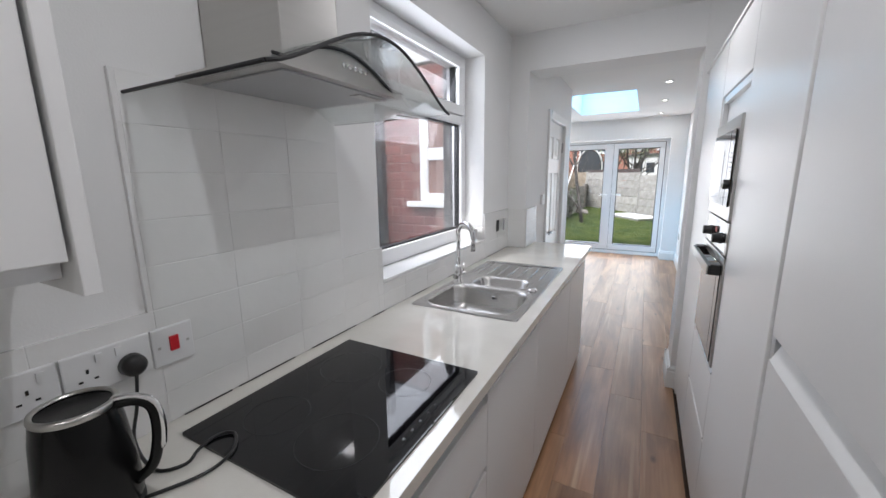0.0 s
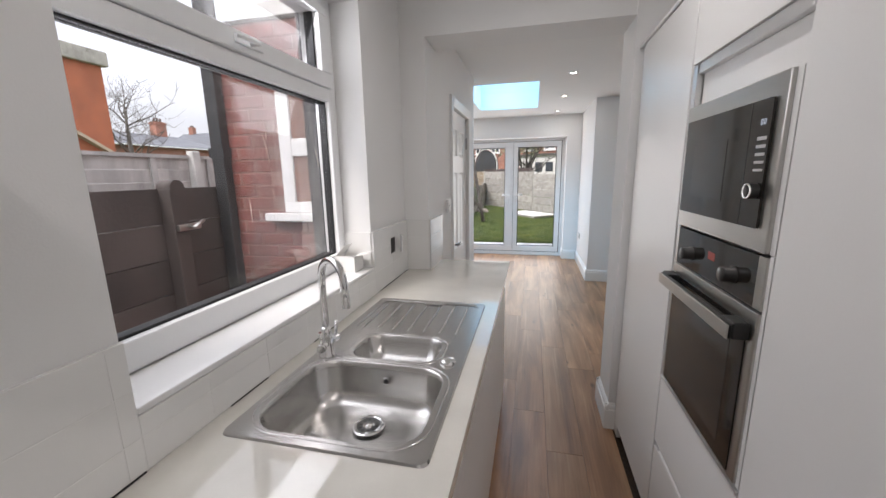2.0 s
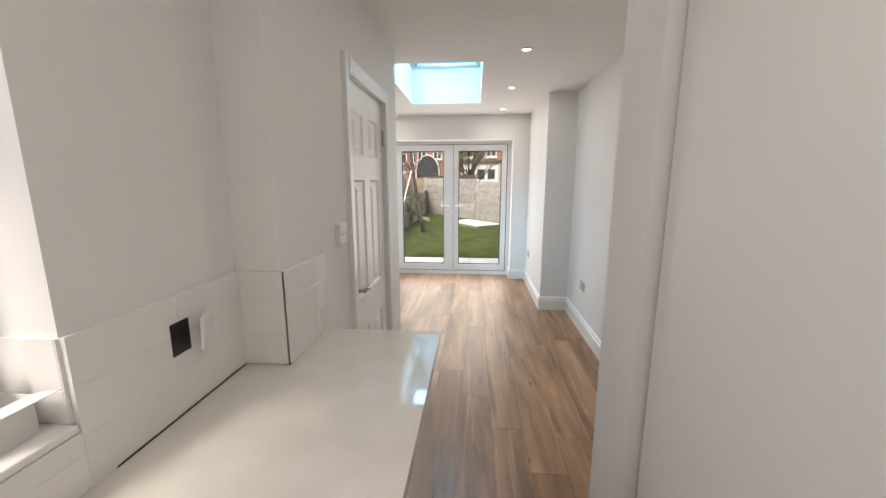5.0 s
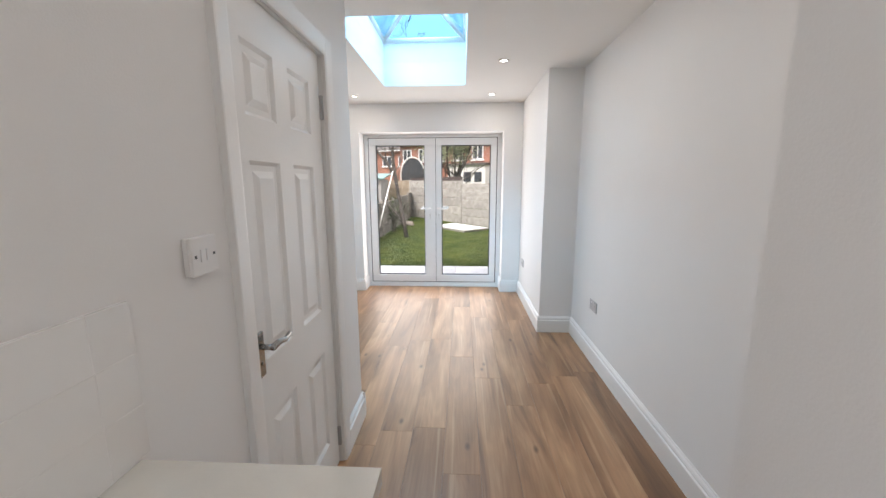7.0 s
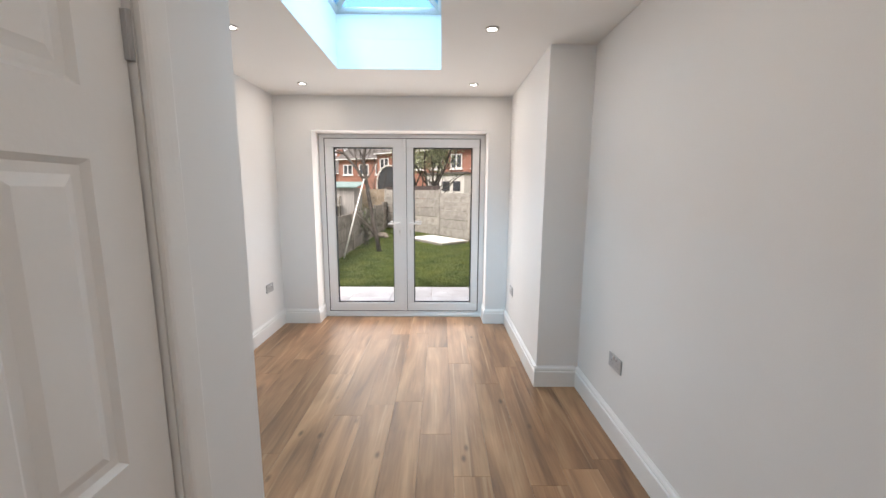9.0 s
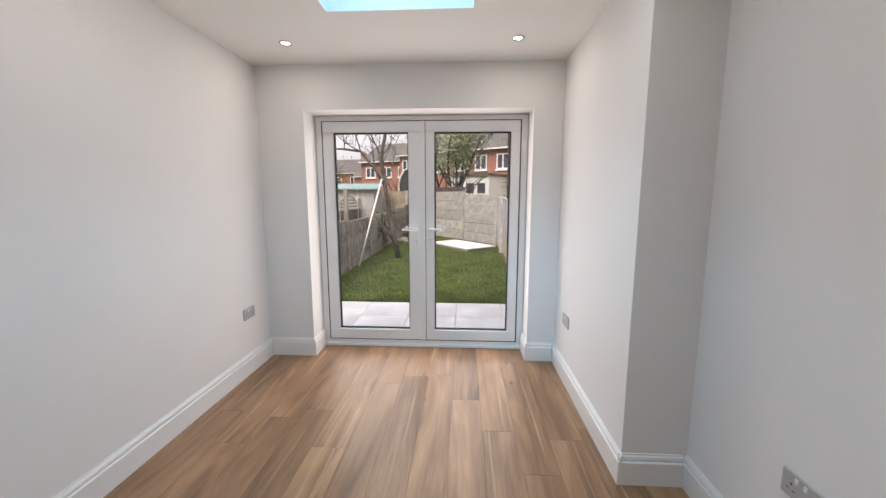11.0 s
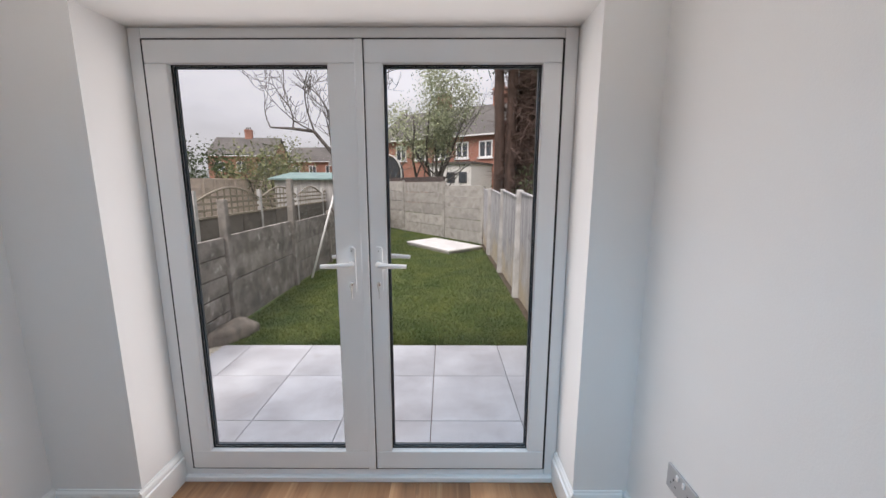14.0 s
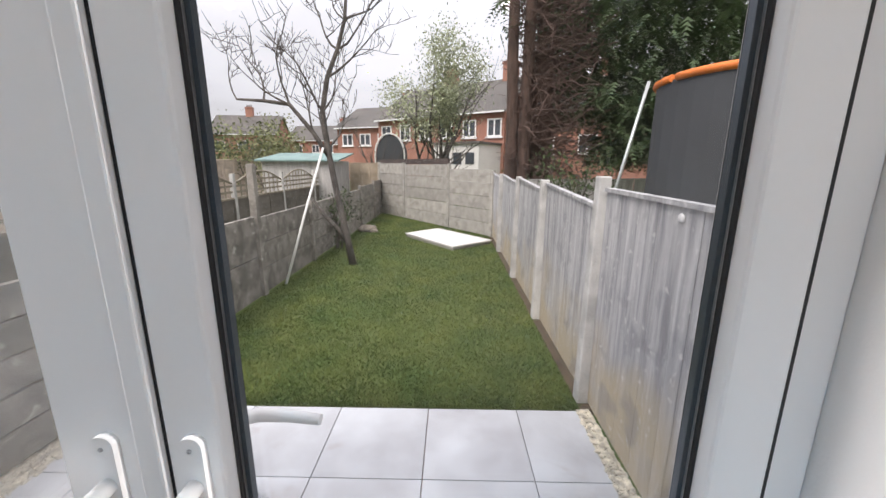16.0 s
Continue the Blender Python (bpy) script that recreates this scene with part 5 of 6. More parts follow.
def jitter_pts(a, b, n, amount):
    a, b = Vector(a), Vector(b)
    return [a.lerp(b, k / n) + (Vector((rg.uniform(-1, 1), rg.uniform(-1, 1), rg.uniform(-1, 1))) * amount if 0 < k < n else Vector()) for k in range(n + 1)]


# turf: a bed and many blades
turf = solid("lawn_bed", boxed((-1.6, 10.622, G - 0.05), (1.72, 22.5, G - 0.004)), TURF, "short mown garden lawn", kind="structure")


def blades(name, n, x0, x1, y0, y1, z, h, mat, label, keep=None):
    r = np.random.RandomState(5)
    x, y = r.uniform(x0, x1, n), y0 + (y1 - y0) * r.uniform(0, 1, n) ** 1.5
    if keep is not None:
        ok = keep(x, y)
        x, y = x[ok], y[ok]
        n = len(x)
    a, hh, w = r.uniform(0, 2 * np.pi, n), h * r.uniform(0.5, 1.2, n), r.uniform(0.003, 0.006, n) * (1 + (y - y0) * 0.12)
    lean = r.normal(0, 0.5, (n, 2)) * hh[:, None]
    v = np.zeros((n, 3, 3))
    v[:, 0] = np.stack([x - w * np.cos(a), y - w * np.sin(a), np.full(n, z)], 1)
    v[:, 1] = np.stack([x + w * np.cos(a), y + w * np.sin(a), np.full(n, z)], 1)
    v[:, 2] = np.stack([x + lean[:, 0], y + lean[:, 1], z + hh], 1)
    me = bpy.data.meshes.new(name)
    me.from_pydata(v.reshape(-1, 3).tolist(), [], np.arange(n * 3).reshape(-1, 3).tolist())
    me.materials.append(mat)
    return tagged(new(name, me), label, "grass", kind="stuff")


blades("grass", 110000, -1.56, 1.68, 10.626, 21.0, G - 0.006, 0.03, BLADE, "short green mown grass", keep=lambda x, y: y < 17.2 - (x - 1.55) * 1.33)
# soil edges beside the fences
solid("soil_strip", boxed((1.685, 10.622, G - 0.05), (1.78, 17.0, G + 0.003)), SOIL, "bare soil along the fence", kind="structure")
solid("gravel_strip", boxed((-1.8, 8.83, G - 0.05), (-1.44, 10.626, G - 0.008)), GRAVEL, "strip of pale gravel beside the paving", kind="structure")


def pebbles(name, n, x0, x1, y0, y1, z, label):
    bm = bmesh.new()
    for _ in range(n):
        m = Matrix.Translation((rg.uniform(x0, x1), rg.uniform(y0, y1), z)) @ Matrix.Diagonal((rg.uniform(0.7, 1.4), rg.uniform(0.7, 1.4), rg.uniform(0.5, 0.9), 1)) @ Matrix.Scale(rg.uniform(0.007, 0.018), 4)
        bmesh.ops.create_icosphere(bm, subdivisions=1, radius=1, matrix=m)
    return solid(name, bm, GRAVEL, label, "gravel", kind="stuff")


solid("gravel_strip", boxed((1.657, 8.83, G - 0.05), (1.75, 10.66, G - 0.008)), GRAVEL, "strip of pale gravel beside the paving", kind="structure")
pebbles("gravel", 900, -1.585, -1.43, 8.96, 10.57, G - 0.002, "pale gravel between paving and garden wall")
pebbles("gravel", 800, 1.655, 1.745, 9.0, 10.64, G - 0.002, "pale gravel between paving and fence")

# paving
patio = solid("patio", boxed((-1.46, 8.895, G - 0.1), (1.66, 10.619, G - 0.02)), MORTAR, "pale grey porcelain patio paving", kind="structure")
me = mesh_of("paving_slab", boxed((-0.2975, -0.2975, -0.02), (0.2975, 0.2975, 0), 0.0015, 1), PAVING)
for i in range(-3, 3):
    for j in range(3):
        xa, xb = max(-1.455, 0.045 + 0.6 * i), min(1.655, 0.045 + 0.6 * (i + 1))
        yb = 10.611 - 0.6 * j
        if xb - xa > 0.55:
            piece("paving_slab", me, patio, Matrix.Translation(((xa + xb) / 2, yb - 0.3, G)))
        elif xb - xa > 0.03:
            piece("paving_slab", mesh_of("paving_slab", boxed(((xa - xb) / 2 + 0.0025, -0.2975, -0.02), ((xb - xa) / 2 - 0.0025, 0.2975, 0), 0.0015, 1), PAVING), patio, Matrix.Translation(((xa + xb) / 2, yb - 0.3, G)))
solid("door_step", boxed((-0.6, 8.892, G - 0.02), (1.32, 9.02, -0.03), 0.004), PAVING, "pale stone step under the garden doors", kind="structure")


def rough_board(l, h, t, seed=0):
    """A cast concrete or timber board with slightly uneven edges."""
    bm = boxed((-l / 2, -t / 2, -h / 2), (l / 2, t / 2, h / 2), 0.006, 1)
    r = random.Random(seed)
    for v in bm.verts:
        v.co += Vector((0, r.uniform(-1, 1) * 0.002, r.uniform(-1, 1) * 0.003))
    return bm


def run(a, b):
    """The pose of a bay from a to b on the ground: its middle, x along the bay."""
    d = Vector(b) - Vector(a)
    return (Vector(a) + Vector(b)) / 2, math.degrees(math.atan2(d.y, d.x)), d.length


def concrete_bay(a, b, top, boards, name="concrete_panel_wall", label="weathered grey concrete panel garden wall", mat=None):
    mid, ang, l = run(a, b)
    t = thing(name, label, "garden wall", (mid.x, mid.y, G), "garden wall bays")
    h = (top - G) / boards
    for k in range(boards):
        me = mesh_of("concrete_board", rough_board(l - 0.1, h - 0.011, 0.045, k), mat or CONCRETE)
        piece("concrete_board", me, t, pose(mid.x, mid.y, G + h * (k + 0.5), rg.uniform(-0.4, 0.4), 0, ang))
    return t


def concrete_post(x, y, top, ang=90, w=0.1, mat=None, group="garden posts", label="square concrete fence post with a chamfered top"):
    bm = boxed((-w / 2, -w / 2, 0), (w / 2, w / 2, top - G), 0.008, 1)
    for v in bm.verts:
        if v.co.z > top - G - 0.012:
            v.co.x *= 0.8
            v.co.y *= 0.8
        v.co += Vector((rg.uniform(-1, 1), rg.uniform(-1, 1), 0)) * 0.002
    ob = solid("fence_post", bm, mat or CONCPOST, label, "post", group)
    ob.matrix_world = pose(x, y, G, rg.uniform(-0.7, 0.7), rg.uniform(-0.7, 0.7), ang)
    return ob


# garden wall towards the neighbours' trellis
LX = -1.62
ys = [8.9, 11.11, 12.86, 14.66, 16.46, 18.26, 20.0, 21.45]
for k, (a, b) in enumerate(zip(ys, ys[1:])):
    concrete_bay((LX, a), (LX, b), (0.89, 0.9, 0.87, 0.87, 0.88, 0.95, 1.02)[k], (5, 2, 3, 3, 3, 3, 3)[k], mat=DARKCONC)
for k, (y, z) in enumerate(zip(ys[1:-1], (1.28, 1.52, 0.93, 0.95, 0.98, 1.05))):
    concrete_post(LX + 0.02, y, z, mat=DARKCONC, label="weathered tall concrete post beside the garden wall" if z > 1.2 else "square concrete post of the garden wall")
# back wall, askew
back = [(-1.68, 21.5), (-0.65, 20.1), (0.73, 18.3), (1.73, 17.0)]
for k, (a, b) in enumerate(zip(back, back[1:])):
    concrete_bay(a, b, (1.56, 1.53, 1.42)[k], 5, label="weathered grey concrete panel wall at the end of the garden")
for k, (x, y) in enumerate(back):
    concrete_post(x, y, (1.6, 1.58, 1.55, 1.4)[k], -52, mat=CONCRETE)
solid("capping_board", prism(bmesh.new(), [(-1.7, 21.62), (0.7, 18.45), (0.76, 18.5), (-1.62, 21.7)], 1.53, 1.68, "z"), BROWNWOOD, "dark board standing behind the end wall", "board")

# timber fence
RX = 1.76
ps = [8.9, 10.735, 12.21, 13.74, 15.45, 17.05]
tops = [1.3, 1.45, 1.37, 1.36, 1.36, 1.37]
for k, (a, b) in enumerate(zip(ps, ps[1:])):
    t = thing("timber_fence", "weathered grey vertical-board timber fence panel", "fence", (RX, (a + b) / 2, G), "fence panels along the lawn")
    n = round((b - a - 0.1) / 0.1)
    w = (b - a - 0.1) / n
    za, zb = (1.34, 1.36) if k == 0 else (1.24, 1.32)
    for i in range(n):
        u = (i + 0.5) / n
        h = za + (zb - za) * u - G - 0.02 + rg.uniform(-0.003, 0.003)
        bm = boxed((-0.008, -w / 2 + 0.0003, 0), (0.008, w / 2 - 0.0003, h), 0.0008, 1)
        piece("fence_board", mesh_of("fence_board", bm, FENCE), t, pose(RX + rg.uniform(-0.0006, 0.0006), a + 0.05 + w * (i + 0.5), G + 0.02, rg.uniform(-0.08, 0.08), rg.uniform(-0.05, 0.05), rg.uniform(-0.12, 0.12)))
    bm = bmesh.new()
    prism(bm, [(a + 0.05, za), (b - 0.05, zb), (b - 0.05, zb + 0.022), (a + 0.05, za + 0.022)], RX - 0.025, RX + 0.025, "x")
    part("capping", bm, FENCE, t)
    for z in (0.25, 0.95):
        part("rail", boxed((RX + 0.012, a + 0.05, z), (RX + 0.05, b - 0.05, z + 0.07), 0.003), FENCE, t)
for y, z in zip(ps[1:], tops[1:]):
    concrete_post(RX - 0.03, y, z, label="slim pale concrete fence post")

solid("white_cap", lathe(bmesh.new(), [(0, 0.012), (0.016, 0.012), (0.019, 0.008), (0.02, 0.0), (0, 0.0)], (RX - 0.009, 9.9, 1.305), 16, "-x"), UPVC, "small round white plastic cap fixed to the fence", "cap")

# white slabs lying on the lawn
sl = thing("slab_base", "low white slab base lying on the lawn", "slab", (0.7, 16.6, G))
c4 = [(0.834, 15.466), (1.661, 16.145), (0.48, 17.62), (-0.262, 16.912)]
part("base", prism(bmesh.new(), [(x * 0.96 + 0.026, y * 0.96 + 0.66) for x, y in c4], G - 0.02, -0.062, "z"), CONCRETE, sl, "grey concrete pads")
mids = [((c4[i][0] + c4[(i + 1) % 4][0]) / 2, (c4[i][1] + c4[(i + 1) % 4][1]) / 2) for i in range(4)]
cen = (sum(c[0] for c in c4) / 4, sum(c[1] for c in c4) / 4)
for i in range(4):
    q = [c4[i], mids[i], cen, mids[i - 1]]
    qc = (sum(p[0] for p in q) / 4, sum(p[1] for p in q) / 4)
    part("slab", prism(bmesh.new(), [(qc[0] + (x - qc[0]) * 0.99, qc[1] + (y - qc[1]) * 0.99) for x, y in q], -0.06, -0.03, "z"), SLABW, sl)


def stone(name, x, y, z, size, squash, label, mat=STONE, turn=0.0, seed=1):
    bm = bmesh.new()
    bmesh.ops.create_icosphere(bm, subdivisions=3, radius=1)
    for v in bm.verts:
        v.co *= 1 + 0.28 * noise.noise(v.co * 1.4 + Vector((seed * 7.1, 0, 0))) + 0.08 * noise.noise(v.co * 4 + Vector((seed * 3.3, 0, 0)))
        v.co = Vector((v.co.x * squash[0], v.co.y * squash[1], max(v.co.z, -0.75) * squash[2])) * size
    for f in bm.faces:
        f.smooth = True
    ob = solid(name, bm, mat, label, "stone")
    ob.matrix_world = pose(x, y, z, 0, 0, turn)


stone("rock", -1.43, 10.8, G + 0.05, 0.105, (2.6, 1.15, 1.25), "long grey-brown boulder lying beside the garden wall", turn=68)
stone("rock", -1.3, 17.6, G + 0.05, 0.16, (1.4, 1.0, 0.8), "small heap of brown rubble on the lawn", seed=4)
stone("rock", -1.12, 17.5, G + 0.02, 0.09, (1.2, 1.0, 0.8), "small brown stone on the lawn", seed=6)


# ---- trees ----
def branch(bm, p, d, length, radius, depth, spread, twigs, up=0.15, ends=None, crook=0.22, thin=0.0):
    """A crooked limb that tapers and forks; twigs is how many side shoots each limb bears."""
    n = max(3, int(length / 0.12)) if depth else 3
    n = min(n, 7)
    pts, rad = [Vector(p)], [radius]
    d = Vector(d).normalized()
    for k in range(n):
        d = (d + Vector((rg.uniform(-1, 1), rg.uniform(-1, 1), rg.uniform(-1, 1))) * crook + Vector((0, 0, up * 0.3))).normalized()
        pts.append(pts[-1] + d * (length / n))
        rad.append(max(radius * (1 - 0.75 * (k + 1) / n), thin * 0.6))
    tube(bm, pts, rad, 6 if depth > 1 else 4, caps=False)
    if ends is not None:
        ends += pts[1:]
    if depth <= 0:
        return
    for k in range(twigs):
        u = 0.25 + 0.75 * (k + rg.random()) / twigs
        i = min(n, max(1, int(u * n)))
        side = Vector((rg.uniform(-1, 1), rg.uniform(-1, 1), rg.uniform(-0.3, 1))).normalized()
        branch(bm, pts[i], d * (1 - spread) + side * spread, length * rg.uniform(0.4, 0.65), max(rad[i] * 0.62, thin), depth - 1, spread, max(2, twigs - 1), up, ends, crook, thin)


def leaves(points, n, size, scatter, seed):
    """Small folded leaves scattered round given points, as one mesh."""
    r = np.random.RandomState(seed)
    pts = np.array([tuple(p) for p in points])
    c = pts[r.randint(0, len(pts), n)] + r.normal(0, scatter, (n, 3))
    u = r.normal(0, 1, (n, 3))
    u /= np.linalg.norm(u, axis=1)[:, None]
    w = np.cross(u, r.normal(0, 1, (n, 3)))
    w /= np.linalg.norm(w, axis=1)[:, None]
    s = size * r.uniform(0.6, 1.4, n)[:, None]
    v = np.stack([c - u * s, c + w * s * 0.5, c + u * s, c - w * s * 0.5], 1)
    me = bpy.data.meshes.new("leaves")
    me.from_pydata(v.reshape(-1, 3).tolist(), [], np.arange(n * 4).reshape(-1, 4).tolist())
    return me


def leaf_part(name, me, mat, parent, label=""):
    me.materials.append(mat)
    ob = new(name, me)
    ob.parent = parent
    ob.matrix_parent_inverse = WORLD[parent].inverted()
    return tagged(ob, label)


# bare fruit tree on the lawn
bare = thing("bare_tree", "bare leaning fruit tree with crooked grey branches on the lawn", "tree", (-0.84, 14.4, G))
bm = bmesh.new()
trunk = [(-0.84, 14.4, G - 0.02), (-0.93, 14.4, 0.4), (-1.06, 14.4, 1.15), (-1.15, 14.4, 1.75), (-1.2, 14.4, 2.3), (-1.1, 14.42, 2.8), (-0.93, 14.45, 3.2), (-0.8, 14.45, 3.6), (-0.72, 14.45, 4.3), (-0.62, 14.5, 5.0)]
tube(bm, trunk, [0.066, 0.054, 0.048, 0.045, 0.041, 0.036, 0.031, 0.026, 0.018, 0.008], 10)
limb = [(-1.12, 14.4, 1.6), (-1.35, 14.35, 2.0), (-1.67, 14.32, 2.4), (-2.05, 14.3, 2.45), (-2.45, 14.28, 2.47)]
tube(bm, limb, [0.04, 0.036, 0.031, 0.025, 0.014], 8)
part("trunk", bm, BARK, bare)
bm = bmesh.new()
for p, d, l, r_, tw in ((limb[2], (-0.6, 0, 1), 1.0, 0.02, 4), (limb[3], (-0.3, 0.2, 1), 0.9, 0.018, 4), (limb[4], (-0.5, 0, 1), 0.8, 0.012, 3), (limb[1], (-0.2, -0.3, 1), 0.9, 0.018, 4), (limb[2], (-0.9, -0.4, 0.5), 0.8, 0.016, 4),
                      (trunk[4], (-0.6, 0.2, 1), 1.2, 0.022, 4), (trunk[5], (1, 0, 0.5), 1.0, 0.02, 4), (trunk[6], (-0.8, 0.3, 0.8), 0.9, 0.02, 4), (trunk[7], (1, 0.2, 0.2), 0.9, 0.016, 4), (trunk[8], (0.8, 0, 0.5), 0.8, 0.012, 3), (trunk[8], (-0.8, 0, 0.8), 0.8, 0.012, 3), (trunk[3], (0.7, 0.5, 0.8), 1.0, 0.018, 4), (trunk[4], (0.9, -0.3, 0.6), 0.9, 0.016, 4), (trunk[6], (0.9, 0, 0.6), 1.0, 0.018, 4), (trunk[7], (-0.9, 0, 0.5), 0.9, 0.016, 4), (trunk[3], (-0.4, 0.3, 1), 1.0, 0.018, 4), (trunk[9], (-0.4, 0, 1), 0.7, 0.01, 3)):
    branch(bm, p, d, l * 1.15, r_ * 0.95, 3, 0.62, tw, 0.35, crook=0.3, thin=0.0058)
part("branches", bm, BARK, bare)
part("dead_side_limb", tube(bmesh.new(), [(-0.9, 14.4, 0.22), (-1.05, 14.36, 0.5), (-1.25, 14.32, 0.72), (-1.42, 14.3, 1.0)], [0.04, 0.036, 0.03, 0.02], 8), BARK, bare)
pole = solid("leaning_pole", tube(bmesh.new(), [(-1.5, 13.3, G), (-1.34, 13.72, 0.78), (-1.16, 14.2, 1.76)], 0.018, 10), WHITEP, "long white pole leaning against the bare tree", "pole")
# ivy-wound stump by the wall
st = thing("ivy_stump", "thin ivy-wound stems standing by the garden wall", "shrub", (-1.42, 15.6, G))
bm = bmesh.new()
en = []
for k in range(5):
    branch(bm, (-1.42 + rg.uniform(-0.08, 0.08), 15.6 + rg.uniform(-0.2, 0.2), G), (rg.uniform(-0.1, 0.1), 0, 1), 1.05, 0.022, 1, 0.4, 3, ends=en)
part("stems", bm, BARK, st)
leaf_part("leaves", leaves([p for p in en if p.z < 1.1], 500, 0.03, 0.05, 3), HEDGE, st)

# tree in young leaf behind the end wall
lt = thing("young_leaf_tree", "many-stemmed tree with a round crown of pale spring leaves", "tree", (0.1, 24.0, G))
bm = bmesh.new()
en = []
for k in range(6):
    a = 2 * math.pi * k / 6
    branch(bm, (0.1 + 0.12 * math.cos(a), 24 + 0.12 * math.sin(a), G), (0.32 * math.cos(a), 0.32 * math.sin(a), 1), 4.6, 0.085, 3, 0.5, 4, 0.1, ends=en)
part("stems", bm, BARK, lt)
crown = [p for p in en if p.z > 2.7 and (Vector((p.x - 0.05, p.y - 24, (p.z - 4.75) * 0.85))).length < 2.1]
leaf_part("crown", leaves(crown, 13000, 0.05, 0.26, 8), LEAF, lt, "pale green young leaves")

# conifers: bare brown trunks, dead twigs and dark green sprays
cf = thing("conifer", "tall conifer with bare red-brown trunks and drooping dark foliage", "tree", (2.9, 18.6, G))
for k, (x, y, r_, dx) in enumerate(((2.38, 18.5, 0.115, -0.05), (2.68, 18.45, 0.12, 0.0), (3.12, 18.7, 0.19, 0.02), (2.92, 18.9, 0.09, 0.1))):
    part("trunk", tube(bmesh.new(), jitter_pts((x, y, G), (x + dx * 3, y, 11), 8, 0.05), [r_ * (1.55 - 0.1 * i) for i in range(9)], 10), CONIFERBARK, cf)
bm = bmesh.new()
for k in range(520):
    z = rg.uniform(1.3, 7.5)
    side = rg.uniform(-0.5, 1.0)
    branch(bm, (rg.uniform(2.5, 3.3), 18.6, z), (side, rg.uniform(-0.7, 0.7), rg.uniform(-0.25, 0.2)), rg.uniform(0.7, 1.9) if side > 0 else 0.5, 0.022, 1, 0.6, 5, -0.1, thin=0.012)
part("dead_twigs", bm, TWIG, cf)


def spray_crown(parent, boxes, seed):
    """Drooping flat sprays of scale leaves, each a fan of small leaflets."""
    r = np.random.RandomState(seed)
    vs = []
    for (x0, x1), (y0, y1), (z0, z1), n in boxes:
        for _ in range(n):
            c = np.array([r.uniform(x0, x1), r.uniform(y0, y1), r.uniform(z0, z1)])
            d = np.array([r.normal(0, 1), r.normal(0, 1), -0.5])
            d /= np.linalg.norm(d)
            s = np.cross(d, [0, 0, 1.0])
            s /= np.linalg.norm(s) + 1e-6
            ln = r.uniform(0.35, 0.7)
            for t in np.linspace(0, 1, 7):
                for q in (-1, 1):
                    b = c + d * ln * t + np.array([0, 0, -0.12 * t * t])
                    tip = b + (s * q * 0.75 + d * 0.6) * ln * 0.32 * (1.1 - t) + np.array([0, 0, r.uniform(-0.03, 0.02)])
                    wv = d * 0.04
                    vs.append([b - wv, b + wv, tip])
    v = np.array(vs)
    me = bpy.data.meshes.new("sprays")
    me.from_pydata(v.reshape(-1, 3).tolist(), [], np.arange(len(v) * 3).reshape(-1, 3).tolist())
    return leaf_part("foliage", me, NEEDLES, parent, "dark green drooping sprays")


spray_crown(cf, [((4.1, 9.5), (17.4, 21.5), (2.8, 9.5), 9500), ((4.6, 8.5), (17.4, 20.0), (1.6, 3.2), 2200), ((1.9, 2.6), (18.3, 19.4), (4.8, 9.0), 140), ((3.0, 3.8), (18.2, 19.4), (4.6, 9.0), 500), ((3.3, 4.4), (18.6, 20.5), (2.6, 8.0), 900)], 3)

# shrubs and hedges beyond


def shrub(x, y, z, rx, rz, n, leaf, label, mat, seed):
    t = thing("shrub", label, "shrub", (x, y, z))
    bm = bmesh.new()
    e2 = []
    for k in range(7):
        a = 2 * math.pi * k / 7
        branch(bm, (x + rx * 0.2 * math.cos(a), y + rx * 0.2 * math.sin(a), z), (math.cos(a) * rx, math.sin(a) * rx, rz * 1.3), rz * 0.9, 0.035, 2, 0.55, 4, ends=e2)
    part("stems", bm, BARK, t)
    leaf_part("leaves", leaves(e2, n, leaf, rx * 0.16, seed), mat, t)


shrub(-6.6, 24, G, 1.5, 2.9, 2600, 0.06, "loose pale green shrub with thin stems", SHRUB, 2)
shrub(-8.6, 27, G, 1.6, 2.7, 2200, 0.07, "loose pale green shrub with thin stems", SHRUB, 12)
shrub(-14.0, 36, G, 2.2, 3.6, 1600, 0.12, "dark green evergreen bush", HEDGE, 6)
shrub(-24.0, 44, G, 2.6, 4.2, 1600, 0.15, "dark green evergreen bush", HEDGE, 7)
shrub(-20.0, 31, G, 2.0, 3.0, 1600, 0.1, "yellow-green bush behind the fences", SHRUB, 9)
shrub(3.4, 16.6, G, 0.9, 1.6, 900, 0.05, "low dark evergreen bush behind the fence", HEDGE, 14)
bt = thing("bare_tree", "distant bare tree with fine branches", "tree", (-3.4, 30, G))
bm = bmesh.new()
for k in range(4):
    branch(bm, (-3.4, 30, G), (rg.uniform(-0.5, 0.5), 0, 1), 3.6, 0.07, 3, 0.55, 4)
part("branches", bm, BARK, bt)
for x, y, s in ((-19.0, 17.2, 1.75),):
    bt = thing("bare_tree", "distant bare tree with fine branches", "tree", (x, y, G))
    bm = bmesh.new()
    tube(bm, [(x, y, G), (x + 0.1, y, 1.6 * s), (x, y + 0.1, 2.9 * s)], [0.08 * s, 0.06 * s, 0.02 * s], 8)
    for k in range(14):
        branch(bm, (x, y, (1.0 + 0.13 * k) * s), (rg.uniform(-1, 1), rg.uniform(-1, 1), 0.7), rg.uniform(1.2, 1.7) * s, 0.022 * s, 3, 0.6, 4, 0.05, thin=0.007)
    part("branches", bm, BARK, bt)

# ---- neighbours' fences ----


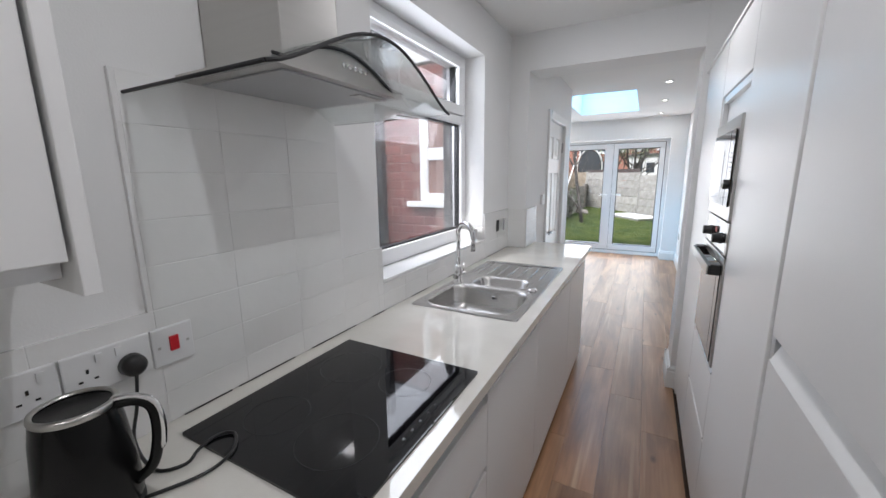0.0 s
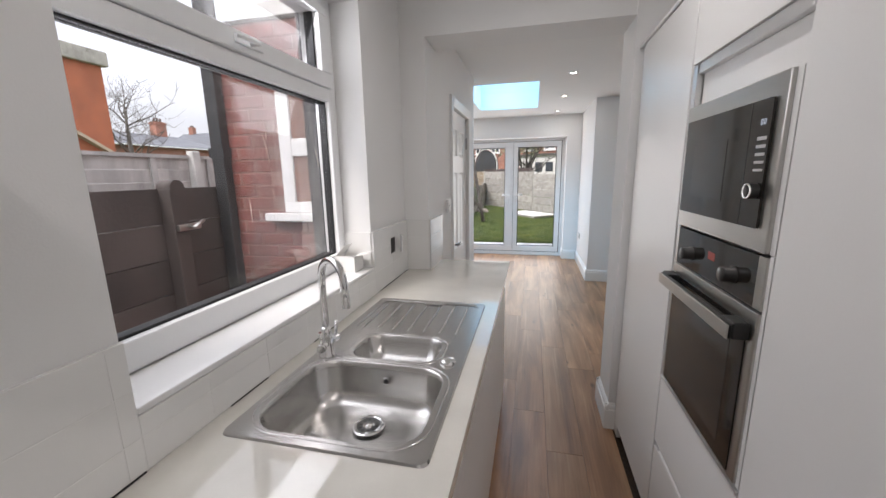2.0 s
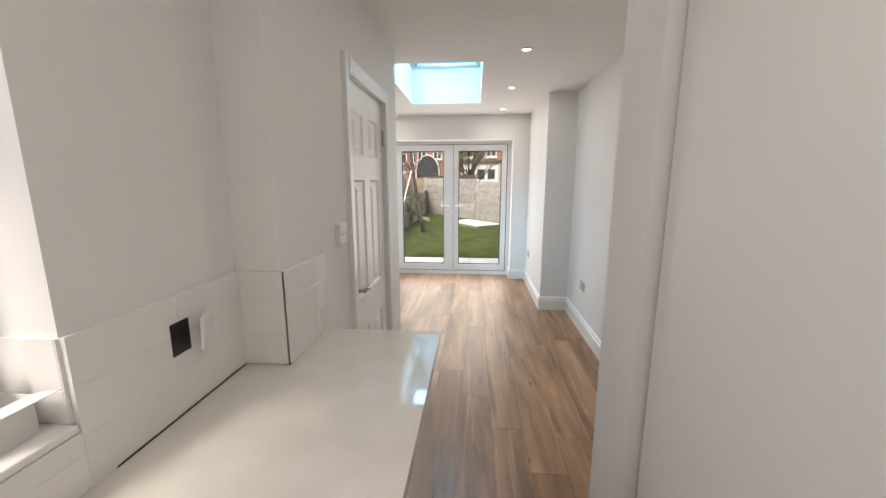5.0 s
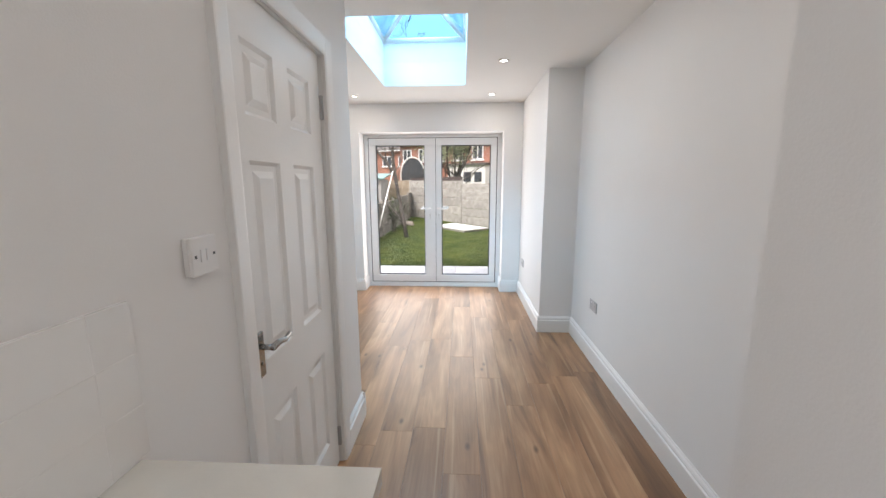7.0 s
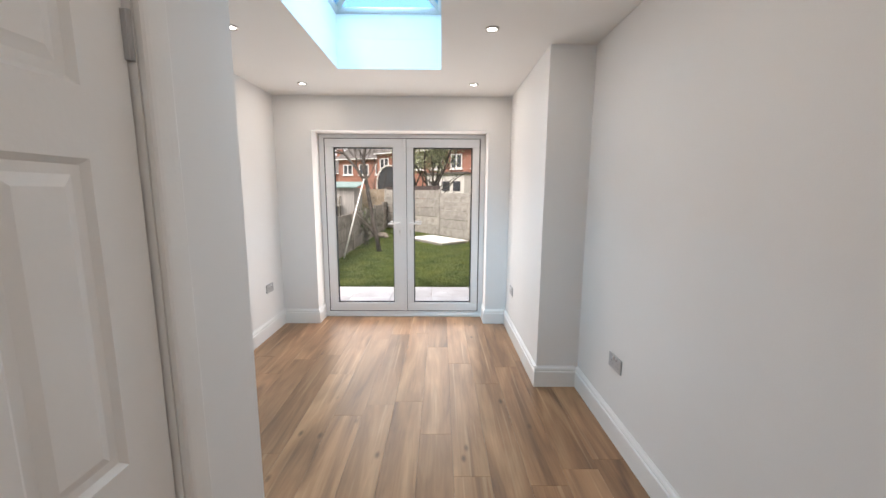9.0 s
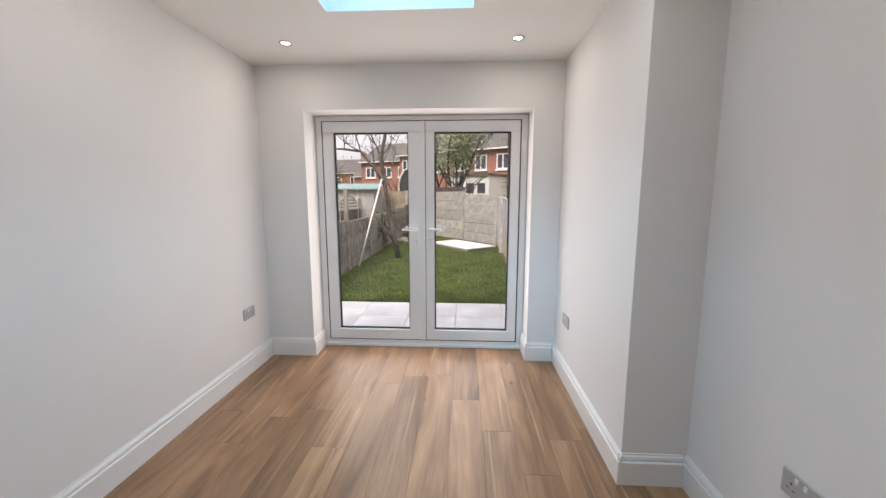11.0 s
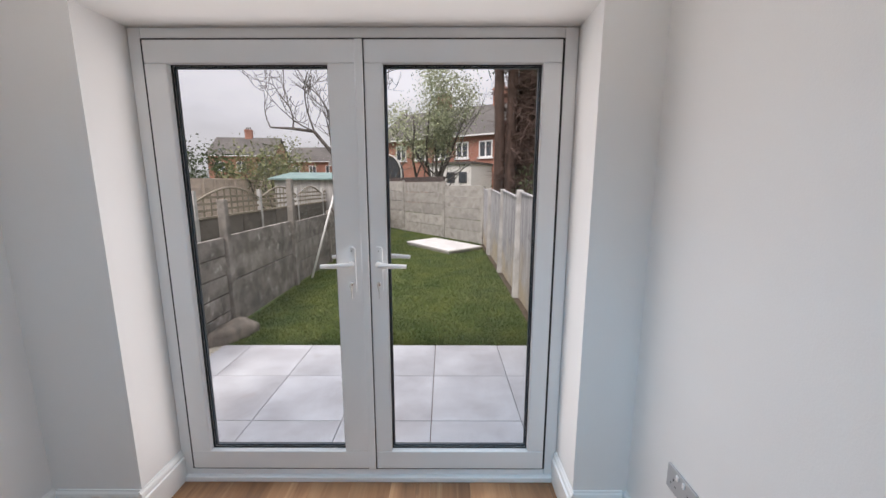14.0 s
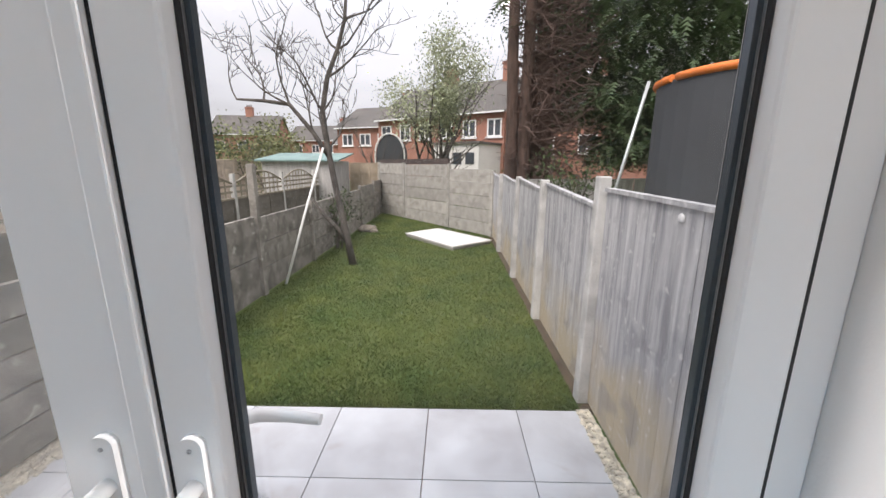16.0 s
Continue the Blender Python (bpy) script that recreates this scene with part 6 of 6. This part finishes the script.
def trellis_panel(x, a, b):
    """A lap panel below an arched trellis, between two posts."""
    t = thing("trellis_fence_panel", "weathered lap fence panel with an arched lattice top", "fence", (x, (a + b) / 2, G), "trellis panels next door")
    a, b = a + 0.06, b - 0.06
    for k in range(6):
        z = 0.86 - 0.16 * k
        part("lap_board", prism(bmesh.new(), [(x - 0.004, z - 0.17), (x + 0.014, z - 0.17), (x + 0.004, z), (x - 0.004, z)], a, b, "y"), LAPWOOD, t)
    for k in range(4):
        y = a + (b - a) * k / 3
        part("batten", boxed((x + 0.004, y - 0.02, G), (x + 0.03, y + 0.02, 0.86)), LAPWOOD, t)
    part("rail", boxed((x - 0.02, a, 0.862), (x + 0.03, b, 0.9)), LATTICE, t)
    rise = [(a + (b - a) * k / 14, 1.16 + 0.22 * math.sin(math.pi * k / 14)) for k in range(15)]
    part("arched_rail", tube(bmesh.new(), [(x, y, z) for y, z in rise], 0.02, 6), LATTICE, t)
    for k in range(1, 10):
        y = a + (b - a) * k / 10
        part("lattice_slat", boxed((x - 0.008, y - 0.021, 0.9), (x, y + 0.021, 1.16 + 0.22 * math.sin(math.pi * k / 10))), LATTICE, t)
    for z in (1.0, 1.11, 1.22):
        w = 0 if z < 1.16 else math.asin((z - 1.16) / 0.22) / math.pi
        part("lattice_slat", boxed((x, a + (b - a) * w, z - 0.02), (x + 0.008, b - (b - a) * w, z + 0.02)), LATTICE, t)


ty_ = [11.05 - 2.12, 11.05, 13.18, 15.4, 17.5, 19.6, 21.7]
for a, b in zip(ty_, ty_[1:]):
    trellis_panel(-3.3, a, b)
for y in ty_:
    concrete_post(-3.3, y, 1.34, w=0.09, group="posts next door", label="white-washed concrete post of the trellis fence")


def plain_fence(a, b, top, boards, mat, label, group):
    """Lap panels, each on its own, along a line."""
    mid, ang, l = run(a, b)
    n = max(1, round(l / 1.85))
    for i in range(n):
        u = (i + 0.5) / n
        p = Vector(a).lerp(Vector(b), u)
        t = thing("lap_fence_panel", label, "fence", (p.x, p.y, G), group)
        w = l / n
        h = (top - G) / boards
        for k in range(boards):
            piece("lap_board", mesh_of("lap_board", rough_board(w - 0.06, h + 0.01, 0.02, k), mat), t, pose(p.x, p.y, G + h * (k + 0.5), 5, 0, ang))
        for s in (-0.5, -0.17, 0.17, 0.5):
            piece("batten", mesh_of("batten", boxed((-0.025, -0.03, 0), (0.025, -0.012, top - G)), mat), t, pose(p.x, p.y, G, 0, 0, ang) @ Matrix.Translation((s * (w - 0.08), 0, 0)))
        piece("top_rail", mesh_of("top_rail", boxed((-w / 2, -0.035, 0), (w / 2, 0.03, 0.03)), mat), t, pose(p.x, p.y, top, 0, 0, ang))


plain_fence((-8.2, 11.0), (-7.4, 24.0), 1.62, 6, PINKWOOD, "pale tan lap fence panel some gardens away", "tan fence panels")
plain_fence((-12.5, 23.0), (-7.0, 27.0), 1.7, 5, PINKWOOD, "pale tan lap fence panel some gardens away", "tan fence panels")
plain_fence((-2.9, 22.2), (-1.75, 22.0), 1.55, 5, TANWOOD, "orange-brown timber fence panel by the end wall", "corner fence panels")
plain_fence((2.2, 17.6), (9.0, 19.4), 1.15, 4, GREYWOOD, "grey fence panel in the next garden", "next garden panels")

# shed with a green felt roof
shed = thing("garden_shed", "low timber shed with a pale green felt roof", "shed", (-4.1, 20.8, G))
part("walls", boxed((-5.0, 20.0, G), (-2.75, 21.6, 1.62)), GREYWOOD, shed)
bm = bmesh.new()
prism(bm, [(19.85, 1.6), (21.75, 1.86), (21.75, 1.9), (19.85, 1.65)], -5.15, -2.6, "x")
part("roof", bm, SHEDROOF, shed)
# arched shelter
ar = thing("arched_shelter", "dark arched garden shelter with a white rim", "shelter", (-2.65, 30, G))
pts = [(-2.65 + 0.82 * math.cos(math.pi * k / 16), 30.0, 2.05 + 1.15 * math.sin(math.pi * k / 16)) for k in range(17)]
bm = bmesh.new()
prism(bm, [(-2.65 + 0.76 * math.cos(math.pi * k / 16), 2.05 + 1.08 * math.sin(math.pi * k / 16)) for k in range(17)] + [(-3.41, G), (-1.89, G)], 30.05, 32, "y")
part("cover", bm, NET, ar)
part("rim", tube(bmesh.new(), [(-1.83, 30, G)] + pts + [(-3.47, 30, G)], 0.045, 8), WHITEP, ar)

# trampoline with a safety net next door
tr_ = thing("trampoline", "large trampoline with a black safety net and orange foam rim", "trampoline", (5.05, 14.3, G))
TC, TR = (5.25, 14.3), 1.3
bm = bmesh.new()
for k in range(32):
    a0, a1 = 2 * math.pi * k / 32, 2 * math.pi * (k + 1) / 32
    q = [bm.verts.new((TC[0] + TR * math.cos(a), TC[1] + TR * math.sin(a), z)) for a, z in ((a0, 0.75), (a1, 0.75), (a1, 2.72), (a0, 2.72))]
    bm.faces.new(q).smooth = True
part("safety_net", bm, NET, tr_, "black safety net")
part("mat", lathe(bmesh.new(), [(0, 0.74), (TR, 0.74), (TR, 0.78), (0, 0.78)], (TC[0], TC[1], G + 0.1), 32), NET, tr_)
for k in range(4):
    c, s = math.cos(radians(150 + 90 * k)), math.sin(radians(150 + 90 * k))
    part("pole", tube(bmesh.new(), [(TC[0] + (TR + 0.5) * c, TC[1] + (TR + 0.5) * s, G), (TC[0] + (TR + 0.45) * c, TC[1] + (TR + 0.45) * s, 1.15), (TC[0] + (TR + 0.12) * c, TC[1] + (TR + 0.12) * s, 2.86)], 0.028, 10), GALV, tr_, "galvanised pole")
for k in range(6):
    a = math.pi + 0.12 + 2 * math.pi * k / 6
    arc = [(TC[0] + TR * math.cos(b), TC[1] + TR * math.sin(b), 2.74) for b in (a + 2 * math.pi / 6 * (0.04 + 0.92 * i / 6) for i in range(7))]
    part("foam_sleeve", tube(bmesh.new(), arc, 0.055, 8), ORANGE, tr_, "orange foam sleeve")

# ---- houses ----


def far_window(parent, x, z, w, h, y=0.0, m=Matrix()):
    """A white window of two lights in a front at local y."""
    bm = bmesh.new()
    for a, b in (((x - w / 2, z), (x + w / 2, z + 0.09)), ((x - w / 2, z + h - 0.09), (x + w / 2, z + h)), ((x - w / 2, z + 0.09), (x - w / 2 + 0.09, z + h - 0.09)), ((x + w / 2 - 0.09, z + 0.09), (x + w / 2, z + h - 0.09)), ((x - 0.05, z + 0.09), (x + 0.05, z + h - 0.09))):
        box(bm, (a[0], y - 0.06, a[1]), (b[0], y + 0.02, b[1]))
    bmesh.ops.transform(bm, matrix=m, verts=bm.verts[:])
    wn_ = part("window", bm, UPVC, parent, "white framed window")
    bm = boxed((x - w / 2 + 0.05, y - 0.02, z + 0.05), (x + w / 2 - 0.05, y + 0.01, z + h - 0.05))
    bmesh.ops.transform(bm, matrix=m, verts=bm.verts[:])
    part("pane", bm, FARGLASS, wn_)
    bm = boxed((x - w / 2 - 0.08, y - 0.12, z - 0.1), (x + w / 2 + 0.08, y, z))
    bmesh.ops.transform(bm, matrix=m, verts=bm.verts[:])
    part("sill", bm, UPVC, wn_)


def house(name, label, m, l, d, eaves, ridge, windows, chimneys, base=G, lean=None, tiles_of=SLATE):
    """A brick house: front along local x at y 0, pitched roof with its ridge along x."""
    t = thing(name, label, "house", tuple(m.translation))

    def put(nm, bm, mat, lb=""):
        bmesh.ops.transform(bm, matrix=m, verts=bm.verts[:])
        return part(nm, bm, mat, t, lb)
    bm = bmesh.new()
    prism(bm, [(0, base), (d, base), (d, eaves), (d / 2, ridge - 0.1), (0, eaves)], 0, l, "x")
    put("wall", bm, FARBRICK)
    bm = bmesh.new()
    prism(bm, [(-0.35, eaves - 0.12), (d / 2, ridge), (d + 0.35, eaves - 0.12), (d + 0.35, eaves), (d / 2, ridge + 0.15), (-0.35, eaves)], -0.2, l + 0.2, "x")
    roof = put("roof", bm, tiles_of)
    put("gutter", boxed((-0.1, -0.42, eaves - 0.12), (l + 0.1, -0.3, eaves - 0.02)), UPVC)
    for x, z, w, h in windows:
        far_window(t, x, z, w, h, 0.0, m)
    for x in chimneys:
        bm = boxed((x - 0.5, d / 2 - 0.35, ridge - 0.6), (x + 0.5, d / 2 + 0.35, ridge + 1.3))
        box(bm, (x - 0.56, d / 2 - 0.41, ridge + 1.1), (x + 0.56, d / 2 + 0.41, ridge + 1.2))
        bmesh.ops.transform(bm, matrix=m, verts=bm.verts[:])
        ch = part("chimney", bm, FARBRICK, roof)
        for k in (-0.28, 0, 0.28):
            bm = lathe(bmesh.new(), [(0.1, 0), (0.08, 0.35), (0.06, 0.35)], (x + k, d / 2, ridge + 1.3), 8)
            bmesh.ops.transform(bm, matrix=m, verts=bm.verts[:])
            part("chimney_pot", bm, CONIFERBARK, ch)
    if lean:
        x0, x1, dep, hh = lean
        put("extension", boxed((x0, -dep, base), (x1, 0.0, hh)), RENDERW, "white rendered extension")
        put("extension_roof", boxed((x0 - 0.1, -dep - 0.15, hh), (x1 + 0.1, 0.0, hh + 0.15)), SLATE)
        for k in range(3):
            put("extension_window", boxed((x0 + 0.6 + k * 0.9, -dep - 0.03, hh - 1.2), (x0 + 1.2 + k * 0.9, -dep + 0.02, hh - 0.5)), FARGLASS)
    return t


row_ang = math.degrees(math.atan2(34 - 40, 4.2 + 5.1))
wins = [(0.9 + 1.9 * k, 3.35, 1.05, 1.15) for k in range(6)]
house("terraced_house", "red brick terraced house with white windows and a brown roof", pose(-5.1, 40, 0, 0, 0, row_ang), 11.1, 8.0, 4.95, 7.6, wins, (4.4, 9.6), lean=(7.6, 10.9, 3.0, 2.75))
house("terraced_house", "brick house with a grey roof beyond the garden walls", pose(-10.5, 47, 0, 0, 0, -20), 6.5, 8.0, 5.0, 7.2, [(1.2, 3.3, 1.2, 1.1), (3.2, 3.3, 1.2, 1.1), (5.2, 3.3, 1.2, 1.1)], (6.0,))
house("terraced_house", "red brick house seen between the tree trunks", pose(5.4, 33.5, 0, 0, 0, row_ang), 8.0, 8.0, 4.6, 7.2, [(1.5, 2.2, 1.1, 1.1), (4.0, 2.2, 1.1, 1.1)], (4.0,))
far = [(1.4 + 2.4 * k, 5.0, 1.3, 1.5) for k in range(6)]
house("terraced_house", "row of red brick terraced houses with slate roofs", pose(-65.5, 60, 0, 0, 0, 0), 14.0, 9.0, 7.1, 9.8, far, (2.0, 9.5), tiles_of=FARSLATE)
dm = house("terraced_house", "red brick terraced house with a dormer in its slate roof", pose(-51.3, 60, 0, 0, 0, 0), 7.6, 9.0, 7.0, 9.7, [(1.2, 5.0, 1.2, 1.5), (3.8, 5.0, 1.2, 1.5), (6.4, 5.0, 1.2, 1.5)], (5.2,), tiles_of=FARSLATE)
bm = boxed((-50.7, 61.2, 7.6), (-47.3, 64.5, 9.9))
part("dormer", bm, FARSLATE, dm, "flat-roofed dormer")
far_window(dm, -49.8, 8.3, 1.2, 1.2, 61.2)
far_window(dm, -48.2, 8.3, 1.2, 1.2, 61.2)
house("semi_detached_house", "distant brick house with a hipped brown roof", pose(-33.0, 62, 0, 0, 0, 8), 9.0, 8.0, 5.6, 8.4, [(1.5, 3.4, 1.3, 1.3), (4.5, 3.4, 1.3, 1.3), (7.5, 3.4, 1.3, 1.3)], (4.5,))
house("semi_detached_house", "distant brick house with a hipped brown roof", pose(-27.0, 74, 0, 0, 0, -6), 10.0, 8.0, 5.4, 8.0, [(2.0, 3.4, 1.3, 1.3), (5.0, 3.4, 1.3, 1.3), (8.0, 3.4, 1.3, 1.3)], (8.5,))
house("semi_detached_house", "distant grey-roofed house beyond the gardens", pose(-18.0, 70, 0, 0, 0, 4), 12.0, 8.0, 4.6, 7.0, [(2.0, 2.8, 1.3, 1.2), (6.0, 2.8, 1.3, 1.2), (10.0, 2.8, 1.3, 1.2)], (3.0,))
hills = thing("far_hills", "hazy low wooded hills on the horizon", "hill", (0, 200, G), kind="structure")
# distance haze is mixed into the woods' own colour, hence the pale grey-blue
HAZE = material("hazy_woods", (0.36, 0.38, 0.4), 1.0, var=0.08, scale=0.05, grain=0.6, bump=0)
bm = bmesh.new()
crest = [(-320 + 8 * k, 9 + 5 * noise.noise(Vector((k * 0.21, 3.3, 0))) + 1.2 * noise.noise(Vector((k * 1.3, 0, 0)))) for k in range(81)]
prism(bm, crest + [(320, -1), (-320, -1)], 200, 215, "y")
part("ridge", bm, HAZE, hills)

# ---- side yard seen from the kitchen window ----
annex = structure("annex_wall", [((-1.14, 3.856, -0.15), (-0.1, 3.96, 2.345)), ((-1.14, 3.96, -0.15), (-1.02, 5.68, 2.345))], MORTAR, "red brick outside wall of the annex")
solid("annex_roof", boxed((-1.15, 3.846, 2.346), (-0.1, 5.7, 2.366), 0.003), SLATE, "flat dark roof edge of the annex", kind="structure")
bm = boxed((-1.175, 3.79, -0.15), (-1.09, 3.875, 2.7), 0.008)
for z in (0.5, 1.6):
    box(bm, (-1.185, 3.785, z), (-1.08, 3.885, z + 0.06))
solid("downpipe", bm, DARKPVC, "black square downpipe at the brick corner", "downpipe")
aw = thing("window_2", "white plastic window with a frosted pane in the brick wall", "window", (-0.5, 3.86, 1.26), kind="structure")
for a, b in (((-0.735, 1.265), (-0.29, 1.33)), ((-0.735, 2.0), (-0.29, 2.06)), ((-0.735, 1.33), (-0.655, 2.0)), ((-0.655, 1.6), (-0.29, 1.7))):
    part("frame_bar", boxed((a[0], 3.845, a[1]), (b[0], 3.9, b[1]), 0.004), UPVC, aw)
part("pane", boxed((-0.655, 3.865, 1.33), (-0.29, 3.88, 1.6)), NETGLASS, aw)
part("pane", boxed((-0.655, 3.865, 1.7), (-0.29, 3.88, 2.0)), NETGLASS, aw)
solid("outer_sill", boxed((-0.85, 3.8, 1.215), (-0.29, 3.87, 1.262), 0.005), UPVC, "white plastic outer sill of the annex window", kind="structure")
# dark gate and fence beside the yard
gt = thing("side_gate", "dark brown boarded garden gate with a post and latch", "gate", (-1.2, 2.2, -0.15))
for k in range(8):
    z = -0.12 + 0.194 * k
    part("board", boxed((-1.225, -0.8, z), (-1.2, 3.84, z + 0.19), 0.003), BROWNWOOD, gt)
bm = boxed((-1.2, 3.43, -0.15), (-1.12, 3.52, 1.43), 0.006)
tube(bm, [(-1.205, 3.475, 1.43), (-1.115, 3.475, 1.43)], 0.045, 14)
part("post", bm, BROWNWOOD, gt)
bm = boxed((-1.125, 3.44, 1.2), (-1.1, 3.58, 1.235), 0.004)
tube(bm, [(-1.1, 3.5, 1.22), (-1.06, 3.5, 1.22), (-1.06, 3.56, 1.25)], 0.01, 8)
part("latch", bm, STEEL, gt, "grey metal latch")
plain_fence((-2.5, 0.4), (-2.3, 9.0), 1.66, 17, GREYWOOD, "pale weathered lap fence panel across the yard", "yard fence panels")
for y in (2.6, 4.82, 7.0):
    concrete_post(-2.34, y, 1.73, w=0.1, group="yard posts")
nb = thing("neighbour_house", "orange-red brick side of the house next door with a grey coping", "house", (-11.0, 5.0, G))
part("wall", boxed((-13.0, 0.5, G), (-9.0, 9.08, 4.04)), ORANGEBRICK, nb)
part("coping", boxed((-13.1, 0.4, 4.04), (-8.9, 9.2, 4.36), 0.03), CONCRETE, nb, "grey coping along the wall's top")
part("verge_board", prism(bmesh.new(), [(6.0, 3.84), (8.94, 2.05), (8.94, 2.13), (6.0, 3.92)], -8.99, -8.85, "x"), TANWOOD, nb, "sloping tan verge board")
house("terraced_house", "distant brick houses with grey slate roofs", pose(-28.0, 18, 0, 0, 0, 90), 14.5, 8.0, 4.05, 5.15, [], (12.2,), tiles_of=FARSLATE)
house("terraced_house", "brick houses closing the far side of the yard", pose(-26.0, -14, 0, 0, 0, 90), 13.0, 8.0, 5.0, 7.5, [(3, 3, 1.2, 1.2), (7, 3, 1.2, 1.2)], (6.0,))

# ---- pieces: floor boards, tiles ----
floor = structure("floor", [((-0.93, -0.7, -0.15), (1.87, 8.765, -0.0125))], SUBFLOOR, "oak-effect laminate floor of long boards")
rng = random.Random(4)
PW, PL = 0.19, 1.285


def board(x0, y0, x1, y1):
    w, l = x1 - x0 - 0.0008, y1 - y0 - 0.0008
    me = mesh_of("floor_board", boxed((-w / 2, -l / 2, -0.012), (w / 2, l / 2, 0), 0.0006, 1), OAK)
    piece("floor_board", me, floor, Matrix.Translation(((x0 + x1) / 2, (y0 + y1) / 2, 0)))


k0 = math.floor((-0.935 - 0.665) / PW)
for k in range(k0, 8):
    xa, xb = 0.665 + k * PW, 0.665 + (k + 1) * PW
    y = 7.867 - 6 * PL - (0 if k == 0 else rng.uniform(0.1, PL - 0.1))
    while y < 8.756:
        ya, yb = y, y + PL
        y += PL
        lo = -0.3 if xa > 0.4 and xb < 1.4 else 4.0 if xa > 0.1 else 5.64 if xa < 0.0 else 4.0
        ca, cb_ = max(ya, lo), min(yb, 8.756)
        xl, xr = max(xa, -0.932), min(xb, 1.82)
        if cb_ - ca > 0.03 and xr - xl > 0.02:
            board(xl, ca, xr, cb_)

bed = tilebed


def tiles(axis, at, u0, u1, z0, z1, first_u, first_z, face, tw=0.2, th=0.1):
    """Glazed tiles in a straight grid on one plane, cut at the edges."""
    g = 0.0012
    k = math.floor((u0 - first_u) / tw)
    while first_u + k * tw < u1:
        a, b = max(u0, first_u + k * tw), min(u1, first_u + (k + 1) * tw)
        j = math.floor((z0 - first_z) / th)
        while first_z + j * th < z1:
            c, d = max(z0, first_z + j * th), min(z1, first_z + (j + 1) * th)
            if b - a > 0.008 and d - c > 0.008:
                w, h = b - a - g, d - c - g
                cu, cz = (a + b) / 2, (c + d) / 2
                bm = boxed((-0.003, -w / 2, -h / 2), (0.003, w / 2, h / 2), 0.0008, 1)
                me = mesh_of("wall_tile", bm, TILE)
                tilt = pose(0, 0, 0, 0, rng.uniform(-0.5, 0.5), rng.uniform(-0.2, 0.2))
                if axis == "x":
                    m = Matrix.Translation((at + face * 0.006, cu, cz)) @ tilt
                else:
                    m = Matrix.Translation((cu, at + face * 0.006, cz)) @ pose(0, 0, 0, 0, 0, 90) @ tilt
                piece("wall_tile", me, bed, m)
            j += 1
        k += 1


tiles("x", 0.003, 0.6, 2.305, WT + 0.002, 1.185, 2.07, 1.185, 1)
tiles("x", 0.003, 1.46, 2.07, 1.186, 1.685, 2.07, 1.185, 1)
tiles("x", 0.003, 2.305, 3.45, WT + 0.002, 1.029, 2.07, 1.185, 1)
tiles("x", 0.003, 3.45, 3.95, WT + 0.002, 1.215, 3.45, 1.215, 1, 0.25)
tiles("y", 3.957, 0.012, 0.153, WT + 0.002, 1.215, 0.0, 1.215, -1, 0.25)
tiles("x", 0.148, 3.9478, 4.27, WT + 0.002, 1.215, 3.95, 1.215, 1, 0.24)
tiles("y", 3.452, -0.13, -0.002, 1.048, 1.215, -0.13, 1.215, -1, 0.25)

# brickwork of the annex
rb = random.Random(9)
full = mesh_of("brick", boxed((-0.1025, -0.03, -0.0325), (0.1025, 0.03, 0.0325), 0.003, 1), BRICK)
half = mesh_of("brick", boxed((-0.048, -0.03, -0.0325), (0.048, 0.03, 0.0325), 0.003, 1), BRICK)
z, course = 0.42, 0
while z < 2.33:
    x = -1.14 + (0.0 if course % 2 else 0.1125)
    if course % 2 == 0:
        piece("brick", half, annex, Matrix.Translation((-1.14 + 0.05, 3.882 + rb.uniform(-0.002, 0.002), z)))
    while x < -0.3:
        inside = -0.745 < x + 0.1 < -0.2 and 1.2 < z < 2.08
        if not inside:
            piece("brick", full, annex, pose(x + 0.107, 3.882 + rb.uniform(-0.002, 0.002), z + rb.uniform(-0.001, 0.001), 0, rb.uniform(-0.4, 0.4), rb.uniform(-0.5, 0.5)))
        x += 0.225
    z += 0.075
    course += 1
